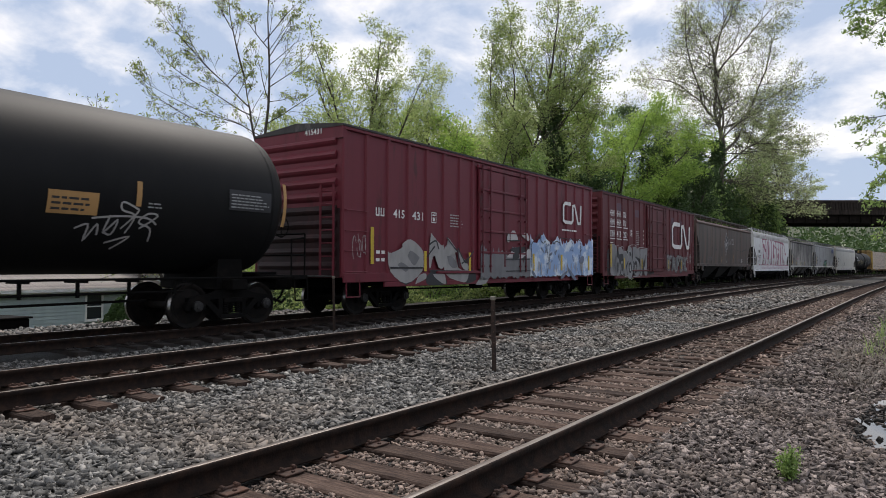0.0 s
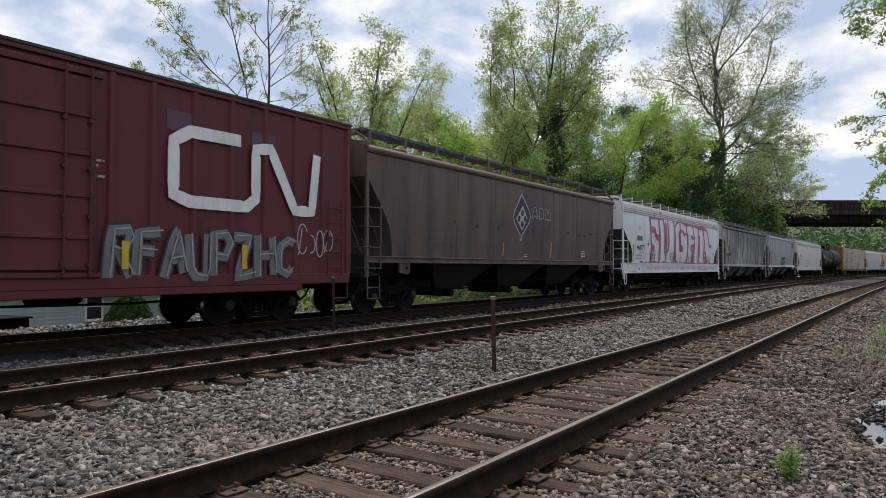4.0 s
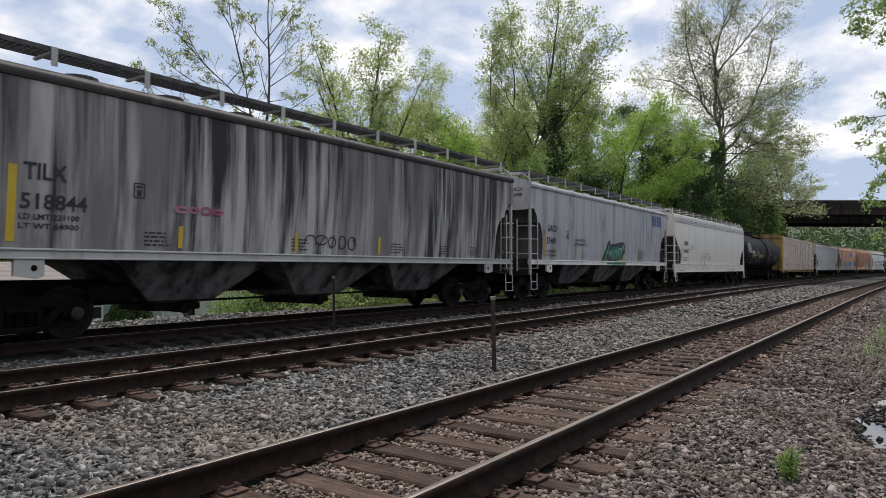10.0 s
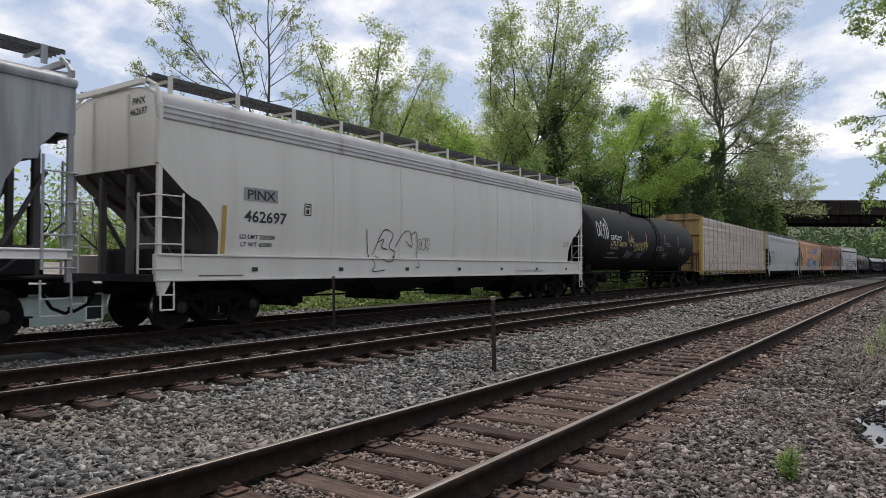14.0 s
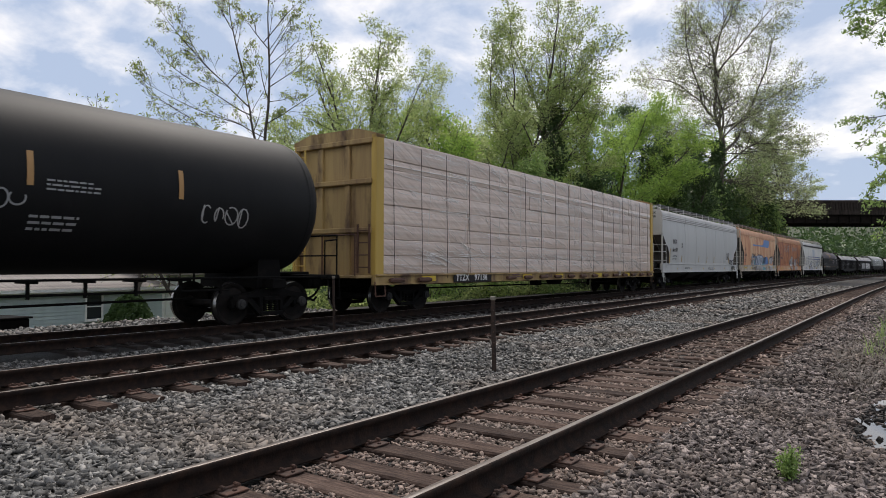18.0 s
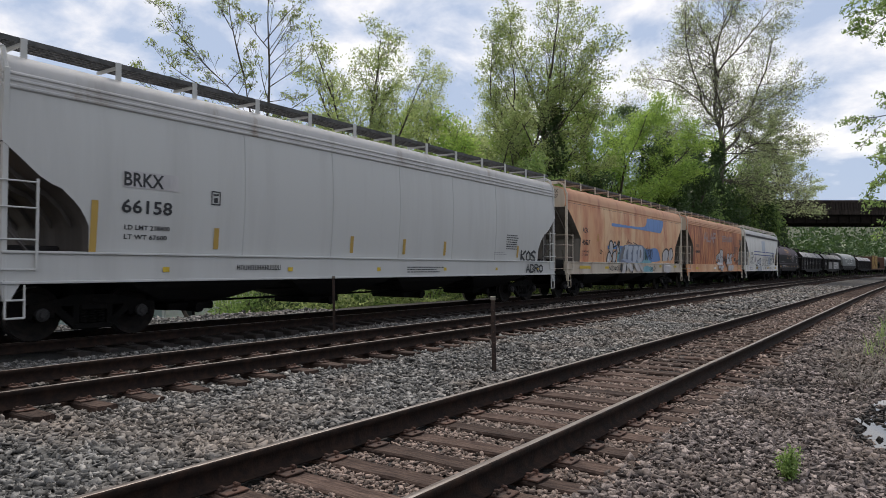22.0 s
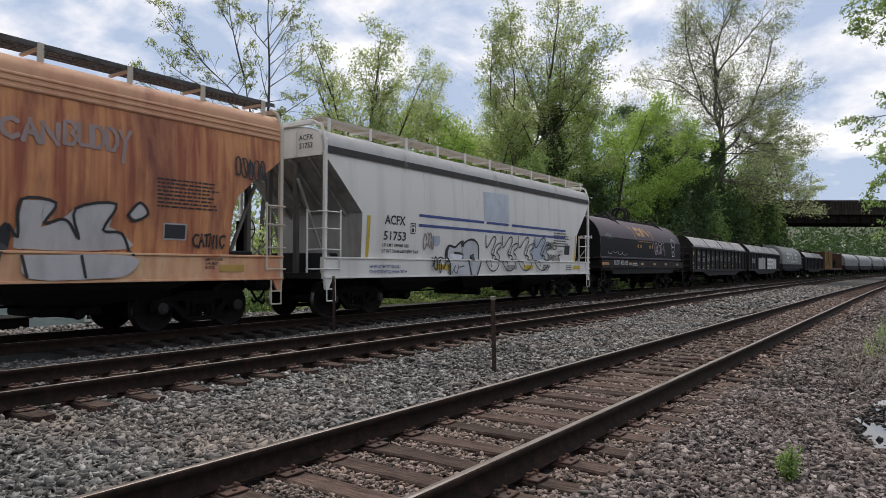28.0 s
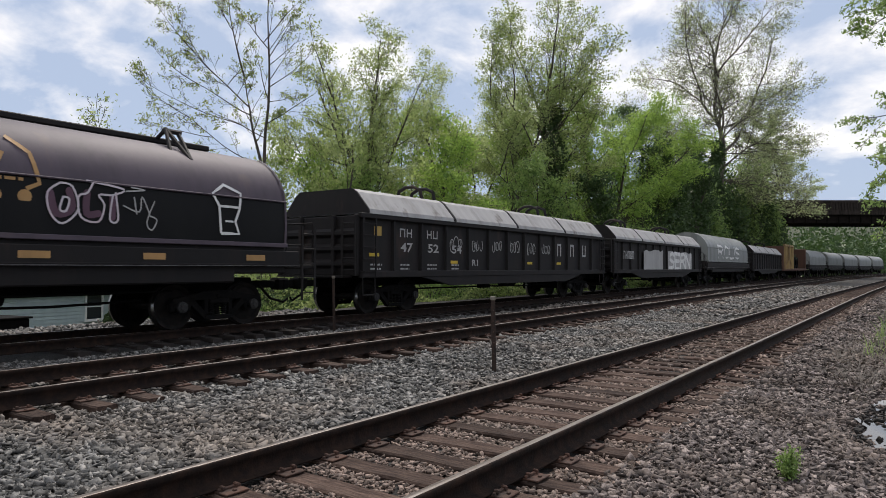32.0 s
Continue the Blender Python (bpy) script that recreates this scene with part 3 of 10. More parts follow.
# ---- loose ballast stones, as one heap of real stones ----
def stones(name, n, ylo, yhi, size, squash, seed, inside, keep, material, lift=0.0, coarse=False, band=None):
    rng = np.random.default_rng(seed)
    y = ylo + (yhi - ylo) * rng.random(n) ** 0.8
    # the wedge of ground that the place's view takes in, from the eye's foot
    lo, hi = y * math.tan(radians(-70)) - 1.0, np.full(n, 0.6)
    if band:
        lo, hi = np.full(n, band[0]), np.full(n, band[1])
    x = lo + (hi - lo) * rng.random(n)
    if not band:
        x, y = x[x > -13.0 + 0 * x], y[x > -13.0 + 0 * x]
    lat = x - np.interp(y, LINE_S, LINE_X)
    ok = keep(lat, y) & (np.hypot(x, y) > 3.2)
    a = np.degrees(np.arctan2(-x, y))
    ok &= (a < 71) & (a > -1.5)
    x, y = x[ok], y[ok]
    k = len(x)
    if coarse:
        base = np.array([(sx, sy, sz) for sx in (-1, 1) for sy in (-1, 1) for sz in (-1, 1)], float) * 0.62
        faces = np.array([(0, 1, 3, 2), (4, 6, 7, 5), (0, 4, 5, 1), (2, 3, 7, 6), (1, 5, 7, 3), (0, 2, 6, 4)])
    else:
        ph = (1 + 5 ** 0.5) / 2
        base = np.array([(-1, ph, 0), (1, ph, 0), (-1, -ph, 0), (1, -ph, 0), (0, -1, ph), (0, 1, ph), (0, -1, -ph), (0, 1, -ph), (ph, 0, -1), (ph, 0, 1), (-ph, 0, -1), (-ph, 0, 1)]) / 1.9
        faces = np.array([(0, 11, 5), (0, 5, 1), (0, 1, 7), (0, 7, 10), (0, 10, 11), (1, 5, 9), (5, 11, 4), (11, 10, 2), (10, 7, 6), (7, 1, 8), (3, 9, 4), (3, 4, 2), (3, 2, 6), (3, 6, 8), (3, 8, 9), (4, 9, 5), (2, 4, 11), (6, 2, 10), (8, 6, 7), (9, 8, 1)])
    nv = len(base)
    sz = size * np.exp(np.clip(0.30 * rng.standard_normal(k), -0.6, 0.62))
    dims = np.stack([sz * rng.uniform(0.85, 1.7, k), sz * rng.uniform(0.7, 1.25, k), sz * squash * rng.uniform(0.5, 1.05, k)], 1) * 0.5
    v = base[None] * rng.uniform(0.74, 1.22, (k, nv, 3)) * dims[:, None, :] * 1.15
    q = rng.standard_normal((k, 4))
    q[:, 1:3] *= 0.24
    q /= np.linalg.norm(q, axis=1)[:, None]
    w, i_, j_, k_ = q.T
    R = np.stack([1 - 2 * (j_ * j_ + k_ * k_), 2 * (i_ * j_ - k_ * w), 2 * (i_ * k_ + j_ * w), 2 * (i_ * j_ + k_ * w), 1 - 2 * (i_ * i_ + k_ * k_), 2 * (j_ * k_ - i_ * w), 2 * (i_ * k_ - j_ * w), 2 * (j_ * k_ + i_ * w), 1 - 2 * (i_ * i_ + j_ * j_)], -1).reshape(k, 3, 3)
    v = np.einsum("kab,knb->kna", R, v)
    v += np.stack([x, y, terrain(x, y) + lift + sz * rng.uniform(0.05, 0.5, k)], 1)[:, None, :]
    f = (np.arange(k)[:, None, None] * nv + faces[None]).reshape(-1, faces.shape[1])
    ob = new(name, raw_mesh(name, v.reshape(-1, 3), f, material))
    return tagged(ob, inside, "gravel", kind="stuff")


def off_track(lat, y):
    l2 = lat - SPREAD[1] * y
    l3 = lat - SPREAD[2] * y
    rail = np.minimum.reduce([np.abs(np.abs(lat - OFFSET[0]) - GAUGE), np.abs(np.abs(l2 - OFFSET[1]) - GAUGE), np.abs(np.abs(l3 - OFFSET[2]) - GAUGE)])
    return rail > 0.10


def open_bed(lat, y):
    l2 = lat - SPREAD[1] * y
    l3 = lat - SPREAD[2] * y
    on_two = (np.abs(l2 - OFFSET[1]) < 1.3) & near_tie(1, y)
    return off_track(lat, y) & ~on_two & (np.abs(l3 - OFFSET[2]) > 1.5) & (np.abs(lat - OFFSET[0]) > 1.22) & (lat < 0.4) & ~((((lat + 0.16) / 0.5) ** 2 + ((y - 8.2) / 1.5) ** 2 < (0.85 + 0.25 * np.sin(9 * lat + 5 * y)) * (np.sin(lat * 977.0 + y * 613.0) > -0.35)))


def near_tie(i, y):
    t = np.array(TIE_S[i])
    k = np.clip(np.searchsorted(t, y), 1, len(t) - 1)
    return np.minimum(np.abs(t[k] - y), np.abs(t[k - 1] - y)) < 0.135


def in_track(lat, y):
    return off_track(lat, y) & (np.abs(lat - OFFSET[0]) < 1.35) & ~near_tie(0, y)


GREY = "loose grey crushed ballast stones between the tracks"
DULL = "brown-grey crushed stones on the shoulder beside the track"


def middle(lat, y):
    return open_bed(lat, y) & (lat < -3.0)


def shoulder(lat, y):
    return open_bed(lat, y) & (lat > -3.0)


stones("ballast_stones", 135000, 1.2, 9.0, 0.047, 0.38, 1, GREY, middle, M["stone"], coarse=True)
stones("ballast_stones", 56000, 9.0, 22.0, 0.050, 0.50, 2, GREY, middle, M["stone"], coarse=True, band=(-13.0, -4.0))
stones("ballast_stones", 42000, 22.0, 64.0, 0.095, 0.5, 3, GREY, middle, M["stone"], coarse=True, band=(-13.5, -3.0))
stones("shoulder_stones", 36000, 2.6, 9.0, 0.042, 0.34, 6, DULL, shoulder, M["stone_dull"], coarse=True, band=(-2.0, 0.4))
stones("shoulder_stones", 26000, 9.0, 22.0, 0.052, 0.36, 7, DULL, shoulder, M["stone_dull"], coarse=True, band=(-2.4, 0.4))
stones("shoulder_stones", 14000, 22.0, 60.0, 0.085, 0.5, 8, DULL, shoulder, M["stone_dull"], coarse=True, band=(-3.0, 0.6))
stones("ballast_stones", 6500, 4.0, 17.0, 0.085, 0.5, 9, "pale ballast stones beyond the train's track", lambda lat, y: lat < -14.4, M["stone"], coarse=True, band=(-18.4, -14.4))
stones("puddle_stones", 800, 6.6, 9.8, 0.036, 0.5, 21, "dark wet stones standing out of the puddle", lambda lat, y: ((lat + 0.16) / 0.5) ** 2 + ((y - 8.2) / 1.5) ** 2 < 0.9 + 0.2 * np.sin(7 * y), M["ground"], lift=0.026, coarse=True, band=(-0.6, 0.4))
BROWN = "small brown dirty stones and chips between the ties"
stones("track_bed_stones", 42000, 2.2, 9.5, 0.029, 0.55, 4, BROWN, in_track, M["stone_brown"], 0.006, coarse=True, band=(-4.6, -1.6))
stones("track_bed_stones", 20000, 9.5, 40.0, 0.055, 0.55, 5, BROWN, in_track, M["stone_brown"], 0.004, coarse=True, band=(-4.6, -1.6))

# ---- the train: shared running gear ----
def wheelset_mesh():
    g = Geo()
    g.lathe([(0.0, -0.98), (0.08, -0.98), (0.08, 0.98), (0.0, 0.98)], n=12)
    for s in (-1, 1):
        y = s * 0.7525
        pr = [(0.10, -0.09), (0.12, -0.09), (0.15, -0.03), (0.36, -0.015), (0.395, -0.05), (0.452, -0.06), (0.458, 0.045), (0.485, 0.055), (0.485, 0.075), (0.40, 0.075), (0.36, 0.03), (0.15, 0.02), (0.12, 0.09), (0.10, 0.09)]
        g.lathe([(r, y - s * a) for r, a in pr[:6]], n=28, slot=0)
        g.lathe([(r, y - s * a) for r, a in pr[5:7]], n=28, slot=1)
        g.lathe([(r, y - s * a) for r, a in pr[6:]], n=28, slot=0)
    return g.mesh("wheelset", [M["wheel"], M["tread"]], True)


def side_frame_mesh():
    g = Geo()
    arch = [(-1.08, 0.50), (-1.08, 0.62), (-0.92, 0.68), (-0.55, 0.70), (-0.36, 0.77), (0.36, 0.77), (0.55, 0.70), (0.92, 0.68), (1.08, 0.62), (1.08, 0.50), (0.74, 0.50), (0.62, 0.58), (0.36, 0.62), (-0.36, 0.62), (-0.62, 0.58), (-0.74, 0.50)]
    for s in (-1, 1):
        y0, y1 = sorted((s * 0.93, s * 1.05))
        # upper arch in convex pieces, then diagonals, lower chord and columns
        g.prism([(-1.10, 0.50), (-1.08, 0.63), (-0.55, 0.71), (-0.55, 0.59), (-0.72, 0.52)], y0, y1)
        g.prism([(1.10, 0.50), (1.08, 0.63), (0.55, 0.71), (0.55, 0.59), (0.72, 0.52)], y0, y1)
        g.prism([(-0.55, 0.59), (-0.55, 0.71), (-0.36, 0.77), (0.36, 0.77), (0.55, 0.71), (0.55, 0.59)], y0, y1)
        g.prism([(-0.74, 0.56), (-0.60, 0.60), (-0.24, 0.26), (-0.32, 0.18)], y0, y1)
        g.prism([(0.74, 0.56), (0.60, 0.60), (0.24, 0.26), (0.32, 0.18)], y0, y1)
        g.box(-0.34, 0.34, y0 - 0.02, y1 + 0.02, 0.17, 0.27, 0.02)
        for sx in (-1, 1):
            g.box(sx * 0.30 - 0.05, sx * 0.30 + 0.05, y0, y1, 0.25, 0.62, 0.01)
            g.box(sx * 0.89 - 0.16, sx * 0.89 + 0.16, y0, y1, 0.42, 0.55, 0.02)
            g.box(sx * 1.07 - 0.05, sx * 1.07 + 0.05, y0, y1, 0.36, 0.56, 0.02)
            g.box(sx * 0.71 - 0.04, sx * 0.71 + 0.04, y0, y1, 0.38, 0.52, 0.01)
        for k in range(3):
            x = -0.16 + 0.16 * k
            for j in range(5):
                g.lathe([(0.045, 0.0), (0.072, 0.012), (0.072, 0.03), (0.045, 0.042)], False, 8, (x, s * 0.99, 0.28 + 0.045 * j))
        g.box(-0.24, 0.24, min(s * 0.90, s * 1.08), max(s * 0.90, s * 1.08), 0.50, 0.61, 0.02)
        g.box(-0.06, 0.10, min(s * 1.05, s * 1.075), max(s * 1.05, s * 1.075), 0.63, 0.70, 0.01)
    g.box(-0.22, 0.22, -1.0, 1.0, 0.48, 0.70, 0.03)
    g.box(-0.9, 0.9, -0.55, -0.49, 0.40, 0.46)
    g.box(-0.9, 0.9, 0.49, 0.55, 0.40, 0.46)
    g.lathe([(0.0, 0.70), (0.24, 0.70), (0.24, 0.78), (0.0, 0.78)], False, 16)
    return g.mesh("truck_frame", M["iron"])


def cap_mesh(s):
    g = Geo()
    g.lathe([(0.0, s * 1.145), (0.055, s * 1.145), (0.065, s * 1.13), (0.11, s * 1.12), (0.115, s * 1.06), (0.10, s * 1.04)], n=14)
    for k in range(3):
        t = k * 2.094
        g.lathe([(0.0, s * 1.14), (0.016, s * 1.14), (0.016, s * 1.12)], n=6, at=(0.075 * math.cos(t), 0, 0.075 * math.sin(t)))
    return g.mesh("bearing_cap", M["bearing"], True)


def coupler_mesh(reach):
    g = Geo()
    g.box(-0.1, reach - 0.30, -0.08, 0.08, 0.76, 0.94, 0.03)
    g.box(reach - 0.34, reach - 0.02, -0.17, 0.15, 0.70, 1.0, 0.05)
    g.box(reach - 0.18, reach + 0.04, -0.20, -0.06, 0.72, 0.98, 0.04)
    g.path([(0.05, -0.35, 0.85), (reach * 0.35, -0.36, 0.52), (reach * 0.8, -0.25, 0.40), (reach, -0.15, 0.48)], 0.03, 6)
    return g.mesh("coupler", M["iron"])


WHEELSET, TRUCK, CAPS = wheelset_mesh(), side_frame_mesh(), (cap_mesh(-1), cap_mesh(1))
WHEELS, CARS = [], []


def car(name, label, category, left, right, inset, reach=0.75, spine=True, group="freight cars of the train"):
    """An empty freight car on its two trucks: s-places of its two ends at the clip's start, trucks inset from them."""
    c = thing(name, label, category, group)
    half = (right - left) / 2
    CARS.append((c, (left + right) / 2, half - inset))
    for sx in (-1, 1):
        t = part("truck", TRUCK, None, c, "cast-steel freight truck with coil springs", m=pose(sx * (half - inset), 0, 0))
        for wx in (-0.89, 0.89):
            w = part("wheelset", WHEELSET, None, t, m=pose(wx, 0, 0.457))
            WHEELS.append((w, wx))
            for cap in CAPS:
                part("bearing_cap", cap, None, t, "worn grey bearing cap", m=pose(wx, 0, 0.457))
        part("coupler", coupler_mesh(reach), None, c, m=pose(sx * half, 0, 0, 0, 0, 0 if sx > 0 else 180))
    if spine:
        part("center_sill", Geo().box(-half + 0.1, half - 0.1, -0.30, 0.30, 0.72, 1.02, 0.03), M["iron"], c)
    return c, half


def brake_gear(c, half, x=1.5, y=-0.75):
    g = Geo()
    g.lathe([(0.0, -0.5), (0.18, -0.45), (0.2, -0.3), (0.2, 0.35), (0.16, 0.45), (0.0, 0.5)], False, 14, (0, 0, 0))
    part("air_reservoir", g, M["iron"], c, smooth=True, m=pose(x, y + 0.25, 0.76, 0, 90, 0))
    g = Geo().path([(-half + 3.0, -0.55, 0.62), (x - 1.2, -0.6, 0.60), (x + 1.3, -0.5, 0.55), (half - 3.0, -0.5, 0.60)], 0.025)
    g.path([(-half + 2.6, -0.9, 0.78), (half - 2.6, -0.9, 0.78)], 0.02)
    g.box(x - 1.9, x - 1.5, -0.8, -0.45, 0.55, 0.95, 0.03)
    part("brake_rigging", g, M["iron"], c)


# ---- lettering and spray paint on car sides ----
def flat_side(y):
    return lambda z: y


def lettering(c, text, x, z, h, ink, side, width=None, lift=0.012, name="lettering", label="", align="LEFT", gap=1.0):
    """Words in the built-in font, h metres high, laid on the near side at x, z; side(z) gives the half width there."""
    cu = bpy.data.curves.new("words", "FONT")
    cu.body, cu.size, cu.space_character, cu.resolution_u = text, h * 1.38, gap, 2
    cu.align_x, cu.offset = align, h * 0.028
    tmp = new("words", cu)
    me = bpy.data.meshes.new_from_object(tmp)
    bpy.data.objects.remove(tmp)
    n = len(me.vertices)
    co = np.zeros(n * 3, np.float32)
    me.vertices.foreach_get("co", co)
    co = co.reshape(-1, 3)
    if width:
        span = co[:, 0].max() - co[:, 0].min()
        co[:, 0] *= width / span
    u, v = co[:, 0] + x, co[:, 1] + z
    out = np.stack([u, [-(side(b) + lift) for b in v], v], 1)
    me.vertices.foreach_set("co", out.astype(np.float32).ravel())
    me.materials.clear()
    me.materials.append(M[ink])
    me.update()
    ob = new(name, me)
    ob.parent = c
    return tagged(ob, label)


def ribbon(g, pts, w, side, lift):
    """A brush stroke through points (x, z), w wide, hugging the side."""
    fine = []
    for (x0, z0), (x1, z1) in zip(pts, pts[1:]):
        k = max(1, int(math.hypot(x1 - x0, z1 - z0) / 0.16))
        fine += [(x0 + (x1 - x0) * j / k, z0 + (z1 - z0) * j / k) for j in range(k)]
    fine.append(pts[-1])
    v = []
    for k, (x, z) in enumerate(fine):
        a, b = fine[max(0, k - 1)], fine[min(len(fine) - 1, k + 1)]
        d = math.hypot(b[0] - a[0], b[1] - a[1]) or 1
        nx_, nz_ = -(b[1] - a[1]) / d * w / 2, (b[0] - a[0]) / d * w / 2
        v += [(x + nx_, -(side(z + nz_) + lift), z + nz_), (x - nx_, -(side(z - nz_) + lift), z - nz_)]
    g.add(v, [(2 * k, 2 * k + 1, 2 * k + 3, 2 * k + 2) for k in range(len(fine) - 1)])


def patch(g, x0, x1, z0, z1, side, lift, rag=0.0, rnd=None, steps=6):
    """A painted rectangle on the side, with ragged edges where asked for."""
    k = max(1, int((x1 - x0) / 0.25)) if rag else 1
    n = steps if side(z0) != side(z1) or rag else 1
    cols = []
    for i in range(k + 1):
        x = x0 + (x1 - x0) * i / k
        a = z0 - (rnd.uniform(0, rag) if rag else 0)
        b = z1 + (rnd.uniform(-rag, rag) if rag else 0)
        cols.append([(x, -(side(a + (b - a) * j / n) + lift), a + (b - a) * j / n) for j in range(n + 1)])
    v = [p for col in cols for p in col]
    f = [(i * (n + 1) + j, (i + 1) * (n + 1) + j, (i + 1) * (n + 1) + j + 1, i * (n + 1) + j + 1) for i in range(k) for j in range(n)]
    g.add(v, f)


def bars(c, x, z, w, h, rows, ink, side, seed=1, lift=0.01, name="small_print"):
    """Lines of small print too fine to read: short bars."""
    g, rnd = Geo(), random.Random(seed)
    lh = h / rows
    for r in range(rows):
        u, zz = x, z + h - (r + 1) * lh
        end = x + w * rnd.uniform(0.75, 1.0)
        while u < end:
            k = min(rnd.uniform(0.05, 0.16) * max(1, lh / 0.08), end - u)
            patch(g, u, u + k, zz, zz + lh * 0.42, side, lift)
            u += k + 0.35 * lh
    return tagged(part(name, g, M[ink], c), kind="stuff")


def blocks(c, x, z, w, h, n, ink, side, lift=0.012, name="lettering", label="", weight=0.2):
    """A word drawn as n upright letter-sized bars."""
    g = Geo()
    k = w / n
    rnd, t = random.Random(int(x * 100) + n), min(k * weight, h * weight * 0.9)
    for i in range(n):
        a, b = x + i * k, x + (i + 0.76) * k
        patch(g, a, a + t, z, z + h, side, lift)
        patch(g, b - t, b, z, z + h, side, lift)
        q = z + (h - t) * rnd.choice((0, 0.5, 1))
        patch(g, a + t, b - t, q, q + t, side, lift)
    return tagged(part(name, g, M[ink], c, label), kind="stuff")


def frame_mark(c, x, z, s, ink, side, lift=0.012):
    """The small boxed plate mark."""
    g = Geo()
    t = s * 0.10
    patch(g, x, x + s, z, z + t, side, lift)
    patch(g, x, x + s, z + s * 1.25 - t, z + s * 1.25, side, lift)
    patch(g, x, x + t, z + t, z + s * 1.25 - t, side, lift)
    patch(g, x + s - t, x + s, z + t, z + s * 1.25 - t, side, lift)
    patch(g, x + s * 0.3, x + s * 0.7, z + s * 0.2, z + s * 0.65, side, lift)
    patch(g, x + s * 0.2, x + s * 0.8, z + s * 0.85, z + s * 1.0, side, lift)
    return part("plate_mark", g, M[ink], c)


def stripe(c, x, z, w, h, ink, side, lift=0.012, name="reflector", label="yellow reflective strip"):
    g = Geo()
    patch(g, x, x + w, z, z + h, side, lift)
    return part(name, g, M[ink], c, label)


LETTERS = {  # strokes of loose block letters in a unit box
    "F": [[(0, 0), (0, 1), (0.9, 1)], [(0, 0.55), (0.7, 0.55)]], "U": [[(0, 1), (0, 0.2), (0.2, 0), (0.7, 0), (0.9, 0.2), (0.9, 1)]],
    "G": [[(0.9, 0.85), (0.65, 1), (0.2, 1), (0, 0.75), (0, 0.25), (0.2, 0), (0.75, 0), (0.9, 0.2), (0.9, 0.45), (0.5, 0.45)]],
    "H": [[(0, 0), (0, 1)], [(0.9, 0), (0.9, 1)], [(0, 0.5), (0.9, 0.5)]], "R": [[(0, 0), (0, 1), (0.6, 1), (0.85, 0.78), (0.6, 0.55), (0.1, 0.55)], [(0.4, 0.5), (0.9, 0)]],
    "S": [[(0.85, 0.85), (0.5, 1), (0.1, 0.85), (0.1, 0.65), (0.8, 0.4), (0.85, 0.15), (0.45, 0), (0.05, 0.12)]], "O": [[(0.45, 0), (0.05, 0.25), (0.05, 0.75), (0.45, 1), (0.85, 0.75), (0.85, 0.25), (0.45, 0)]],
    "E": [[(0.85, 1), (0, 1), (0, 0), (0.85, 0)], [(0, 0.5), (0.7, 0.5)]], "A": [[(0, 0), (0.45, 1), (0.9, 0)], [(0.2, 0.4), (0.7, 0.4)]], "N": [[(0, 0), (0, 1), (0.85, 0), (0.85, 1)]],
    "M": [[(0, 0), (0.1, 1), (0.45, 0.4), (0.8, 1), (0.9, 0)]], "K": [[(0, 0), (0, 1)], [(0.85, 1), (0.1, 0.5), (0.9, 0)]], "Z": [[(0, 1), (0.85, 1), (0, 0), (0.9, 0)]], "T": [[(0, 1), (0.9, 1)], [(0.45, 1), (0.45, 0)]],
    "D": [[(0, 0), (0, 1), (0.5, 1), (0.85, 0.7), (0.85, 0.3), (0.5, 0), (0, 0)]], "Y": [[(0, 1), (0.42, 0.45), (0.85, 1)], [(0.42, 0.45), (0.2, -0.5)]], "P": [[(0, 0), (0, 1), (0.6, 1), (0.85, 0.75), (0.6, 0.5), (0, 0.5)]],
    "I": [[(0.4, 0), (0.4, 1)]], "L": [[(0, 1), (0, 0), (0.8, 0)]], "B": [[(0, 0), (0, 1), (0.6, 1), (0.8, 0.75), (0.5, 0.52), (0.85, 0.25), (0.6, 0), (0, 0)]], "C": [[(0.85, 0.85), (0.5, 1), (0.1, 0.8), (0.0, 0.5), (0.1, 0.2), (0.5, 0), (0.85, 0.15)]]}


def spray(c, text, x0, x1, z0, z1, ink, side, w, lift=0.016, seed=3, wild=0.08, label="", back=None, back_w=0.0):
    """Sprayed letters: wobbly strokes, with an outline behind them where there is one."""
    rnd = random.Random(seed)
    lines = []
    k = (x1 - x0) / len(text)
    for i, ch in enumerate(text):
        for st in LETTERS[ch]:
            lines.append([(x0 + i * k + (p + rnd.uniform(-wild, wild)) * k * 0.92 + k * 0.06, z0 + (q + rnd.uniform(-wild, wild) * 0.7) * (z1 - z0)) for p, q in st])
    if back:
        g = Geo()
        for st in lines:
            ribbon(g, st, back_w, side, lift - 0.004)
        part("spray_outline", g, M[back], c)
    g = Geo()
    for st in lines:
        ribbon(g, st, w, side, lift)
        for x, z in st:
            dab(g, x, z, w * 0.5, side, lift + 0.0005)
    return part("spray_paint", g, M[ink], c, label)


def dab(g, x, z, r, side, lift):
    """A round spot of paint."""
    ring = [(x + r * math.cos(0.5236 * k), z + r * math.sin(0.5236 * k)) for k in range(12)]
    g.add([(x, -(side(z) + lift), z)] + [(u, -(side(v) + lift), v) for u, v in ring], [(0, k + 1, (k + 1) % 12 + 1) for k in range(12)])


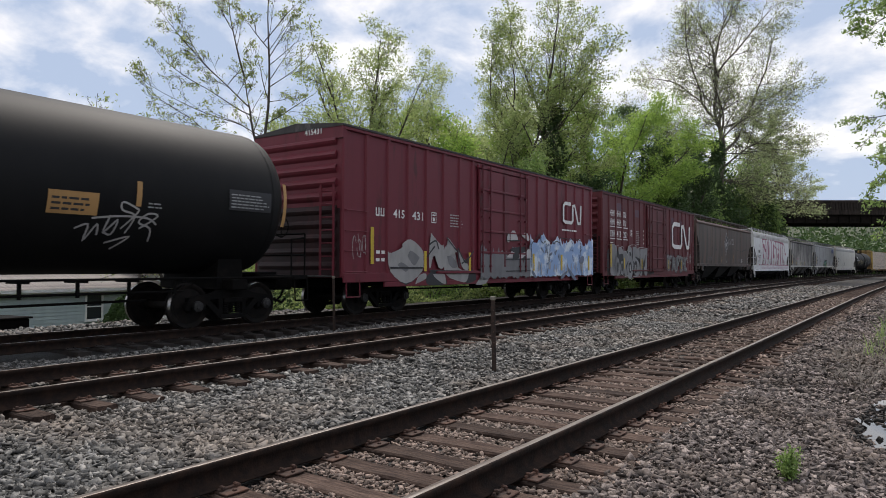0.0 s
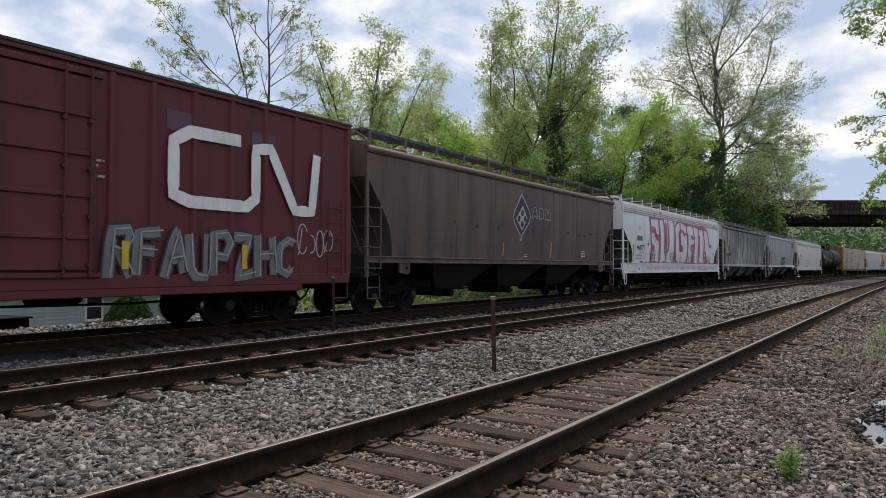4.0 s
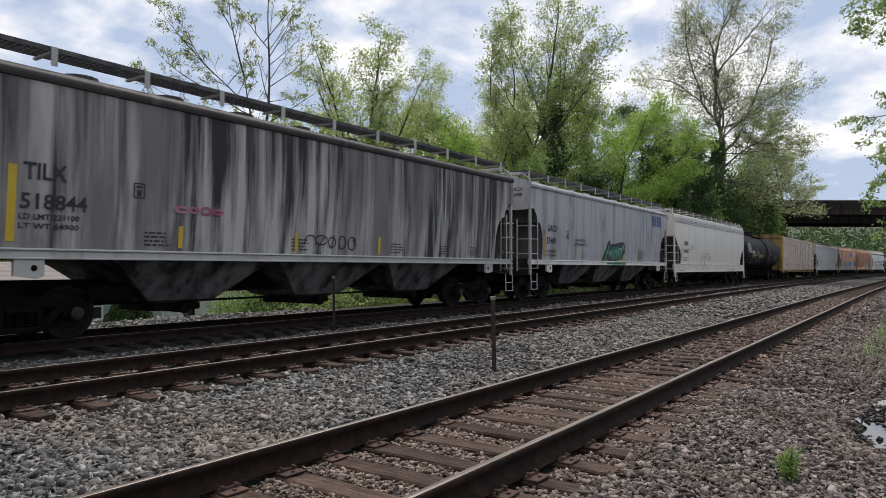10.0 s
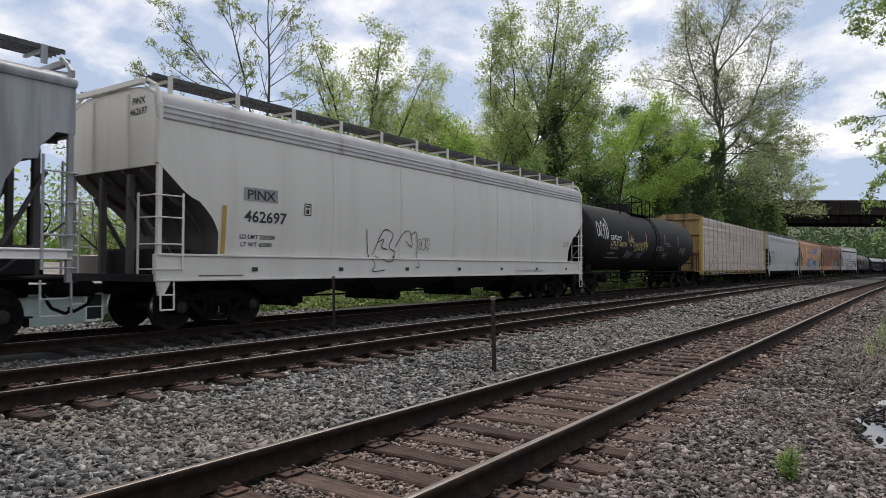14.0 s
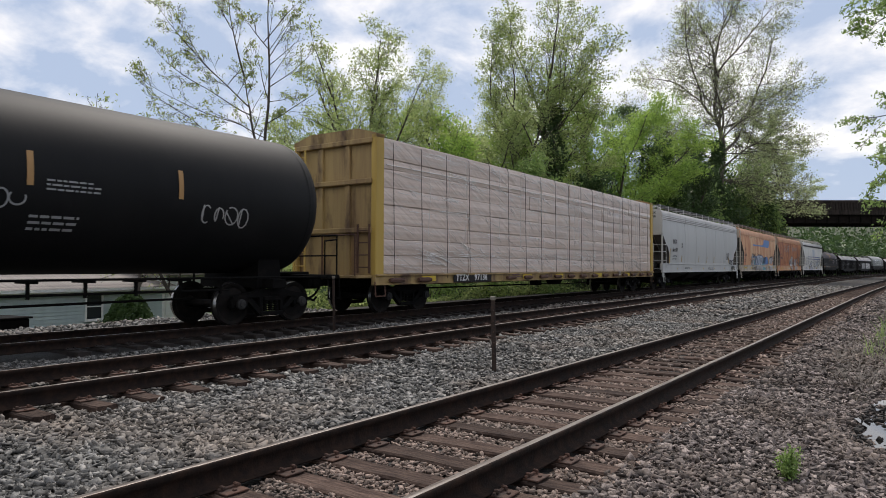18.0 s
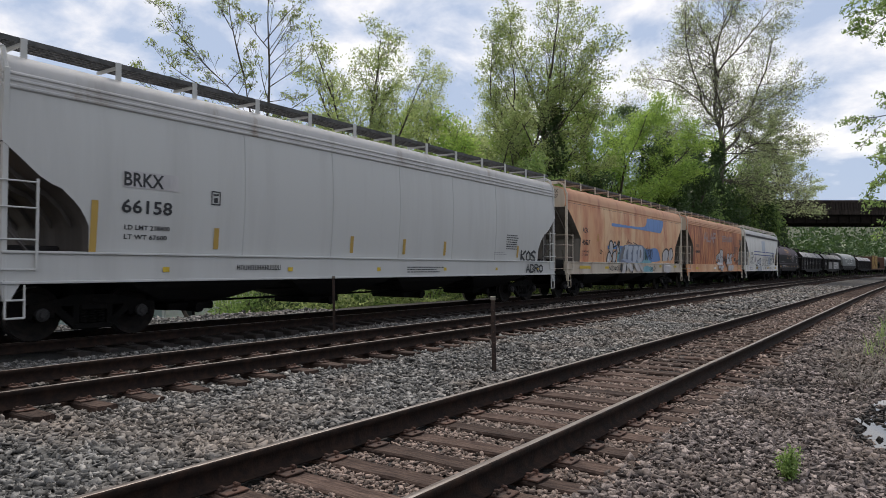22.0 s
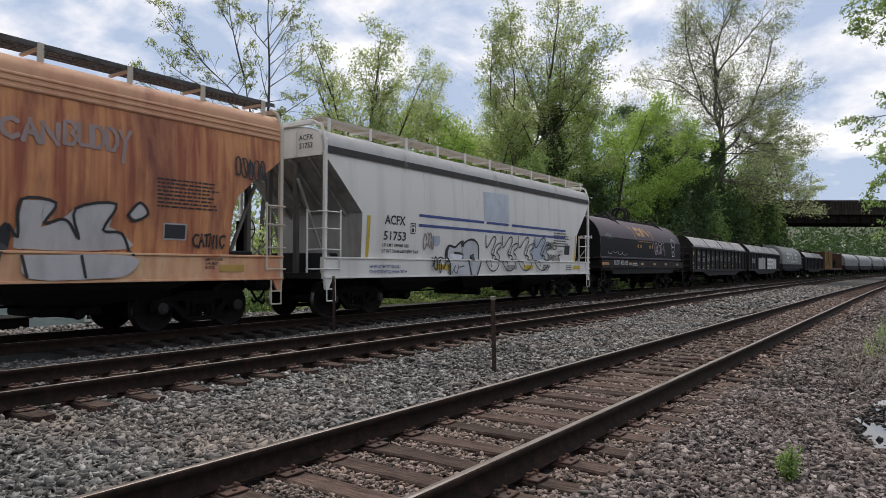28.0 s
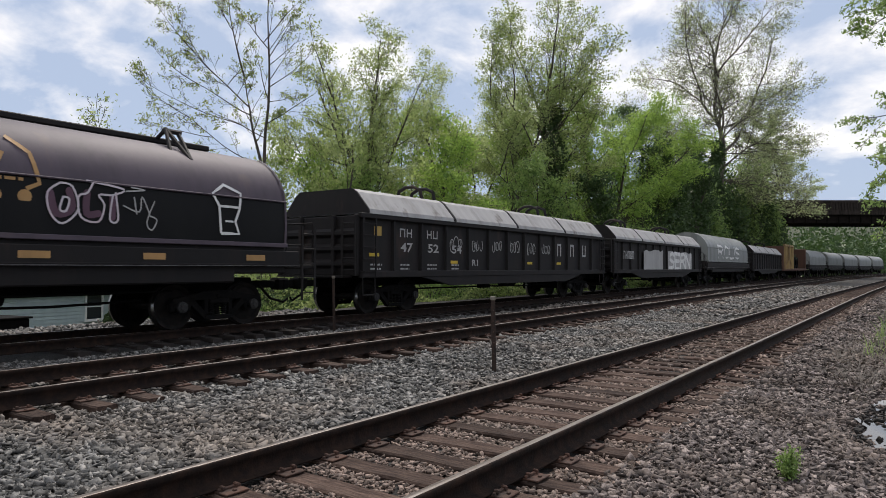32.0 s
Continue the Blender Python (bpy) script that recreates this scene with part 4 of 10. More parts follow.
def curved(pts, n=4):
    """A smooth line through the points."""
    q = [pts[0]] + list(pts) + [pts[-1]]
    out = []
    for a, b, c, d in zip(q, q[1:], q[2:], q[3:]):
        for k in range(n):
            t = k / n
            out.append(tuple(0.5 * (2 * b[i] + (c[i] - a[i]) * t + (2 * a[i] - 5 * b[i] + 4 * c[i] - d[i]) * t * t + (3 * b[i] - a[i] - 3 * c[i] + d[i]) * t ** 3) for i in (0, 1)))
    return out + [pts[-1]]


def strokes(c, X, side, name, ink, w, lift, lines, label=""):
    """Hand-sprayed lines through points (place on the train, height), with round ends."""
    for i, st in enumerate(lines):
        g = Geo()
        pts = [(X(s), z) for s, z in st]
        ribbon(g, curved(pts), w, side, lift + 0.0009 * i)
        for x, z in pts:
            dab(g, x, z, w * 0.5, side, lift + 0.0009 * i + 0.0004)
        part(name, g, M[ink], c, label)


def fills(c, X, side, ink, lift, shapes, label="", sharp=False):
    """Flat painted shapes, each bounded by points (place on the train, height), cut into bands that hug the side."""
    for i, st in enumerate(shapes):
        ring = list(st) if sharp else curved(list(st) + [st[0]], 3)[:-1]
        bm = bmesh.new()
        bmesh.ops.triangulate(bm, faces=[bm.faces.new([bm.verts.new((X(u), 0.0, z)) for u, z in ring])])
        low, high = min(z for _, z in ring), max(z for _, z in ring)
        for k in range(1, int((high - low) / 0.18) + 1):
            bmesh.ops.bisect_plane(bm, geom=bm.verts[:] + bm.edges[:] + bm.faces[:], plane_co=(0, 0, low + 0.18 * k), plane_no=(0, 0, 1))
        for v in bm.verts:
            v.co.y = -(side(v.co.z) + lift + 0.0006 * i)
        me = bpy.data.meshes.new("spray_paint")
        bm.to_mesh(me)
        bm.free()
        me.materials.append(M[ink])
        part("spray_paint", me, None, c, label)


def scrawl(c, x0, x1, z0, z1, ink, side, n=5, w=0.035, seed=5, lift=0.014):
    """A quick looping tag."""
    g, rnd = Geo(), random.Random(seed)
    k = (x1 - x0) / n
    for i in range(n):
        cx_, rx, rz = x0 + (i + 0.5) * k, k * rnd.uniform(0.3, 0.6), (z1 - z0) * rnd.uniform(0.28, 0.5)
        cz, a0, turn = (z0 + z1) / 2 + rnd.uniform(-0.1, 0.1) * (z1 - z0), rnd.uniform(0, 6.3), rnd.choice((-1, 1)) * rnd.uniform(3.5, 7.5)
        ribbon(g, [(cx_ + rx * math.cos(a0 + turn * j / 12), cz + rz * math.sin(a0 + turn * j / 12)) for j in range(13)], w, side, lift)
        if rnd.random() < 0.6:
            ribbon(g, [(cx_ + rnd.uniform(-rx, rx), z0 + rnd.uniform(0, 0.3) * (z1 - z0)), (cx_ + rnd.uniform(-rx, rx), z1 - rnd.uniform(0, 0.3) * (z1 - z0))], w, side, lift)
    return tagged(part("spray_tag", g, M[ink], c), kind="stuff")


def bubble(c, x0, x1, z0, z1, n, fill, edge, side, seed=7, lift=0.012, label="", inner=None):
    """Fat interlocking graffiti letters: broad strokes with an outline behind and thin shine lines on them."""
    rnd = random.Random(seed)
    k, H = (x1 - x0) / n, z1 - z0
    w = min(k * 0.36, H * 0.30)
    kinds = list(LETTERS)
    for i in range(n):
        ge, gf, gi = Geo(), Geo(), Geo()
        tilt = rnd.uniform(-0.18, 0.18)
        lf = lift + 0.003 * i
        for st in LETTERS[rnd.choice(kinds)]:
            pts = []
            for p, q in st:
                zz = z0 + w * 0.5 + (q + rnd.uniform(-0.07, 0.07)) * (H - w)
                pts.append((x0 + i * k + k * 0.10 + (p + rnd.uniform(-0.06, 0.06)) * k * 0.85 + tilt * (zz - z0) * 0.5, zz))
            grown = [(2 * pts[0][0] - pts[0][0], pts[0][1])] + pts[1:]
            ribbon(ge, grown, w * 1.42, side, lf)
            ribbon(gf, grown, w, side, lf + 0.0015)
            ribbon(gi, [(u + w * 0.22, v + w * 0.15) for u, v in pts], w * 0.13, side, lf + 0.003 * n + 0.004)
        part("spray_outline", ge, M[edge], c)
        part("spray_paint", gf, M[fill], c, label)
        tagged(part("shine_line", gi, M[inner or edge], c), kind="stuff")


def haze(c, x0, x1, z0, z1, ink, side, lift, seed, rag=0.12, wave=0.2, label=""):
    """A cloud of spray paint with a ragged, billowing top."""
    g, rnd = Geo(), random.Random(seed)
    n = max(2, int((x1 - x0) / 0.09))
    ph = rnd.uniform(0, 6)
    cols = []
    for i in range(n + 1):
        x = x0 + (x1 - x0) * i / n
        top = z1 + wave * (abs(math.sin(x * 2.1 + ph)) - 0.5) + 0.5 * wave * math.sin(x * 5.3 + ph) + rnd.uniform(-rag, rag) * 0.5
        low = z0 - rnd.uniform(0, rag * 0.4)
        cols.append([(x, -(side(low + (top - low) * j / 6) + lift), low + (top - low) * j / 6) for j in range(7)])
    v = [p for col in cols for p in col]
    g.add(v, [(i * 7 + j, (i + 1) * 7 + j, (i + 1) * 7 + j + 1, i * 7 + j + 1) for i in range(n) for j in range(6)])
    return part("spray_paint", g, M[ink], c, label)


def end_words(c, half, rows, ink, y=-0.95, z=4.36, h=0.135, off=0.022):
    """Car marks on the leading end sheet."""
    for k, text in enumerate(rows):
        ob = lettering(c, text, 0, 0, h, ink, lambda q: 0.0, lift=0.0, align="CENTER")
        me = ob.data
        co = np.zeros(len(me.vertices) * 3, np.float32)
        me.vertices.foreach_get("co", co)
        co = co.reshape(-1, 3)
        out = np.stack([np.full(len(co), -half - off), y - co[:, 0], co[:, 2] + z - k * h * 1.5], 1)
        me.vertices.foreach_set("co", out.astype(np.float32).ravel())
        me.update()


def streaks(c, x0, x1, z0, z1, n, ink, side, seed, lift=0.010, wmax=0.3):
    """Runs and drips of paint or washed-down dirt."""
    g, rnd = Geo(), random.Random(seed)
    for _ in range(n):
        x, w = rnd.uniform(x0, x1), rnd.uniform(0.05, wmax)
        a = z0 + (z1 - z0) * rnd.uniform(0, 0.5)
        b = z1 - (z1 - z0) * rnd.uniform(0, 0.25)
        ribbon(g, [(x, b), (x + rnd.uniform(-0.04, 0.04), (a + b) / 2), (x + rnd.uniform(-0.06, 0.06), a)], w, side, lift + rnd.uniform(0, 0.003))
    return tagged(part("paint_run", g, M[ink], c), kind="stuff")


# ---- ladders ----
def ladder(c, x0, x1, z0, z1, y, mats, name="ladder", rungs=7, stile=0.03, m=None):
    g = Geo()
    for x in (x0, x1):
        g.box(x - stile, x + stile, y - 0.012, y + 0.012, z0, z1)
    for k in range(rungs):
        z = z0 + (z1 - z0) * (k + 0.5) / rungs
        g.tube((x0, y - 0.02, z), (x1, y - 0.02, z), 0.016, 6)
    return part(name, g, mats, c, m=m)


def end_ladder(c, x, y0, y1, z0, z1, mats, rungs=7):
    g = Geo()
    for y in (y0, y1):
        g.box(x - 0.012, x + 0.012, y - 0.03, y + 0.03, z0, z1)
    for k in range(rungs):
        z = z0 + (z1 - z0) * (k + 0.5) / rungs
        g.tube((x, y0, z), (x, y1, z), 0.016, 6)
    return part("end_ladder", g, mats, c)


# ---- box cars ----
def box_car(left, right, key, label, grabs=False):
    paintm = M[key]
    c, half = car("box_car", label, "box car", left, right, 2.3, 0.6)
    W2, ZB, ZT = 1.61, 0.98, 4.80
    skin = W2 - 0.05
    part("body", Geo().box(-half, half, -skin, skin, ZB + 0.02, ZT - 0.02, 0.02), paintm, c)
    part("roof", Geo().loft([[(x, -W2 - 0.02, ZT), (x, 0, ZT + 0.17), (x, W2 + 0.02, ZT), (x, W2 + 0.02, ZT - 0.05), (x, -W2 - 0.02, ZT - 0.05)] for x in (-half - 0.05, half + 0.05)]),
         M["roof_dark"], c, "dark low-pitched sheet roof")
    pm = Geo().loft([[(-0.075, 0, z), (-0.045, -0.05, z), (0.045, -0.05, z), (0.075, 0, z)] for z in (ZB + 0.06, ZT - 0.1)]).mesh("side_post", paintm)
    d0, d1 = -1.65, 1.60          # the door opening
    xs = [-half + 0.06, half - 0.06, d0 - 0.30, d1 + 0.30] + [sx * (half - 0.91 - 0.882 * k) for k in range(6) for sx in (-1, 1)]
    for x in xs:
        part("side_post", pm, None, c, m=pose(x, -skin, 0))
        part("side_post", pm, None, c, m=pose(x, skin, 0, 0, 0, 180))
    for s in (-1, 1):
        y0, y1 = sorted((s * (skin - 0.01), s * (W2 + 0.01)))
        part("top_chord", Geo().box(-half, half, y0, y1, ZT - 0.14, ZT - 0.055, 0.012), paintm, c)
        part("side_sill", Geo().box(-half + 0.02, half - 0.02, y0, y1, ZB - 0.10, ZB + 0.14, 0.015).box(-half + 1.6, half - 1.6, y0, y1, ZB - 0.24, ZB - 0.1, 0.015), paintm, c)
    # sliding door with its tracks, ribs and lock rods
    y = -W2 - 0.02
    door = part("door", Geo().box(d0, d1, y - 0.03, y + 0.05, ZB + 0.22, ZT - 0.35, 0.015), paintm, c, "ribbed sliding door")
    for z in (1.75, 2.45, 3.15, 3.8):
        part("door_rib", Geo().box(d0 + 0.05, d1 - 0.05, y - 0.07, y - 0.03, z - 0.04, z + 0.04, 0.015), paintm, door)
    part("door_rib", Geo().box((d0 + d1) / 2 - 0.05, (d0 + d1) / 2 + 0.05, y - 0.065, y - 0.03, ZB + 0.3, ZT - 0.42, 0.015), paintm, door)
    g = Geo().tube((0, y - 0.085, ZB + 0.12), (0, y - 0.085, ZT - 0.2), 0.022, 6)
    for z in (1.3, 2.1, 2.9, 3.7):
        g.box(-0.05, 0.05, y - 0.11, y - 0.03, z - 0.03, z + 0.03)
    rod = g.mesh("lock_rod", paintm)
    for x in (d0 + 0.12, d0 + 0.62, d1 - 0.55, d1 - 0.12):
        part("lock_rod", rod, None, door, m=pose(x, 0, 0))
    part("door_track", Geo().box(d0 - 2.4, d1 + 0.1, y - 0.05, y + 0.03, ZB + 0.10, ZB + 0.18, 0.01), paintm, c)
    part("door_track", Geo().box(d0 - 0.1, d1 + 0.1, y - 0.05, y + 0.03, ZT - 0.33, ZT - 0.22, 0.01), paintm, c)
    # corrugated ends: rounded horizontal ribs
    for sx in (-1, 1):
        for k in range(10):
            z = ZB + 0.32 + k * 0.345
            rib = [[(sx * (half - 0.01), yy, z - 0.13), (sx * (half + 0.05), yy, z - 0.06), (sx * (half + 0.075), yy, z), (sx * (half + 0.05), yy, z + 0.06), (sx * (half - 0.01), yy, z + 0.13)] for yy in (-1.38, 1.38)]
            part("end_rib", Geo().loft(rib), paintm if k > 4 else M["maroon_soot"], c)
        part("end_soot_sheet", Geo().box(min(sx * (half - 0.02), sx * (half + 0.012)), max(sx * (half - 0.02), sx * (half + 0.012)), -1.49, 1.49, ZB + 0.03, 2.72), M["maroon_soot"], c, "sooted lower end sheet")
        part("end_gable", Geo().loft([[(x, -W2, ZT - 0.35), (x, -W2, ZT - 0.01), (x, 0, ZT + 0.155), (x, W2, ZT - 0.01), (x, W2, ZT - 0.35)] for x in sorted((sx * (half - 0.02), sx * (half + 0.03)))]), paintm, c)
        end_ladder(c, sx * (half + 0.16), -1.42, -0.98, 1.05, 3.3, paintm, 7)
        x0, x1 = sorted((sx * (half - 0.08), sx * (half - 0.60)))
        if grabs:                 # long grab irons across the first panel
            for z in (2.68, 2.17, 1.66, 1.15):
                part("grab_iron", Geo().path([(sx * (half - 0.04), -W2, z), (sx * (half - 0.05), -W2 - 0.05, z), (sx * (half - 0.88), -W2 - 0.05, z), (sx * (half - 0.90), -W2, z)], 0.013, 5), paintm, c)
        else:
            ladder(c, *sorted((sx * (half - 0.33), sx * (half - 0.80))), 1.1, 2.85, -W2 - 0.04, paintm, rungs=5, stile=0.02)
        part("end_platform", Geo().box(min(sx * half, sx * (half + 0.3)), max(sx * half, sx * (half + 0.3)), -1.3, 1.3, 1.02, 1.06), M["grating"], c)
        g = Geo().path([(sx * (half - 0.6), -W2, 0.95), (sx * (half - 0.6), -W2 - 0.02, 0.52), (sx * (half - 0.1), -W2 - 0.02, 0.52), (sx * (half - 0.1), -W2, 0.95)], 0.018)
        part("step", g, paintm, c)
    g = Geo().lathe([(0.26, -0.012), (0.28, 0.0), (0.26, 0.012), (0.24, 0.0), (0.26, -0.012)], n=20)
    for k in range(4):
        g.tube((0, 0, 0), (0.26 * math.cos(k * 1.571), 0, 0.26 * math.sin(k * 1.571)), 0.012, 5)
    part("brake_wheel", g, M["iron"], c, m=pose(-half - 0.22, 0.35, 2.3, 0, 0, 90))
    brake_gear(c, half)
    return c, half, flat_side(skin), flat_side(W2 + 0.002)


def cn_like_mark(c, x, z, w, h, side, ink):
    """A continuous looped ribbon mark, plain white."""
    g, t = Geo(), h * 0.17
    ribbon(g, [(x + w * 0.42, z + h), (x + w * 0.12, z + h), (x + t * 0.5, z + h * 0.85), (x + t * 0.5, z + h * 0.15), (x + w * 0.12, z + t * 0.4), (x + w * 0.46, z + t * 0.4), (x + w * 0.52, z + h * 0.2), (x + w * 0.52, z + h * 0.92), (x + w * 0.62, z + h * 0.96), (x + w * 0.80, z + h * 0.08), (x + w * 0.93, z + h * 0.08), (x + w * 0.97, z + h)], t, side, 0.014)
    return part("looped_mark", g, M[ink], c, "white looped ribbon mark")


c, half, skin, face = box_car(12.17, 28.2, "maroon", "maroon steel box car with grey and pale blue graffiti", True)
X = lambda s: s - (12.25 + 28.2) / 2
blocks(c, X(13.48), 2.61, 0.40, 0.22, 2, "white_ink", skin, label="white mark of two letters")
lettering(c, "415", X(14.22), 2.61, 0.23, "white_ink", skin, 0.50)
lettering(c, "431", X(15.07), 2.605, 0.23, "white_ink", skin, 0.52)
frame_mark(c, X(16.0), 2.56, 0.25, "white_ink", skin)
end_words(c, half, ("415431",), "white_ink", y=-0.62, z=4.62, h=0.15, off=0.05)
bars(c, X(17.0), 2.5, 0.75, 0.42, 5, "dim_white_ink", skin, 3)
bars(c, X(13.5), 1.42, 0.45, 0.40, 2, "white_ink", skin, 4)
cn_like_mark(c, X(25.1), 3.05, 1.9, 0.82, face, "white_ink")
bars(c, X(25.0), 2.75, 1.9, 0.15, 1, "white_ink", face, 8)
stripe(c, X(13.22), 1.35, 0.13, 0.95, "yellow_ink", face)
rnd = random.Random(4)
haze(c, X(22.1), X(28.12), 0.98, 2.30, "blue_piece", face, 0.078, 6, 0.2, 0.22, "pale blue and white sprayed piece")
streaks(c, X(22.2), X(28.0), 0.98, 1.5, 18, "dim_white_ink", face, 6, 0.110, 0.07)
scrawl(c, X(12.5), X(13.05), 1.5, 2.1, "dim_white_ink", face, 3, 0.015, 8)
haze(c, X(18.6), X(22.3), 0.98, 1.75, "ash_ink", face, 0.074, 5, 0.3, 0.3, "dark sprayed ground behind letters")
fills(c, X, face, "black_ink", 0.012, [[(15.65, 0.97), (16.08, 1.21), (16.52, 1.0), (16.74, 0.78), (15.79, 0.76)], [(17.73, 1.09), (18.23, 1.2), (18.41, 0.88), (17.81, 0.77)], [(14.05, 1.16), (14.72, 0.78), (15.48, 1.15), (15.32, 1.07), (14.72, 0.89), (14.12, 1.18)]])
fills(c, X, face, "stone_ink", 0.014, [[(13.92, 1.69), (14.07, 1.65), (14.54, 1.8), (14.56, 1.91), (14.93, 2.04), (15.46, 1.78), (15.54, 1.54), (15.46, 1.14), (14.72, 0.82), (14.03, 1.16)], [(15.91, 2.26), (16.42, 1.92), (16.57, 1.91), (16.58, 1.29), (16.28, 1.27), (16.16, 1.58), (15.96, 1.54), (15.91, 1.29), (15.82, 1.27), (15.81, 1.69)], [(16.81, 2.16), (17.19, 1.87), (17.28, 1.74), (16.9, 1.64), (17.07, 1.4), (17.59, 1.18), (17.97, 1.18), (17.87, 0.86), (17.53, 0.82), (16.64, 1.08), (16.6, 1.82), (16.75, 1.9)], [(15.14, 0.79), (15.32, 1.03), (15.63, 1.09), (15.65, 0.94)], [(16.0, 1.06), (16.52, 1.1), (16.66, 0.95), (16.64, 0.76), (16.2, 0.92)], [(17.33, 1.85), (17.63, 1.57), (17.97, 1.3), (17.88, 1.18), (17.55, 1.3)], [(18.38, 0.71), (18.84, 1.06), (19.32, 1.05), (19.0, 0.74)], [(18.82, 2.01), (18.99, 1.67), (18.7, 1.54)]], "grey angular graffiti letter with dark edges")
fills(c, X, face, "ash_ink", 0.022, [[(14.78, 1.57), (14.92, 1.73), (15.31, 1.56), (15.29, 1.48), (15.07, 1.31)], [(14.33, 1.33), (14.5, 1.4), (14.81, 1.27), (14.69, 1.14)], [(16.73, 1.61), (17.06, 1.56), (17.29, 1.29), (17.03, 1.25), (16.83, 1.38)]])
strokes(c, X, face, "spray_outline", "black_ink", 0.05, 0.026, [[(15.81, 1.92), (16.14, 2.04), (16.28, 1.81)], [(15.7, 1.57), (16.07, 1.87)], [(16.72, 2.15), (17.15, 1.84), (17.33, 1.72), (17.39, 1.3)], [(17.32, 1.85), (17.73, 1.43), (17.94, 1.47)], [(14.03, 1.25), (15.47, 1.25)], [(15.84, 1.17), (17.94, 1.14)], [(17.55, 1.39), (17.94, 1.55), (18.22, 1.77)]], "")
fills(c, X, face, "silver_ink", 0.084, [[(20.33, 2.17), (20.37, 2.37), (20.48, 2.44), (20.53, 2.33), (20.49, 2.13)], [(20.58, 2.19), (20.61, 2.48), (20.87, 2.55), (21.03, 2.4), (21.12, 2.21)], [(21.41, 2.4), (21.6, 2.5), (21.85, 2.5), (22.0, 2.27), (21.8, 2.24)], [(20.3, 1.61), (20.71, 1.69), (20.79, 1.91), (21.42, 1.8), (22.01, 1.93), (22.06, 1.62)]], "white and grey sprayed blotches")
fills(c, X, face, "black_ink", 0.088, [[(20.5, 1.88), (20.88, 1.96), (21.77, 2.01), (21.76, 1.85), (21.15, 1.75), (20.71, 1.82)], [(20.73, 1.55), (20.76, 1.72), (21.06, 1.78), (21.24, 1.66), (21.06, 1.55)], [(21.43, 1.57), (21.66, 1.69), (21.79, 1.58)]])
strokes(c, X, face, "spray_outline", "black_ink", 0.035, 0.092, [[(20.34, 2.18), (21.42, 2.23)], [(20.23, 1.53), (22.01, 1.56)], [(20.23, 1.14), (22.07, 1.15)], [(22.13, 2.1), (22.73, 2.47), (22.87, 2.49), (22.89, 2.32), (23.15, 2.18), (23.32, 2.26), (23.47, 1.94), (23.58, 1.53)], [(23.66, 2.28), (23.92, 2.28), (24.09, 2.18), (24.25, 2.29), (24.59, 2.25)], [(24.64, 2.44), (25.42, 2.42), (26.59, 2.4), (26.63, 1.82)], [(23.67, 1.51), (23.75, 2.29)], [(22.14, 1.29), (22.15, 2.08)]], "")
fills(c, X, face, "bluegrey_ink", 0.09, [[(22.88, 2.0), (23.05, 2.01), (23.23, 1.8)], [(23.25, 1.83), (23.41, 2.0), (23.43, 1.83)], [(23.66, 1.78), (23.93, 1.86), (23.81, 1.71)], [(24.12, 1.88), (24.39, 1.97), (24.2, 1.75)], [(24.45, 1.69), (24.56, 1.83), (24.62, 1.53)], [(22.15, 1.12), (22.29, 1.15), (22.58, 0.9), (22.4, 0.9)], [(24.76, 0.95), (25.21, 1.12), (25.33, 1.08), (24.98, 0.87), (24.76, 0.82)], [(26.53, 1.56), (26.82, 1.75), (27.07, 1.7), (26.97, 1.46), (26.64, 1.41)], [(25.28, 1.4), (25.59, 1.18), (26.26, 0.79), (26.01, 0.77), (25.44, 1.12)], [(23.41, 1.06), (23.51, 1.25), (23.5, 1.01)]])
stripe(c, X(22.25), 1.15, 0.16, 0.62, "yellow_ink", face, 0.094)
stripe(c, X(24.71), 1.15, 0.16, 0.62, "yellow_ink", face, 0.094)
stripe(c, X(27.5), 1.15, 0.16, 0.62, "yellow_ink", face, 0.094)
for xx in (15.55, 17.95):
    stripe(c, X(xx), 1.15, 0.12, 0.58, "yellow_ink", face, 0.03)

c, half, skin, face = box_car(29.42, 45.45, "maroon_dull", "dull maroon box car with white lettering and grey graffiti")
X = lambda s: s - (29.42 + 45.45) / 2
haze(c, X(29.95), X(36.9), 0.92, 2.12, "black_ink", face, 0.008, 28, 0.1, 0.12)
for z in (3.72, 3.30):
    blocks(c, X(30.42), z, 0.68, 0.28, 3, "white_ink", skin)
    blocks(c, X(31.30), z, 0.68, 0.28, 3, "white_ink", skin)
    blocks(c, X(32.25), z, 0.42, 0.28, 2, "white_ink", skin)
for z in (3.19, 2.62):
    for a, b in ((30.42, 31.1), (31.3, 32.05), (32.2, 32.9)):
        g = Geo()
        patch(g, X(a), X(b), z, z + 0.045, skin, 0.012)
        part("lettering", g, M["white_ink"], c)
blocks(c, X(30.42), 2.74, 0.68, 0.30, 4, "white_ink", skin)
lettering(c, "413", X(31.32), 2.74, 0.30, "white_ink", skin, 0.62)
lettering(c, "221", X(32.25), 2.74, 0.30, "white_ink", skin, 0.55)
frame_mark(c, X(33.3), 2.85, 0.25, "white_ink", skin)
end_words(c, half, ("413221",), "white_ink", y=-0.62, z=4.62, h=0.15, off=0.05)
bars(c, X(34.2), 2.45, 0.55, 0.75, 8, "dim_white_ink", skin, 13)
bars(c, X(35.3), 2.5, 0.3, 0.85, 4, "white_ink", skin, 14)
bars(c, X(30.5), 2.3, 0.5, 0.24, 2, "white_ink", skin, 18)
bars(c, X(37.6), 2.7, 1.6, 0.45, 5, "dim_white_ink", flat_side(1.615), 15)
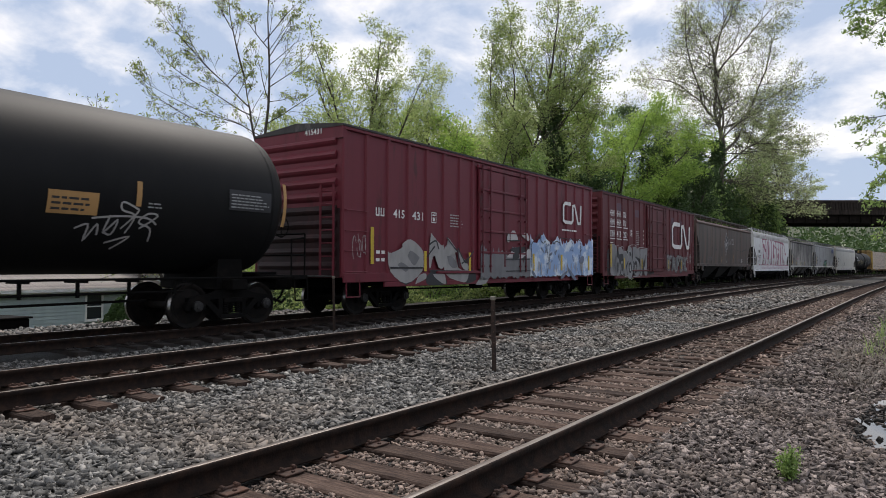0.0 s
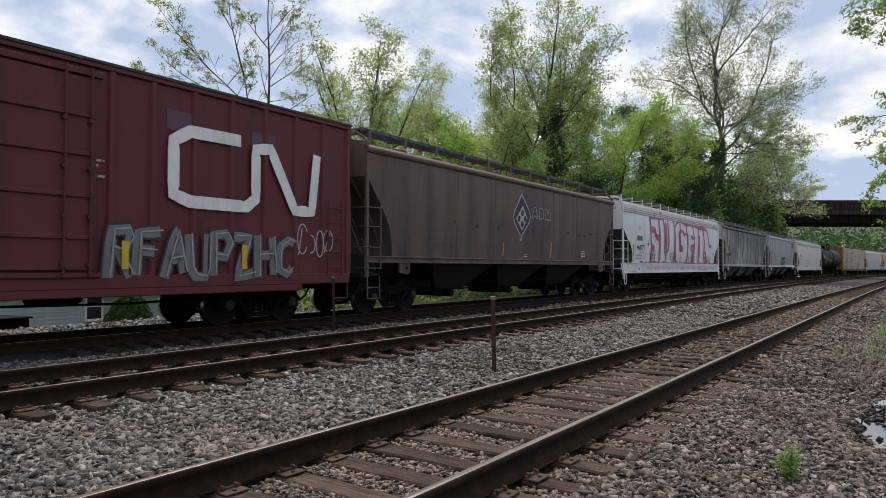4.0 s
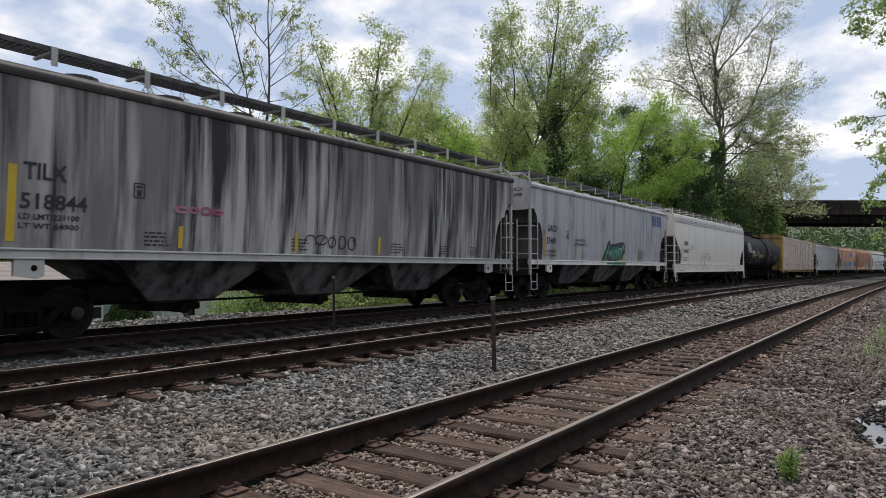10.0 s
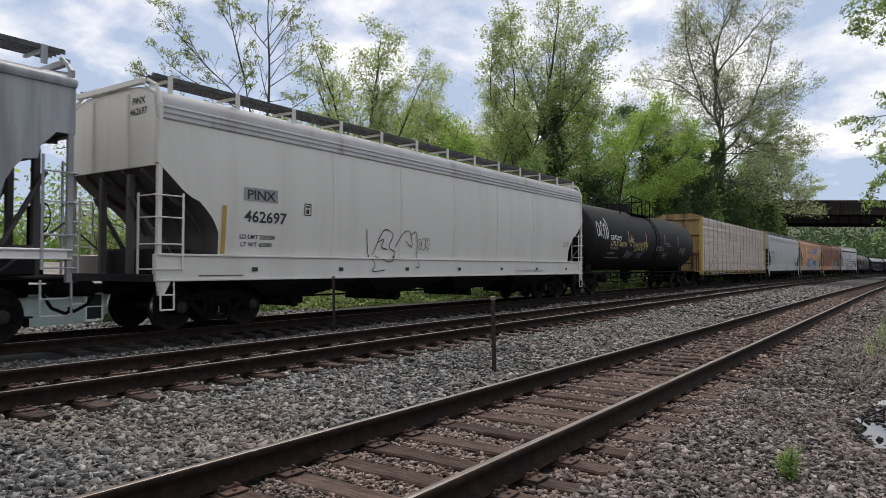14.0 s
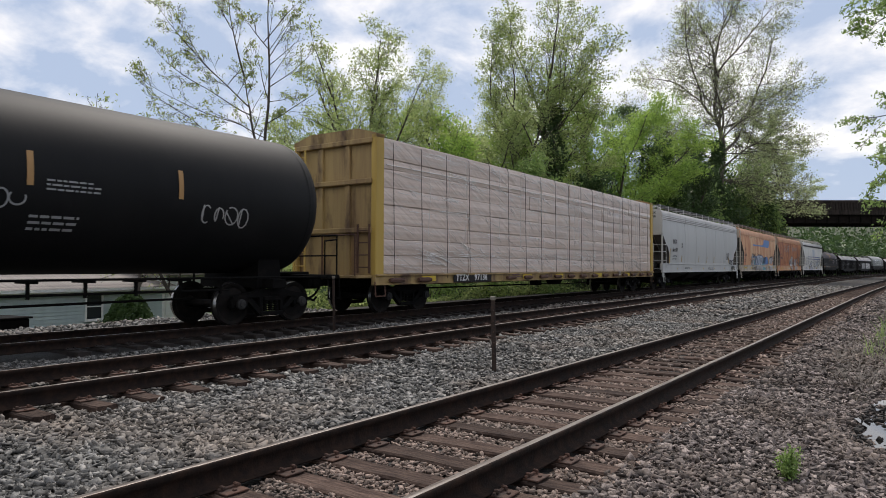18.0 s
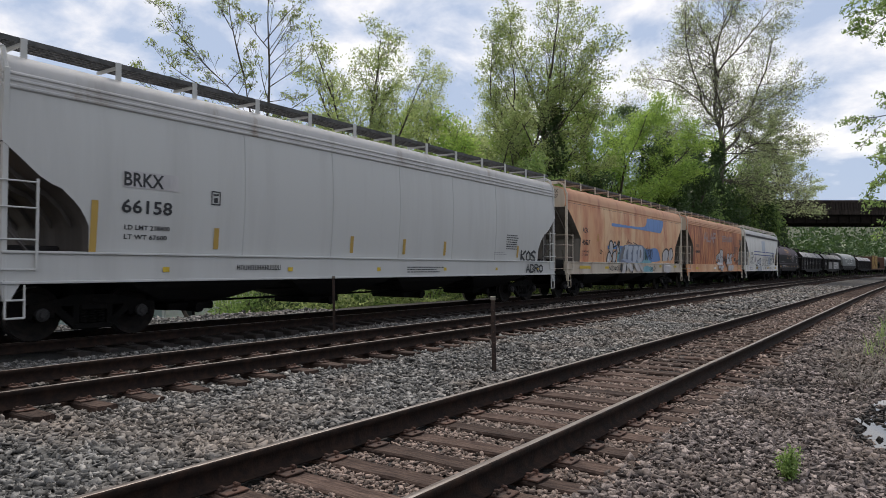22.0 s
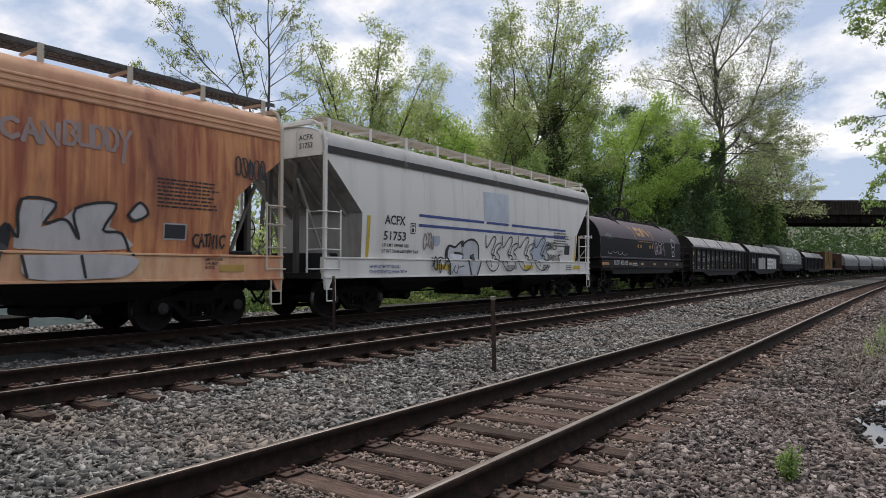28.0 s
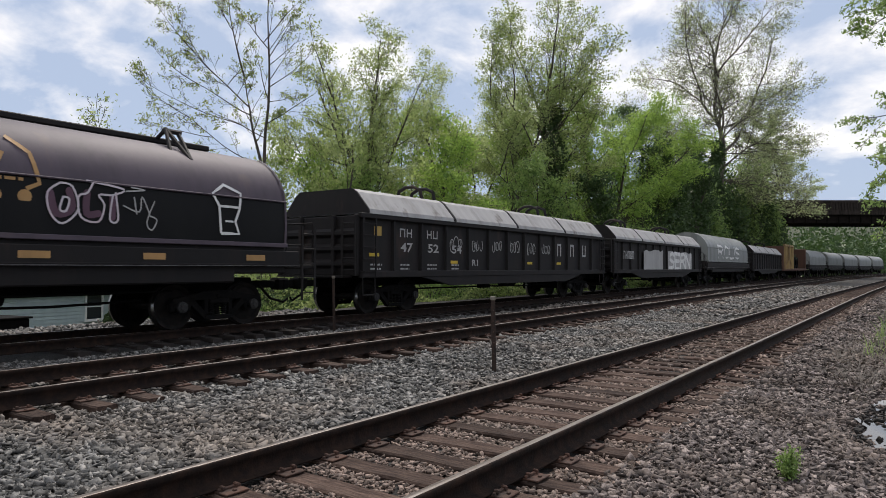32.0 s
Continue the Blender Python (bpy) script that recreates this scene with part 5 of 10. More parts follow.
bars(c, X(38.4), 2.0, 0.5, 0.3, 3, "dim_white_ink", flat_side(1.615), 19)
cn_like_mark(c, X(40.4), 2.42, 4.0, 1.45, face, "white_ink")
stripe(c, X(30.24), 1.30, 0.14, 1.05, "yellow_ink", face, 0.06)
for xx in (32.05, 34.7, 39.5, 42.1):
    stripe(c, X(xx), 1.22, 0.13, 0.50, "yellow_ink", face, 0.06)
bubble(c, X(39.2), X(43.6), 1.0, 2.0, 8, "ash_ink", "black_ink", face, 22, inner="dim_white_ink")
scrawl(c, X(43.7), X(44.8), 1.5, 2.2, "dim_white_ink", face, 4, 0.03, 23)
for xx, z in ((31.35, 4.0), (34.0, 3.85), (40.4, 3.85), (42.4, 3.75)):
    g = Geo()
    patch(g, X(xx), X(xx) + 0.65, z, z + 0.38, skin, 0.01)
    part("repair_patch", g, M["plum_ink"], c)
fills(c, X, face, "silver_fade_ink", 0.02, [[(30.28, 2.02), (30.43, 2.36), (31.04, 2.33), (31.2, 2.07), (30.77, 1.88), (30.48, 1.64), (30.53, 1.26), (30.88, 1.1), (31.25, 1.34), (31.25, 0.94), (30.45, 0.93), (30.22, 1.33)]], "grey graffiti letter with black outline")
fills(c, X, face, "silver_fade_ink", 0.02, [[(30.99, 1.67), (31.23, 1.76), (31.49, 1.62), (31.57, 1.37), (31.62, 0.97), (31.0, 0.94)], [(31.38, 2.22), (31.81, 2.25), (32.09, 2.08), (32.47, 2.06), (32.72, 1.88), (32.68, 1.58), (32.43, 1.29), (32.69, 0.95), (32.3, 0.86), (32.11, 1.1), (32.24, 1.48), (32.0, 1.92), (31.47, 1.91)], [(31.58, 1.28), (31.78, 1.56), (32.05, 1.56), (32.21, 1.29), (32.11, 0.98), (31.79, 0.96)], [(32.72, 2.27), (33.03, 2.34), (33.3, 2.21), (33.36, 2.01), (33.2, 1.85), (33.44, 1.6), (33.52, 1.19), (33.27, 0.78), (32.9, 0.7), (32.59, 0.9), (32.53, 1.29), (32.73, 1.58)], [(33.43, 2.32), (33.93, 2.33), (34.17, 2.21), (34.49, 2.28), (34.49, 1.73), (34.11, 2.02), (33.64, 1.97), (33.88, 1.77), (34.43, 1.51), (34.5, 0.96), (33.89, 0.82), (33.48, 1.08), (33.53, 1.6)], [(34.55, 2.23), (35.88, 2.26), (35.96, 1.96), (35.66, 1.77), (35.75, 0.94), (35.31, 0.89), (35.17, 1.3), (35.09, 1.73), (34.96, 1.73), (34.9, 0.96), (34.57, 0.96)]], "grey graffiti letter with black outline")
fills(c, X, face, "black_ink", 0.026, [[(31.19, 1.46), (31.31, 1.55), (31.4, 1.42), (31.36, 1.06), (31.22, 1.06)], [(31.76, 1.42), (31.92, 1.49), (31.98, 1.19), (31.83, 1.08)], [(32.8, 1.48), (33.15, 1.54), (33.28, 1.24), (33.12, 1.01), (32.87, 1.07)], [(32.93, 2.03), (33.11, 2.04), (33.15, 1.88), (32.98, 1.83)], [(33.62, 1.5), (33.94, 1.61), (34.12, 1.4), (34.02, 1.06), (33.75, 1.02)], [(35.11, 1.5), (35.22, 1.64), (35.44, 1.94), (35.34, 1.3)]])
fills(c, X, face, "stone_ink", 0.03, [[(32.94, 1.37), (33.09, 1.41), (33.15, 1.15), (32.99, 1.11)], [(33.8, 1.38), (33.92, 1.42), (33.96, 1.19), (33.84, 1.14)]])
strokes(c, X, face, "spray_outline", "dim_white_ink", 0.028, 0.034, [[(30.98, 2.27), (31.38, 2.35), (31.47, 2.22), (31.99, 2.29), (32.14, 2.08), (32.67, 2.11), (32.72, 2.29), (33.3, 2.41), (33.99, 2.38), (34.17, 2.2), (34.49, 2.31), (35.96, 2.28)], [(31.0, 0.92), (31.57, 0.91), (31.68, 1.01), (32.3, 0.83), (32.69, 0.88), (33.21, 0.68), (33.54, 0.82), (34.38, 0.8), (34.63, 0.98)], [(32.82, 2.03), (33.06, 2.11), (33.19, 1.95)], [(32.37, 2.03), (32.69, 1.86), (32.66, 1.58)]], "")
strokes(c, X, face, "spray_outline", "black_ink", 0.05, 0.03, [[(31.49, 1.62), (31.58, 1.28), (31.62, 0.97)], [(32.21, 1.48), (32.11, 1.1), (32.3, 0.86)], [(32.73, 1.58), (32.54, 1.29), (32.61, 0.9)], [(33.44, 1.6), (33.52, 1.17), (33.28, 0.8)], [(33.53, 1.6), (33.48, 1.1), (33.87, 0.83)], [(34.55, 2.23), (34.52, 1.62), (34.58, 0.96)], [(34.96, 1.73), (34.9, 0.96)]], "")

# ---- covered hoppers ----
# lower edge of the side sheet at the car's ends: (distance from the end, height)
CUTS = {"bell": [(0, 3.20), (0.55, 2.72), (0.75, 2.60), (0.90, 2.55), (1.10, 2.37), (1.22, 2.24), (1.32, 2.08), (1.38, 1.95), (1.40, 1.50)],
        "slant": [(0, 3.80), (0.60, 3.30), (1.46, 2.50), (1.49, 1.50)],
        "rounded": [(0, 3.70), (0.40, 3.38), (0.83, 3.10), (1.25, 2.74), (1.36, 2.45), (1.40, 2.10), (1.42, 1.50)],
        "steep": [(0, 4.00), (0.50, 3.50), (1.36, 2.65), (1.40, 1.50)],
        "notched": [(0, 3.46), (0.30, 3.46), (0.54, 3.20), (0.58, 2.99), (0.80, 2.96), (0.93, 2.80), (1.04, 2.60), (1.10, 2.35), (1.12, 2.10), (1.13, 1.55)],
        "hollow": [(0, 3.65), (0.35, 3.20), (0.70, 2.76), (0.98, 2.36), (1.10, 2.00), (1.14, 1.75), (1.16, 1.55)]}


def hopper(left, right, label, kind, body_m, roof_m, sill_m, post_m, cut="bell", outlets=3, slope_m=None, walk_m=None, ribs=True, end_m=None, outlet="grime"):
    """A covered hopper: a shell over slope sheets, side sills, end frames with wrap-round ladders, a roof walkway, outlets between the trucks."""
    rounded = kind == "round"
    c, half = car("covered_hopper", label, "hopper car", left, right, 1.75, 0.7, not rounded)
    for sx in (-1, 1) if rounded else ():
        part("stub_sill", Geo().box(min(sx * half, sx * (half - 2.5)), max(sx * half, sx * (half - 2.5)), -0.3, 0.3, 0.72, 1.02, 0.03), M["iron"], c)
    if rounded:                   # bulging side, ribbed roof shoulders
        ZS, ST, EAVE, TOP, WALK = 0.99, 1.50, 4.05, 4.74, 4.91
        side = lambda z: 1.49 + 0.085 * math.sin(math.pi * min(1.0, max(0.0, (z - ST) / (4.35 - ST))))
    else:                         # flatter side, rolled eave
        ZS, ST, EAVE, TOP, WALK = 1.38, 1.55, 4.24, 4.70, 4.90
        side = lambda z: 1.47 + 0.10 * math.sin(math.pi * 0.62 * min(1.0, max(0.0, (z - ST) / (EAVE - ST))))
    sides = [ST + (EAVE - ST) * k / 9 for k in range(10)]
    line = CUTS[cut]
    cut_z, cut_e = line[0][1], line[-1][0]

    def bottom(e):
        return ST if e > cut_e else float(np.interp(e, [p for p, _ in line], [q for _, q in line]))

    es = sorted(set([p for p, _ in line] + [0.1, 0.25, 0.4, cut_e + 0.02, 1.7, 2.4]))
    st = sorted(set([-half + e for e in es] + [half - e for e in es] + list(np.linspace(-half + 3, half - 3, 9))))
    rings = []
    for x in st:
        b = bottom(half - abs(x))
        zs = [max(z, b + 0.004 * k) for k, z in enumerate(sides)]
        rings.append([(x, -side(z), z) for z in zs] + [(x, side(z), z) for z in reversed(zs)])
    shell, n = Geo().loft(rings), len(rings[0])
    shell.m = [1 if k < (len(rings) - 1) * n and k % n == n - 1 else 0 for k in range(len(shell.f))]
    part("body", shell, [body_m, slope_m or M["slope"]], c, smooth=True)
    if rounded and ribs:
        prof = [(1.535, EAVE - 0.01), (1.552, EAVE + 0.01), (1.552, EAVE + 0.035), (1.530, EAVE + 0.055), (1.528, EAVE + 0.095), (1.548, EAVE + 0.115), (1.546, EAVE + 0.14), (1.522, EAVE + 0.16), (1.518, EAVE + 0.20),
                (1.536, EAVE + 0.22), (1.532, EAVE + 0.245), (1.505, EAVE + 0.27), (1.49, EAVE + 0.38), (1.42, EAVE + 0.49), (1.25, EAVE + 0.58), (0.95, EAVE + 0.64), (0.5, TOP - 0.01), (0.0, TOP + 0.03)]
    elif rounded:                 # plain rolled shoulder
        prof = [(1.535, EAVE - 0.01), (1.545, EAVE + 0.01), (1.535, EAVE + 0.05), (1.53, EAVE + 0.15), (1.50, EAVE + 0.28), (1.44, EAVE + 0.40), (1.32, EAVE + 0.51), (1.05, EAVE + 0.60), (0.6, TOP - 0.01), (0.0, TOP + 0.03)]
    else:
        prof = [(side(EAVE), EAVE - 0.01), (1.60, EAVE), (1.625, EAVE + 0.04), (1.63, EAVE + 0.09), (1.60, EAVE + 0.145), (1.53, EAVE + 0.18), (1.30, EAVE + 0.27), (0.9, EAVE + 0.38), (0.5, TOP - 0.01), (0.0, TOP + 0.02)]
    full = [(-y, z) for y, z in prof] + [(y, z) for y, z in reversed(prof[:-1])]
    part("roof", Geo().loft([[(x, y, z) for y, z in full] for x in (-half, -half * 0.5, 0, half * 0.5, half)]), roof_m, c, smooth=True)
    # weld seams, a little proud
    for k in range(1, 6):
        x = -half + 2.0 + (2 * half - 4.0) * k / 6
        g = Geo()
        for d0, d1 in ((-0.014, -0.004), (0.004, 0.014)):
            g.loft([[(x + d, -(side(z) + h), z) for z in [ST + 0.02 + (EAVE - ST - 0.05) * j / 8 for j in range(9)]] for d, h in ((d0, 0.001), ((d0 + d1) / 2, 0.007), (d1, 0.001))], closed=False)
        part("weld_seam", g, body_m, c)
    for s in (-1, 1):
        y0, y1 = sorted((s * 1.42, s * 1.56))
        inset = 0.0 if rounded else 0.05
        part("side_sill", Geo().box(-half + inset, half - inset, y0, y1, ZS, ST + 0.01, 0.012), sill_m, c)
        y0, y1 = sorted((s * 1.50, s * 1.60))
        for z in (ST - 0.03, ZS):
            part("sill_flange", Geo().box(-half + 0.02, half - 0.02, y0, y1, z, z + (0.045 if rounded else 0.03), 0.008), sill_m, c)
        # roof walkway: bars, cross bars and brackets
        yc, zt = s * 0.98, WALK
        g = Geo()
        for k in range(5):
            y = yc + (k - 2) * 0.14
            g.box(-half + 0.05, half - 0.05, y - 0.012, y + 0.012, zt - 0.04, zt, 0)
        for k in range(int((2 * half - 0.2) / 0.11)):
            x = -half + 0.1 + k * 0.11
            g.box(x - 0.01, x + 0.01, yc - 0.30, yc + 0.30, zt - 0.03, zt - 0.004, 0)
        g.box(-half + 0.05, half - 0.05, yc + s * 0.30 - 0.01, yc + s * 0.30 + 0.01, zt - 0.06, zt + 0.02, 0)
        wk = part("walkway", g, walk_m or M["grating"], c, "open steel grating walkway")
        g = Geo().box(-0.03, 0.03, yc - 0.34, yc + 0.34, zt - 0.09, zt - 0.045, 0)
        g.box(-0.05, 0.05, s * 1.315 - 0.012, s * 1.315 + 0.012, zt - 0.30, zt + 0.015, 0)
        bracket = g.mesh("walkway_bracket", post_m)
        nb = round((2 * half - 0.8) / 1.62)
        for k in range(nb + 1):
            part("walkway_bracket", bracket, None, wk, m=pose(-half + 0.4 + (2 * half - 0.8) * k / nb, 0, 0))
    hatch = Geo().lathe([(0.0, TOP + 0.16), (0.34, TOP + 0.15), (0.36, TOP + 0.02), (0.36, TOP - 0.04)], False, 14).mesh("roof_hatch", roof_m)
    for k in range(9):
        part("roof_hatch", hatch, None, c, m=pose(-half + 1.3 + (2 * half - 2.6) * k / 8, 0, 0))
    # end frames
    rung_z = (2.60, 2.19, 1.69, 1.22) if rounded else (2.81, 2.32, 1.78, 1.24)
    high = min(rung_z[0] + (0.06 if rounded else 0.26), cut_z - 0.1)
    for sx in (-1, 1):
        E = lambda e: sx * (half - e)
        x0, x1 = sorted((E(-0.10), E(0.70)))
        part("end_platform", Geo().box(x0, x1, -1.42, 1.42, 1.06, 1.11, 0.01).box(min(E(-0.10), E(0.0)), max(E(-0.10), E(0.0)), -1.48, 1.48, 0.98, 1.13, 0.01), M["grime"], c)
        part("end_sheet", Geo().loft([[(x, -1.46, cut_z - 0.04), (x, -1.50, EAVE), (x, -1.42, EAVE + (TOP - EAVE) * 0.62), (x, -0.9, TOP - 0.06), (x, 0.9, TOP - 0.06), (x, 1.42, EAVE + (TOP - EAVE) * 0.62), (x, 1.50, EAVE), (x, 1.46, cut_z - 0.04)]
                                      for x in sorted((E(0.04), E(-0.015)))]), end_m or body_m, c)
        for y in (-0.62, 0.62):
            part("end_post", Geo().box(min(E(0.0), E(-0.07)), max(E(0.0), E(-0.07)), y - 0.03, y + 0.03, cut_z - 0.05, TOP - 0.14, 0.008), end_m or body_m, c)
        part("end_beam", Geo().box(min(E(-0.015), E(-0.10)), max(E(-0.015), E(-0.10)), -1.18, 1.18, WALK - 0.20, WALK - 0.08, 0.012), post_m, c)
        # stiffening ribs down the underside of the slope sheet
        for y in (-1.0, -0.35, 0.35, 1.0):
            g = Geo()
            pts = [(e, bottom(e)) for e in np.linspace(0.02, cut_e - 0.06, 7)]
            for (e0, q0), (e1, q1) in zip(pts, pts[1:]):
                g.loft([[(E(e), y - 0.03, q - 0.005), (E(e), y + 0.03, q - 0.005), (E(e), y + 0.03, q - 0.10), (E(e), y - 0.03, q - 0.10)] for e, q in ((e0, q0), (e1, q1))])
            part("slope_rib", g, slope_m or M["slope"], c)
        for s in (-1, 1):
            g = Geo().box(E(0.06) - 0.045, E(0.06) + 0.045, s * 1.52 - 0.045, s * 1.52 + 0.045, 1.0, EAVE + 0.30, 0.01)
            g.path([(E(0.06), s * 1.52, EAVE + 0.28), (E(0.06), s * 1.40, TOP - 0.06), (E(0.04), s * 1.14, WALK - 0.10)], 0.04, 6)
            part("corner_post", g, post_m, c)
            part("end_stile", Geo().box(E(-0.06) - 0.014, E(-0.06) + 0.014, s * 1.05 - 0.025, s * 1.05 + 0.025, 1.10, high, 0.004), post_m, c)
            part("side_stile", Geo().box(E(0.52) - 0.022, E(0.52) + 0.022, s * 1.605 - 0.012, s * 1.605 + 0.012, rung_z[-1] - 0.03, high, 0.004), post_m, c)
            for z in rung_z:
                part("grab_iron", Geo().path([(E(-0.06), s * 1.05, z), (E(-0.05), s * 1.57, z), (E(0.04), s * 1.60, z), (E(0.52), s * 1.61, z)], 0.015, 5), post_m, c)
            part("end_brace", Geo().path([(E(0.02), s * 0.62, cut_z - 0.55), (E(0.95), s * 0.75, 1.25)], 0.045, 6).path([(E(0.04), s * 1.35, 2.0), (E(0.9), s * 1.1, 1.2)], 0.022, 5), slope_m or M["slope"], c)
            xa, xb = (E(0.08), E(0.36)) if rounded else (E(0.03), E(0.52))
            g = Geo().path([(xa, s * 1.57, 1.05), (xa, s * 1.58, 0.46), (xb, s * 1.58, 0.46), (xb, s * 1.57, 1.05 if not rounded else 0.98)], 0.018).path([(xa, s * 1.58, 0.74), (xb, s * 1.58, 0.74)], 0.016)
            part("step", g, post_m, c)
            if rounded:
                part("jacking_pad", Geo().prism([(E(0.02), ZS), (E(0.30), ZS), (E(0.16), ZS - 0.26), (E(0.06), ZS - 0.26)], s * 1.53 - 0.03, s * 1.53 + 0.03), sill_m, c)
            else:
                pad = part("jacking_pad", Geo().prism([(E(1.40), ST - 0.06), (E(1.86), ST - 0.06), (E(1.86), 1.12), (E(1.76), 1.07), (E(1.40), 1.12)], s * 1.53 - 0.035, s * 1.53 + 0.035), sill_m, c)
                part("jacking_hole", Geo().lathe([(0.0, s * 1.571), (0.05, s * 1.571), (0.05, s * 1.56)], n=12, at=(E(1.70), 0, 1.24)), M["iron"], pad)
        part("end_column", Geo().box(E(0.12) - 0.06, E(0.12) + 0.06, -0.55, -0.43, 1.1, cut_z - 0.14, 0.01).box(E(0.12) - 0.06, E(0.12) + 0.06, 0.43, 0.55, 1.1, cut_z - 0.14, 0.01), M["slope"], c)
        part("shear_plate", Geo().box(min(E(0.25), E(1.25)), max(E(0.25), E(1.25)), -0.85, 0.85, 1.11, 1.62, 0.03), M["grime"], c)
    g = Geo().lathe([(0.26, -0.012), (0.28, 0.0), (0.26, 0.012), (0.24, 0.0), (0.26, -0.012)], n=20)
    for k in range(4):
        g.tube((0, 0, 0), (0.26 * math.cos(k * 1.571), 0, 0.26 * math.sin(k * 1.571)), 0.012, 5)
    part("brake_wheel", g, M["iron"], c, m=pose(half + 0.20, -0.1, 2.15, 0, 0, 90))
    part("brake_stand", Geo().box(half - 0.02, half + 0.16, -0.25, 0.05, 1.12, 2.35, 0.02), M["iron"], c)
    # outlets: inverted pyramids between the trucks, with their gates
    span = 2 * (half - (2.1 if rounded else 3.0))
    w = span / outlets
    for k in range(outlets):
        xc = -span / 2 + w * (k + 0.5)
        top, bot = ZS + 0.05, 0.40
        hw = w * 0.5
        g = Geo().loft([[(xc - hw, -1.42, top), (xc + hw, -1.42, top), (xc + hw, 1.42, top), (xc - hw, 1.42, top)],
                        [(xc - hw * 0.84, -1.30, top - 0.16), (xc + hw * 0.84, -1.30, top - 0.16), (xc + hw * 0.84, 1.30, top - 0.16), (xc - hw * 0.84, 1.30, top - 0.16)],
                        [(xc - hw * 0.40, -0.80, bot + 0.20), (xc + hw * 0.40, -0.80, bot + 0.20), (xc + hw * 0.40, 0.80, bot + 0.20), (xc - hw * 0.40, 0.80, bot + 0.20)],
                        [(xc - 0.45, -0.55, bot + 0.12), (xc + 0.45, -0.55, bot + 0.12), (xc + 0.45, 0.55, bot + 0.12), (xc - 0.45, 0.55, bot + 0.12)]])
        o = part("outlet_hopper", g, M[outlet], c, "grimy outlet hopper")
        g = Geo().box(xc - 0.55, xc + 0.55, -0.62, 0.62, bot - 0.02, bot + 0.13, 0.02)
        g.lathe([(0.0, -0.9), (0.10, -0.9), (0.11, -0.82), (0.09, -0.8), (0.09, 0.8), (0.0, 0.8)], n=12, at=(xc, 0, bot + 0.03))
        part("outlet_gate", g, M["iron"], o)
    brake_gear(c, half, -half + 3.4, -0.95)
    return c, half, side, flat_side(1.565)


def put_on(left, right):
    mid = (left + right) / 2
    return lambda s: s - mid


# dark brown grain hopper
c, half, side, sill = hopper(46.15, 64.0, "grimy dark brown covered hopper with a diamond mark", "flat", M["brown_hopper"], M["brown_hopper_roof"], M["brown_hopper"], M["brown_hopper"], "hollow", outlets=3)
X = put_on(46.15, 64.0)
def outline(c, pts, w, ink, side, lift, name, label=""):
    g = Geo()
    ribbon(g, list(pts) + [pts[0]], w, side, lift)
    return part(name, g, M[ink], c, label)


fills(c, X, side, "black_ink", 0.008, [[(54.65, 3.87), (55.04, 3.52), (55.32, 3.2), (55.26, 2.93), (54.72, 2.46), (54.38, 2.66), (54.08, 3.0), (54.12, 3.22)]], "dark leaf-shaped field", True)
outline(c, [(X(u), z) for u, z in ((54.65, 3.89), (55.04, 3.54), (55.22, 3.38), (55.32, 3.25), (55.35, 3.12), (55.28, 2.93), (55.02, 2.66), (54.74, 2.43), (54.71, 2.24), (54.61, 2.24), (54.61, 2.42), (54.38, 2.63), (54.16, 2.84), (54.07, 2.98), (54.06, 3.10), (54.12, 3.25), (54.36, 3.53))], 0.045, "silver_ink", side, 0.014, "leaf_mark", "worn white leaf-shaped outline")
fills(c, X, side, "silver_ink", 0.012, [[(54.75, 3.49), (55.13, 3.05), (54.73, 2.58), (54.24, 3.01)]], "worn white inner diamond", True)
for u, z in ((54.72, 3.23), (54.47, 3.01), (54.95, 3.02), (54.73, 2.82)):
    g = Geo()
    dab(g, X(u), z, 0.115, side, 0.017)
    part("mark_disc", g, M["black_ink"], c)
for pts in (((55.50, 3.10), (55.66, 3.50), (55.80, 3.50), (55.97, 3.10), (55.84, 3.10), (55.80, 3.18), (55.66, 3.18), (55.62, 3.10)), ((56.09, 3.10), (56.09, 3.50), (56.30, 3.50), (56.44, 3.42), (56.44, 3.18), (56.30, 3.10)), ((56.58, 3.10), (56.58, 3.50), (56.72, 3.50), (56.83, 3.30), (56.94, 3.50), (57.08, 3.50), (57.08, 3.10))):
    outline(c, [(X(u), z) for u, z in pts], 0.028, "silver_ink", side, 0.014, "outlined_mark")
stripe(c, X(57.2), 1.65, 0.09, 0.6, "gold_ink", side)
bars(c, X(60.3), 1.72, 0.45, 0.30, 4, "white_ink", side, 31)
bars(c, X(55.0), 1.66, 0.3, 0.12, 2, "white_ink", side, 32)
for x0, x1, z0, sd in ((54.39, 55.6, 1.72, 1), (58.94, 60.16, 1.74, 3), (49.0, 50.6, 1.8, 5)):
    scrawl(c, X(x0), X(x1), z0, z0 + 0.26, "soot_ink", side, 6, 0.03, 60 + sd)
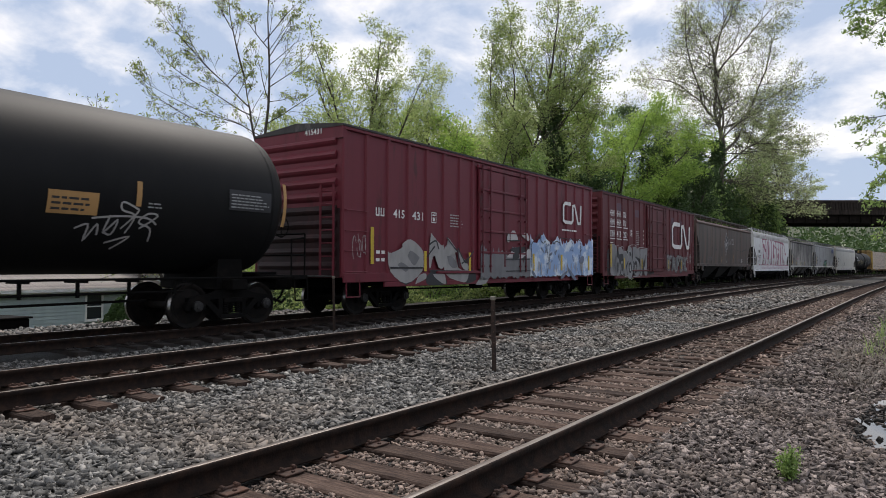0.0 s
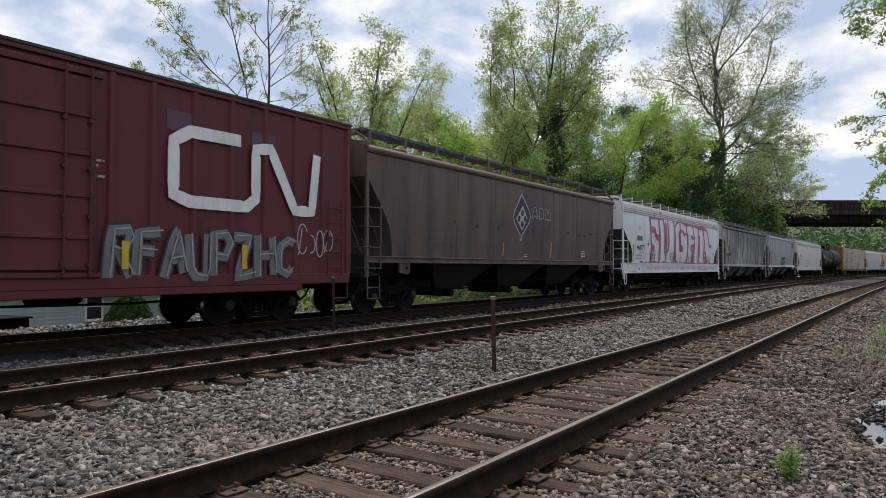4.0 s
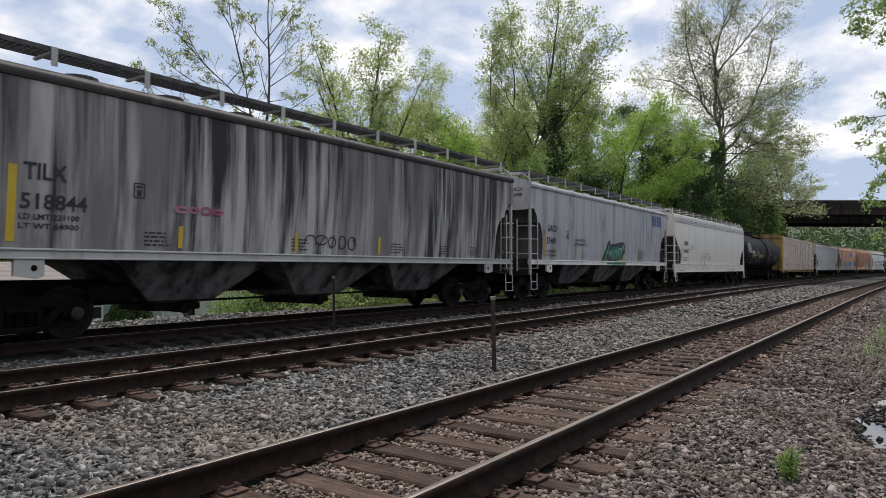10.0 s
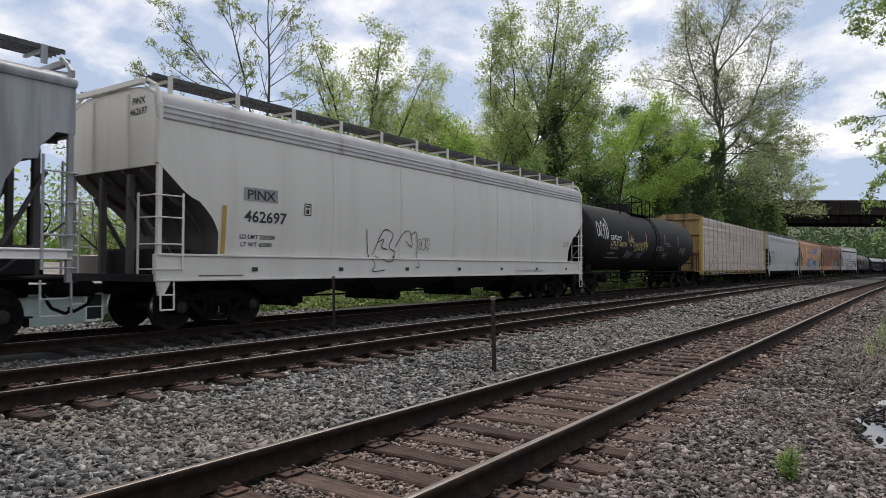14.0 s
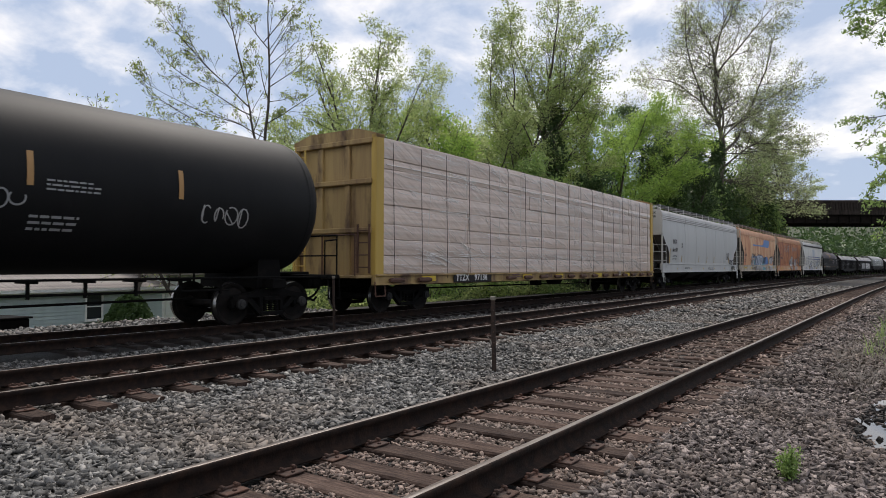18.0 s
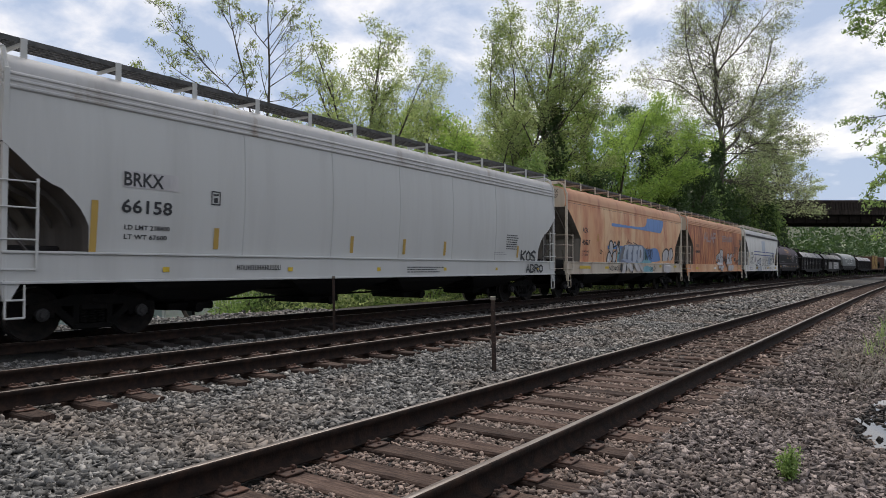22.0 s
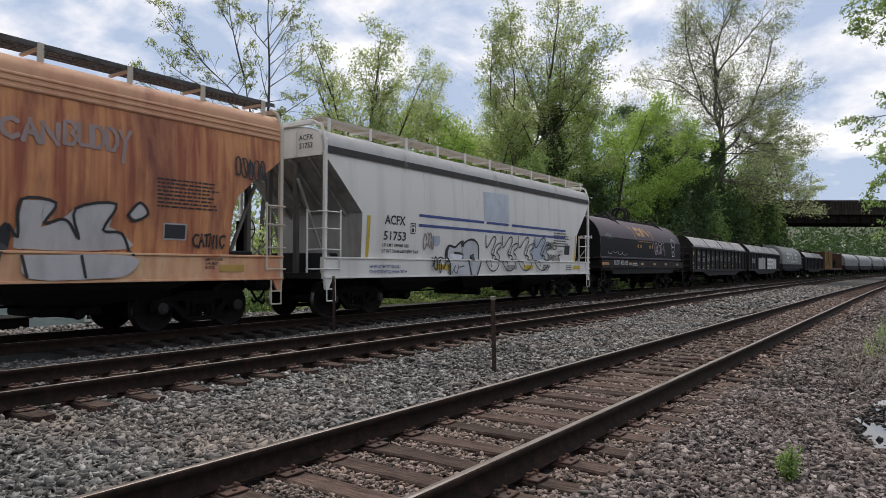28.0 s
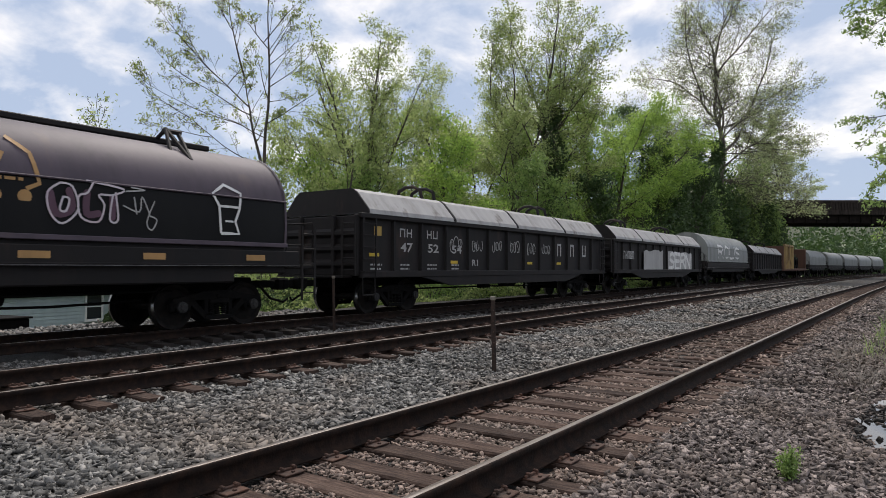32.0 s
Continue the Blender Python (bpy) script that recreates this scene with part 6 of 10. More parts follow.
# paint flaked off in ragged patches
rnd = random.Random(44)
for u, z, w, h in ((53.04, 2.64, 0.13, 0.2), (53.25, 2.71, 0.13, 0.05), (55.24, 2.57, 0.1, 0.1), (55.63, 2.6, 0.16, 0.08), (56.15, 2.57, 0.07, 0.1), (56.65, 2.64, 0.06, 0.06), (58.01, 2.65, 0.1, 0.07), (58.85, 2.67, 0.22, 0.05), (59.96, 2.64, 0.3, 0.1), (60.57, 2.64, 0.25, 0.07), (61.21, 2.72, 0.3, 0.09), (61.78, 2.79, 0.25, 0.06), (54.55, 2.62, 0.16, 0.08), (51.6, 2.6, 0.2, 0.1), (50.3, 2.66, 0.12, 0.08)):
    fills(c, X, side, "black_ink", 0.007, [[(u + w * rnd.uniform(0.5, 1.1) * math.cos(a), z + h * rnd.uniform(0.3, 1.1) * math.sin(a)) for a in [k * 0.7 for k in range(9)]]], "flaked dark patch", True)
stripe(c, X(53.38), 1.65, 0.09, 0.5, "gold_ink", side)


def pinx(left, right, key, label, number, seed):
    c, half, side, sill = hopper(left, right, label, "round", M[key], M["pale_roof"], M[key], M[key], "bell", outlets=4)
    X = put_on(left, right)
    g = Geo()
    patch(g, X(left + 1.97), X(left + 2.90), 2.66, 2.94, side, 0.010)
    part("overpainted_panel", g, M["grey_ink"], c, "grey overpainted panel")
    lettering(c, "PINX", X(left + 2.05), 2.70, 0.20, "black_ink", side, 0.76, 0.016)
    lettering(c, number, X(left + 2.0), 2.22, 0.24, "black_ink", side, 1.18)
    frame_mark(c, X(left + 3.70), 2.45, 0.22, "black_ink", side)
    lettering(c, "LD LMT 220500", X(left + 1.9), 1.86, 0.09, "black_ink", side, 0.95)
    lettering(c, "LT WT 65500", X(left + 1.93), 1.70, 0.09, "black_ink", side, 0.85)
    end_words(c, half, ("PINX", number), "black_ink")
    bars(c, X(right - 2.0), 2.1, 0.7, 0.25, 4, "grey_ink", side, seed + 1)
    stripe(c, X(left + 1.44), 1.53, 0.11, 0.98, "amber_ink", side)
    for k in range(7):
        stripe(c, X(left + 2.2 + k * (right - left - 4.0) / 6), 1.17, 0.16, 0.09, "black_ink", sill, name="sill_marker", label="small dark sill marker")
    bars(c, X(left + 0.9), 1.08, 1.1, 0.06, 1, "black_ink", sill, seed + 2)
    bars(c, X(right - 6.0), 1.1, 2.6, 0.10, 2, "grey_ink", sill, seed + 3)
    return c, half, side, sill, X


c, half, side, sill, X = pinx(65.35, 85.5, "white_hopper", "pale grey covered hopper with large pink graffiti letters", "462771", 71)
strokes(c, X, side, "spray_paint", "pink_ink", 0.2, 0.016, [[(69.55, 4.02), (69.59, 3.39), (69.62, 2.77), (69.74, 2.3), (69.68, 1.6)], [(71.14, 4.0), (71.22, 3.4), (71.29, 1.7)]], "washed-out pink graffiti letter")
strokes(c, X, side, "spray_paint", "pink_ink", 0.13, 0.018, [[(69.53, 3.99), (70.3, 4.0), (71.16, 4.03), (71.9, 4.04)]], "washed-out pink graffiti letter")
strokes(c, X, side, "spray_paint", "pink_ink", 0.36, 0.014, [[(69.75, 3.3), (70.2, 3.36), (70.42, 3.1)], [(70.65, 2.96), (71.2, 2.9)], [(69.85, 2.42), (70.1, 2.3)]], "washed-out pink block")
fills(c, X, side, "pale_pink_ink", 0.010, [[(67.62, 3.2), (67.95, 3.16), (67.98, 3.42), (67.65, 3.46)], [(67.8, 2.0), (68.35, 2.0), (68.35, 2.24), (67.8, 2.2)]], "faded pink smear")
strokes(c, X, side, "spray_paint", "pink_ink", 0.2, 0.016, [[(71.14, 1.56), (71.19, 4.09), (71.99, 4.06), (72.09, 2.17)], [(72.09, 2.17), (72.44, 2.13), (72.84, 2.36), (72.89, 2.86), (72.84, 4.1)], [(72.84, 4.1), (73.99, 4.01), (74.09, 1.92), (73.74, 1.57)], [(72.39, 2.16), (72.39, 1.61)]], "thick pink sprayed outline")
strokes(c, X, side, "spray_paint", "pink_ink", 0.4, 0.014, [[(72.39, 3.7), (72.44, 2.3)]], "")
strokes(c, X, side, "spray_paint", "pink_ink", 0.19, 0.016, [[(74.19, 3.66), (74.74, 3.98), (75.29, 4.11), (76.04, 4.07), (76.69, 3.85), (76.84, 3.29)], [(74.19, 3.66), (74.29, 1.92), (74.74, 1.54)], [(75.34, 4.08), (75.39, 3.55)], [(76.14, 3.3), (76.84, 3.29), (76.99, 2.12), (76.69, 1.66)], [(74.99, 3.17), (75.14, 3.42), (75.69, 3.54), (76.04, 3.42)]], "thick pink sprayed outline")
strokes(c, X, side, "spray_paint", "pink_ink", 0.42, 0.014, [[(75.24, 3.36), (75.24, 2.45)], [(75.24, 2.45), (75.69, 2.42)]], "")
strokes(c, X, side, "spray_paint", "pink_ink", 0.2, 0.017, [[(76.69, 3.97), (78.24, 3.97), (78.39, 3.21), (77.84, 3.25)], [(77.04, 3.31), (76.99, 2.16)], [(78.59, 3.28), (78.49, 2.18)], [(78.24, 4), (79.54, 3.94), (79.69, 3.28)]], "thick pink sprayed outline")
strokes(c, X, side, "spray_paint", "pink_ink", 0.45, 0.015, [[(77.84, 2.52), (78.49, 2.6)], [(78.19, 2.51), (78.09, 1.61)], [(79.74, 3.28), (79.74, 2.22)], [(79.74, 2.24), (79.74, 1.61)]], "")
strokes(c, X, side, "spray_paint", "pink_ink", 0.22, 0.017, [[(79.64, 3.9), (81.84, 3.82), (82.44, 2.83), (83.04, 2.8)], [(80.89, 3.83), (81.09, 3.07), (80.99, 1.74)], [(81.34, 2.31), (81.94, 1.64)]], "thick pink sprayed outline")
rnd = random.Random(9)
g = Geo()
patch(g, X(67.9), X(84.9), 1.44, 1.60, side, 0.024, 0.05, rnd)
part("spray_paint", g, M["pink_ink"], c)
g = Geo()
patch(g, X(68.8), X(84.6), 1.20, 1.40, sill, 0.012, 0.04, rnd)
part("spray_paint", g, M["pale_pink_ink"], c)
streaks(c, X(71), X(84.5), 1.5, 2.1, 10, "pale_pink_ink", side, 73, 0.026, 0.05)
for x0, x1, z0, z1, sd in ((69.4, 70.4, 1.5, 2.2, 1), (73.0, 74.6, 1.6, 2.2, 2), (77.2, 78.6, 1.5, 2.1, 3), (81.5, 82.9, 1.5, 2.1, 4)):
    scrawl(c, X(x0), X(x1), z0, z1, "black_ink", side, 9, 0.014, 80 + sd, 0.03)
for xx in (69.75, 72.4, 75.3, 78.55, 81.35):
    stripe(c, X(xx), 1.55, 0.12, 0.48, "amber_ink", side, 0.028)

c, half, side, sill, X = pinx(124.6, 144.6, "cream_hopper", "cream-white covered hopper with a thin outline tag", "462697", 91)
wall = lambda z, hull=side: hull(z) if z > 1.5 else 1.60
strokes(c, X, wall, "spray_tag", "black_ink", 0.026, 0.02, [[(130.51, 2.22), (130.6, 1.63), (130.78, 1.32), (130.68, 1.16), (131.19, 1.19)], [(130.78, 1.6), (130.91, 1.8), (131.04, 2.04), (131.26, 2.26), (131.6, 2.14), (131.46, 1.81), (131.74, 1.65), (131.38, 1.4), (130.91, 1.56)], [(130.99, 1.92), (131.21, 2.0), (131.15, 1.8), (131.38, 1.74)], [(131.74, 1.82), (132.03, 2.19), (132.33, 2.25), (132.48, 1.83), (132.18, 1.99)], [(132.42, 2.17), (132.66, 2.21), (132.73, 1.32), (132.54, 1.29)]], "thin black outline tag")
scrawl(c, X(132.7), X(133.3), 1.7, 2.1, "black_ink", side, 3, 0.018, 93, 0.03)

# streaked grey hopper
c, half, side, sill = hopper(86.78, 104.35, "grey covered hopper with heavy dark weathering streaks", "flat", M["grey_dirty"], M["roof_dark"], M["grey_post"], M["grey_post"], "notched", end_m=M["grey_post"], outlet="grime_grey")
X = put_on(86.78, 104.35)
lettering(c, "TILX", X(88.30), 2.66, 0.27, "black_ink", side, 0.68)
lettering(c, "518844", X(88.26), 2.19, 0.25, "black_ink", side, 1.06)
lettering(c, "LD LMT 221100", X(88.25), 2.02, 0.09, "black_ink", side, 0.95)
lettering(c, "LT WT 64900", X(88.25), 1.87, 0.09, "black_ink", side, 0.95)
end_words(c, half, ("TILX", "518844"), "black_ink", y=-1.0, z=4.12)
frame_mark(c, X(90.15), 2.5, 0.22, "black_ink", side)
stripe(c, X(88.08), 1.66, 0.13, 1.2, "yellow_ink", side)
for xx in (91.1, 94.1, 97.05):
    stripe(c, X(xx), 1.62, 0.10, 0.42, "yellow_ink", side)
scrawl(c, X(91.0), X(92.1), 2.28, 2.42, "pink_ink", side, 4, 0.05, 105, 0.022)
scrawl(c, X(94.4), X(96.2), 1.7, 2.05, "black_ink", side, 5, 0.03, 106, 0.022)
for xx in (90.4, 94.0, 97.6, 99.9, 101.6):
    bars(c, X(xx), 1.65, 0.55, 0.3, 4, "black_ink", side, int(xx))

# clean grey hopper with a green graffiti piece
c, half, side, sill = hopper(105.72, 123.05, "light grey covered hopper with green graffiti and blue lettering", "flat", M["grey_hopper"], M["grey_hopper"], M["offwhite"], M["grey_hopper"], "notched", outlet="grime_grey")
X = put_on(105.72, 123.05)
lettering(c, "GACX", X(107.2), 2.68, 0.25, "black_ink", side, 0.90)
lettering(c, "55400", X(107.16), 2.20, 0.25, "black_ink", side, 0.85)
lettering(c, "LD LMT 220000", X(107.1), 1.86, 0.09, "black_ink", side, 0.95)
lettering(c, "LT WT 66000", X(107.1), 1.70, 0.09, "black_ink", side, 0.95)
end_words(c, half, ("GACX", "55400"), "black_ink", y=-1.0, z=4.12)
frame_mark(c, X(109.0), 2.45, 0.24, "black_ink", side)
stripe(c, X(106.95), 1.65, 0.12, 1.1, "amber_ink", side)
for xx in (109.98, 118.2):
    stripe(c, X(xx), 1.62, 0.11, 0.5, "amber_ink", side)
lettering(c, "OPEN HATCH COVERS", X(109.9), 2.36, 0.12, "plum_ink", side, 1.15)
lettering(c, "BEFORE UNLOADING CAR", X(109.85), 2.19, 0.12, "plum_ink", side, 1.35)
bars(c, X(110.6), 1.66, 0.8, 0.3, 5, "grey_ink", side, 113)
bars(c, X(111.7), 1.66, 0.7, 0.26, 3, "grey_ink", side, 114)
bars(c, X(118.0), 1.7, 1.0, 0.5, 6, "plum_ink", side, 115)
bars(c, X(121.3), 1.7, 0.5, 0.25, 3, "grey_ink", side, 116)
blocks(c, X(120.3), 3.53, 1.66, 0.58, 4, "blue_ink", side, label="faded blue four-letter mark", weight=0.30)
haze(c, X(112.9), X(116.3), 1.6, 2.0, "lime_ink", side, 0.010, 119, label="faded yellow-green spray haze")
strokes(c, X, side, "spray_outline", "black_ink", 0.26, 0.012, [[(113.2, 1.67), (113.55, 2.05), (113.85, 2.41), (114, 2.13), (114.3, 2.26), (114.4, 1.71)], [(114.4, 2.26), (114.85, 2.29), (115.25, 2.35), (115.8, 2.36), (115.95, 2.06), (115.7, 1.99)], [(113.5, 1.94), (113.75, 1.74), (114.5, 1.71), (115.05, 1.73), (115.7, 1.8)]], "")
strokes(c, X, side, "spray_paint", "green_ink", 0.2, 0.018, [[(113.6, 2.05), (113.55, 1.68), (113.45, 1.63)], [(113.85, 2.22), (113.85, 2.01), (114, 1.75)], [(114.3, 2.15), (114.35, 1.71), (114.55, 2.16), (114.6, 1.71)], [(114.85, 2.18), (114.7, 1.77)], [(115.05, 2.19), (115, 1.72), (115.3, 2.09), (115.35, 1.73)], [(115.7, 2.29), (115.55, 1.74)]], "green graffiti letters with black outline")
strokes(c, X, side, "shine_line", "cyan_ink", 0.07, 0.022, [[(113.8, 2.27), (113.9, 2.01)], [(114.7, 2.06), (114.95, 2.04)], [(115.75, 2.33), (115.9, 2.15)], [(115.1, 2.14), (115.2, 1.85)]], "")
haze(c, X(113.5), X(116.0), 1.38, 1.50, "green_ink", sill, 0.012, 121, 0.02, 0.02)

# plain grey hopper
c, half, side, sill = hopper(190.25, 210.1, "clean light grey covered hopper", "round", M["grey_plain"], M["pale_roof"], M["grey_plain"], M["grey_plain"], "bell", outlets=4)
X = put_on(190.25, 210.1)
g = Geo()
patch(g, X(192.2), X(193.3), 2.68, 2.98, side, 0.010)
part("overpainted_panel", g, M["silver_ink"], c)
lettering(c, "BRKX", X(192.2), 2.71, 0.25, "black_ink", side, 0.78, 0.016)
lettering(c, "66158", X(192.18), 2.23, 0.24, "black_ink", side, 1.0)
frame_mark(c, X(194.05), 2.5, 0.22, "black_ink", side)
lettering(c, "LD LMT 218400", X(192.25), 1.93, 0.085, "black_ink", side, 0.9)
lettering(c, "LT WT 67600", X(192.25), 1.76, 0.085, "black_ink", side, 0.85)
end_words(c, half, ("BRKX", "66158"), "black_ink")
stripe(c, X(191.65), 1.50, 0.12, 0.9, "amber_ink", side)
for xx in (194.15, 198.2, 200.35, 202.35, 207.0):
    stripe(c, X(xx), 1.62, 0.12, 0.42, "amber_ink", side)
bars(c, X(206.2), 1.9, 0.9, 0.55, 7, "black_ink", side, 122)
bars(c, X(205.4), 1.7, 0.9, 0.12, 2, "grey_ink", side, 123)
blocks(c, X(194.7), 1.2, 1.2, 0.11, 13, "black_ink", sill)
bars(c, X(200.5), 1.12, 1.8, 0.2, 3, "black_ink", sill, 124)
for k in range(6):
    stripe(c, X(193.0 + 3.1 * k), 1.17, 0.14, 0.09, "yellow_ink", sill, name="sill_marker", label="small yellow sill marker")
spray(c, "KOS", X(207.3), X(208.5), 1.50, 1.86, "black_ink", side, 0.085, 0.02, 125)
spray(c, "ABRO", X(207.6), X(209.0), 1.10, 1.36, "black_ink", sill, 0.07, 0.02, 126)

# orange rusted hopper
c, half, side, sill = hopper(211.25, 228.5, "faded orange covered hopper stained with rust and blue graffiti", "round", M["orange"], M["orange_roof"], M["tan_post"], M["tan_post"], "slant", slope_m=M["tan_slope"], ribs=False, end_m=M["tan_post"])
X = put_on(211.25, 228.5)
lettering(c, "ACFX", X(212.87), 2.765, 0.23, "black_ink", side, 0.62)
lettering(c, "45627", X(212.85), 2.26, 0.22, "black_ink", side, 0.86)
lettering(c, "LD LMT 195400", X(212.9), 1.93, 0.08, "black_ink", side, 0.7)
lettering(c, "LT WT 67600", X(212.9), 1.78, 0.08, "black_ink", side, 0.65)
end_words(c, half, ("ACFX", "45627"), "black_ink")
frame_mark(c, X(214.5), 2.45, 0.24, "amber_ink", side)
haze(c, X(217.2), X(222.6), 1.46, 2.15, "cyan_ink", side, 0.010, 138, 0.15, 0.25, "pale cyan spray haze")
scrawl(c, X(221.4), X(222.6), 1.62, 2.4, "black_ink", side, 5, 0.04, 136, 0.022)
scrawl(c, X(216.0), X(217.4), 1.12, 1.36, "black_ink", sill, 6, 0.03, 137, 0.02)
haze(c, X(221.0), X(222.6), 1.06, 1.32, "cyan_ink", sill, 0.012, 140, 0.05, 0.05)
scrawl(c, X(222.0), X(223.0), 1.12, 1.34, "black_ink", sill, 4, 0.03, 142, 0.02)
stripe(c, X(223.8), 1.28, 0.35, 0.12, "yellow_ink", sill, 0.016)
stripe(c, X(226.6), 1.28, 0.6, 0.12, "yellow_ink", sill, 0.016)
stripe(c, X(212.55), 1.22, 1.2, 0.13, "yellow_ink", sill)
stripe(c, X(215.5), 1.22, 0.45, 0.1, "yellow_ink", sill)
wall = lambda z, hull=side: hull(z) if z > 1.5 else 1.60
fills(c, X, wall, "band_blue_ink", 0.012, [[(216.37, 3.22), (216.42, 3.36), (217.6, 3.36), (219.17, 3.36), (220.41, 3.37), (221.18, 3.42), (221.55, 3.6), (221.73, 3.88), (222.22, 3.91), (224.45, 3.92), (224.6, 3.75), (224.45, 3.52), (224.12, 3.27), (223.74, 3.21), (221.46, 3.23), (218.89, 3.25), (217.37, 3.22)], [(215.9, 2.13), (215.98, 2.31), (217.86, 2.32), (217.88, 2.18)], [(221.29, 2.22), (223.07, 2.34), (223.63, 2.19), (223.93, 1.91), (224.03, 1.66), (222.24, 1.62)]], "blue painted band")
fills(c, X, wall, "silver_ink", 0.02, [[(216.04, 2.45), (216.31, 2.5), (216.49, 2.37), (216.52, 2.08), (216.42, 1.87), (216.22, 2.0), (216.04, 2.05)], [(215.86, 1.66), (215.93, 1.9), (216.12, 1.99), (216.37, 1.87), (216.44, 1.63), (216.18, 1.52), (215.89, 1.51)], [(216.54, 2.25), (216.62, 2.42), (216.82, 2.48), (216.88, 2.34)], [(216.6, 1.96), (216.92, 2.02), (217.01, 1.75), (216.86, 1.56), (216.59, 1.58)], [(217.0, 2.12), (217.17, 2.53), (217.25, 2.26), (217.33, 2.5), (217.4, 2.02)]], "white bubble letter with black outline")
strokes(c, X, wall, "spray_outline", "black_ink", 0.07, 0.024, [[(216.04, 2.0), (216.04, 2.43), (216.26, 2.52), (216.48, 2.39), (216.54, 2.06), (216.42, 1.78)], [(215.84, 1.52), (215.86, 1.8), (216.02, 2.0), (216.24, 1.94), (216.38, 1.77)], [(216.56, 2.24), (216.93, 2.32)], [(216.55, 2.22), (216.59, 2.41), (216.74, 2.49), (216.89, 2.38)], [(216.94, 2.0), (217.17, 2.55), (217.22, 2.22), (217.36, 2.54), (217.41, 1.97), (217.3, 1.96)], [(216.44, 1.53), (216.57, 1.78), (216.58, 1.96), (216.89, 2.05), (217.02, 1.8), (216.95, 1.55), (216.58, 1.52)]], "")
fills(c, X, wall, "bluegrey_ink", 0.018, [[(217.48, 1.9), (218.04, 2.36), (220.93, 2.42), (221.13, 1.95), (221.02, 1.59), (217.63, 1.52)]], "blue-grey block letters")
fills(c, X, wall, "sky_grey", 0.022, [[(218.17, 2.34), (218.63, 2.4), (218.57, 2.17), (218.23, 2.11), (218.31, 1.9), (218.5, 1.57), (217.87, 1.54), (218.11, 1.73), (217.99, 1.89)], [(218.65, 2.34), (219.33, 2.36), (219.3, 2.21), (218.9, 2.14), (218.93, 1.96), (219.19, 1.93), (219.16, 1.58), (218.77, 1.57)], [(219.42, 2.36), (220.12, 2.36), (220.09, 2.18), (219.7, 2.13), (219.71, 1.96), (220.02, 1.94), (219.97, 1.59), (219.48, 1.58)], [(220.25, 2.36), (220.75, 2.37), (220.97, 2.08), (220.94, 1.61), (220.18, 1.6)]], "pale face of a block letter")
fills(c, X, wall, "ash_ink", 0.026, [[(220.42, 2.15), (220.6, 2.21), (220.74, 1.94), (220.52, 1.73)], [(217.62, 1.87), (218.04, 2.3), (218.17, 2.3), (217.84, 1.61), (217.67, 1.55)]])
fills(c, X, wall, "silver_ink", 0.018, [[(217.63, 1.02), (217.84, 1.44), (218.24, 1.45), (218.0, 1.01)], [(218.31, 1.45), (218.84, 1.46), (219.2, 1.18), (218.94, 1.07), (218.59, 1.27), (218.38, 1.16)], [(219.34, 1.46), (219.94, 1.46), (220.35, 1.18), (219.98, 1.06), (219.52, 1.32)], [(220.1, 1.46), (220.51, 1.45), (220.85, 1.18), (220.77, 1.05), (220.36, 1.28)], [(224.52, 1.5), (225.94, 1.52), (225.78, 1.03), (224.47, 1.06)]], "pale lower half of a block letter")
fills(c, X, wall, "black_ink", 0.016, [[(217.38, 1.17), (217.51, 1.44), (217.68, 1.44), (217.59, 1.04)], [(218.12, 1.18), (218.32, 1.45), (218.43, 1.45), (218.27, 1.07)], [(218.94, 1.04), (219.25, 1.3), (219.37, 1.46), (219.43, 1.39), (219.17, 1.02)]])
fills(c, X, wall, "silver_ink", 0.02, [[(224.54, 1.67), (224.46, 2.08), (225.07, 2.29), (225.63, 2.12), (225.5, 1.69)], [(225.77, 1.69), (225.66, 2.2), (226.34, 2.35), (226.52, 1.86), (226.23, 1.7)]], "white bubble letter with black outline")
strokes(c, X, wall, "spray_outline", "black_ink", 0.09, 0.024, [[(224.52, 1.67), (224.46, 2.08), (225.02, 2.34), (225.63, 2.2), (225.5, 1.8)], [(225.55, 1.69), (225.63, 2.25), (226.19, 2.39), (226.54, 1.99), (226.23, 1.72)]], "")
strokes(c, X, wall, "spray_outline", "black_ink", 0.035, 0.026, [[(218.33, 2.42), (218.62, 2.65), (218.65, 2.47)], [(218.68, 2.52), (219.18, 2.49)], [(219.35, 2.55), (219.93, 2.44)], [(214.89, 1.94), (215.05, 1.9), (214.97, 2.07), (215.22, 1.98)]], "")
g = Geo()
ribbon(g, [(X(211.5), 3.95), (X(228.2), 3.95)], 0.011, side, 0.004)
part("seam_line", g, M["strap"], c)

# darker orange hopper with rust washes
c, half, side, sill = hopper(229.7, 246.05, "orange covered hopper with dark rust washes and white graffiti", "round", M["orange_rust"], M["orange_roof"], M["orange"], M["tan_post"], "rounded", slope_m=M["tan_slope"], end_m=M["tan_post"])
X = put_on(229.7, 246.05)
lettering(c, "SHPX", X(231.6), 2.62, 0.20, "black_ink", side, 0.7)
lettering(c, "454585", X(231.55), 2.25, 0.20, "black_ink", side, 1.1)
bars(c, X(242.95), 2.38, 1.4, 0.58, 8, "black_ink", side, 142)
spray(c, "ALAF", X(233.6), X(237.2), 3.1, 3.7, "faded_blue_ink", side, 0.13, 0.014, 144, 0.05, "faded grey-blue block lettering")
spray(c, "BEER", X(238.98), X(240.2), 3.26, 3.63, "faded_blue_ink", side, 0.09, 0.014, 145, 0.05, "faded grey-blue block lettering")
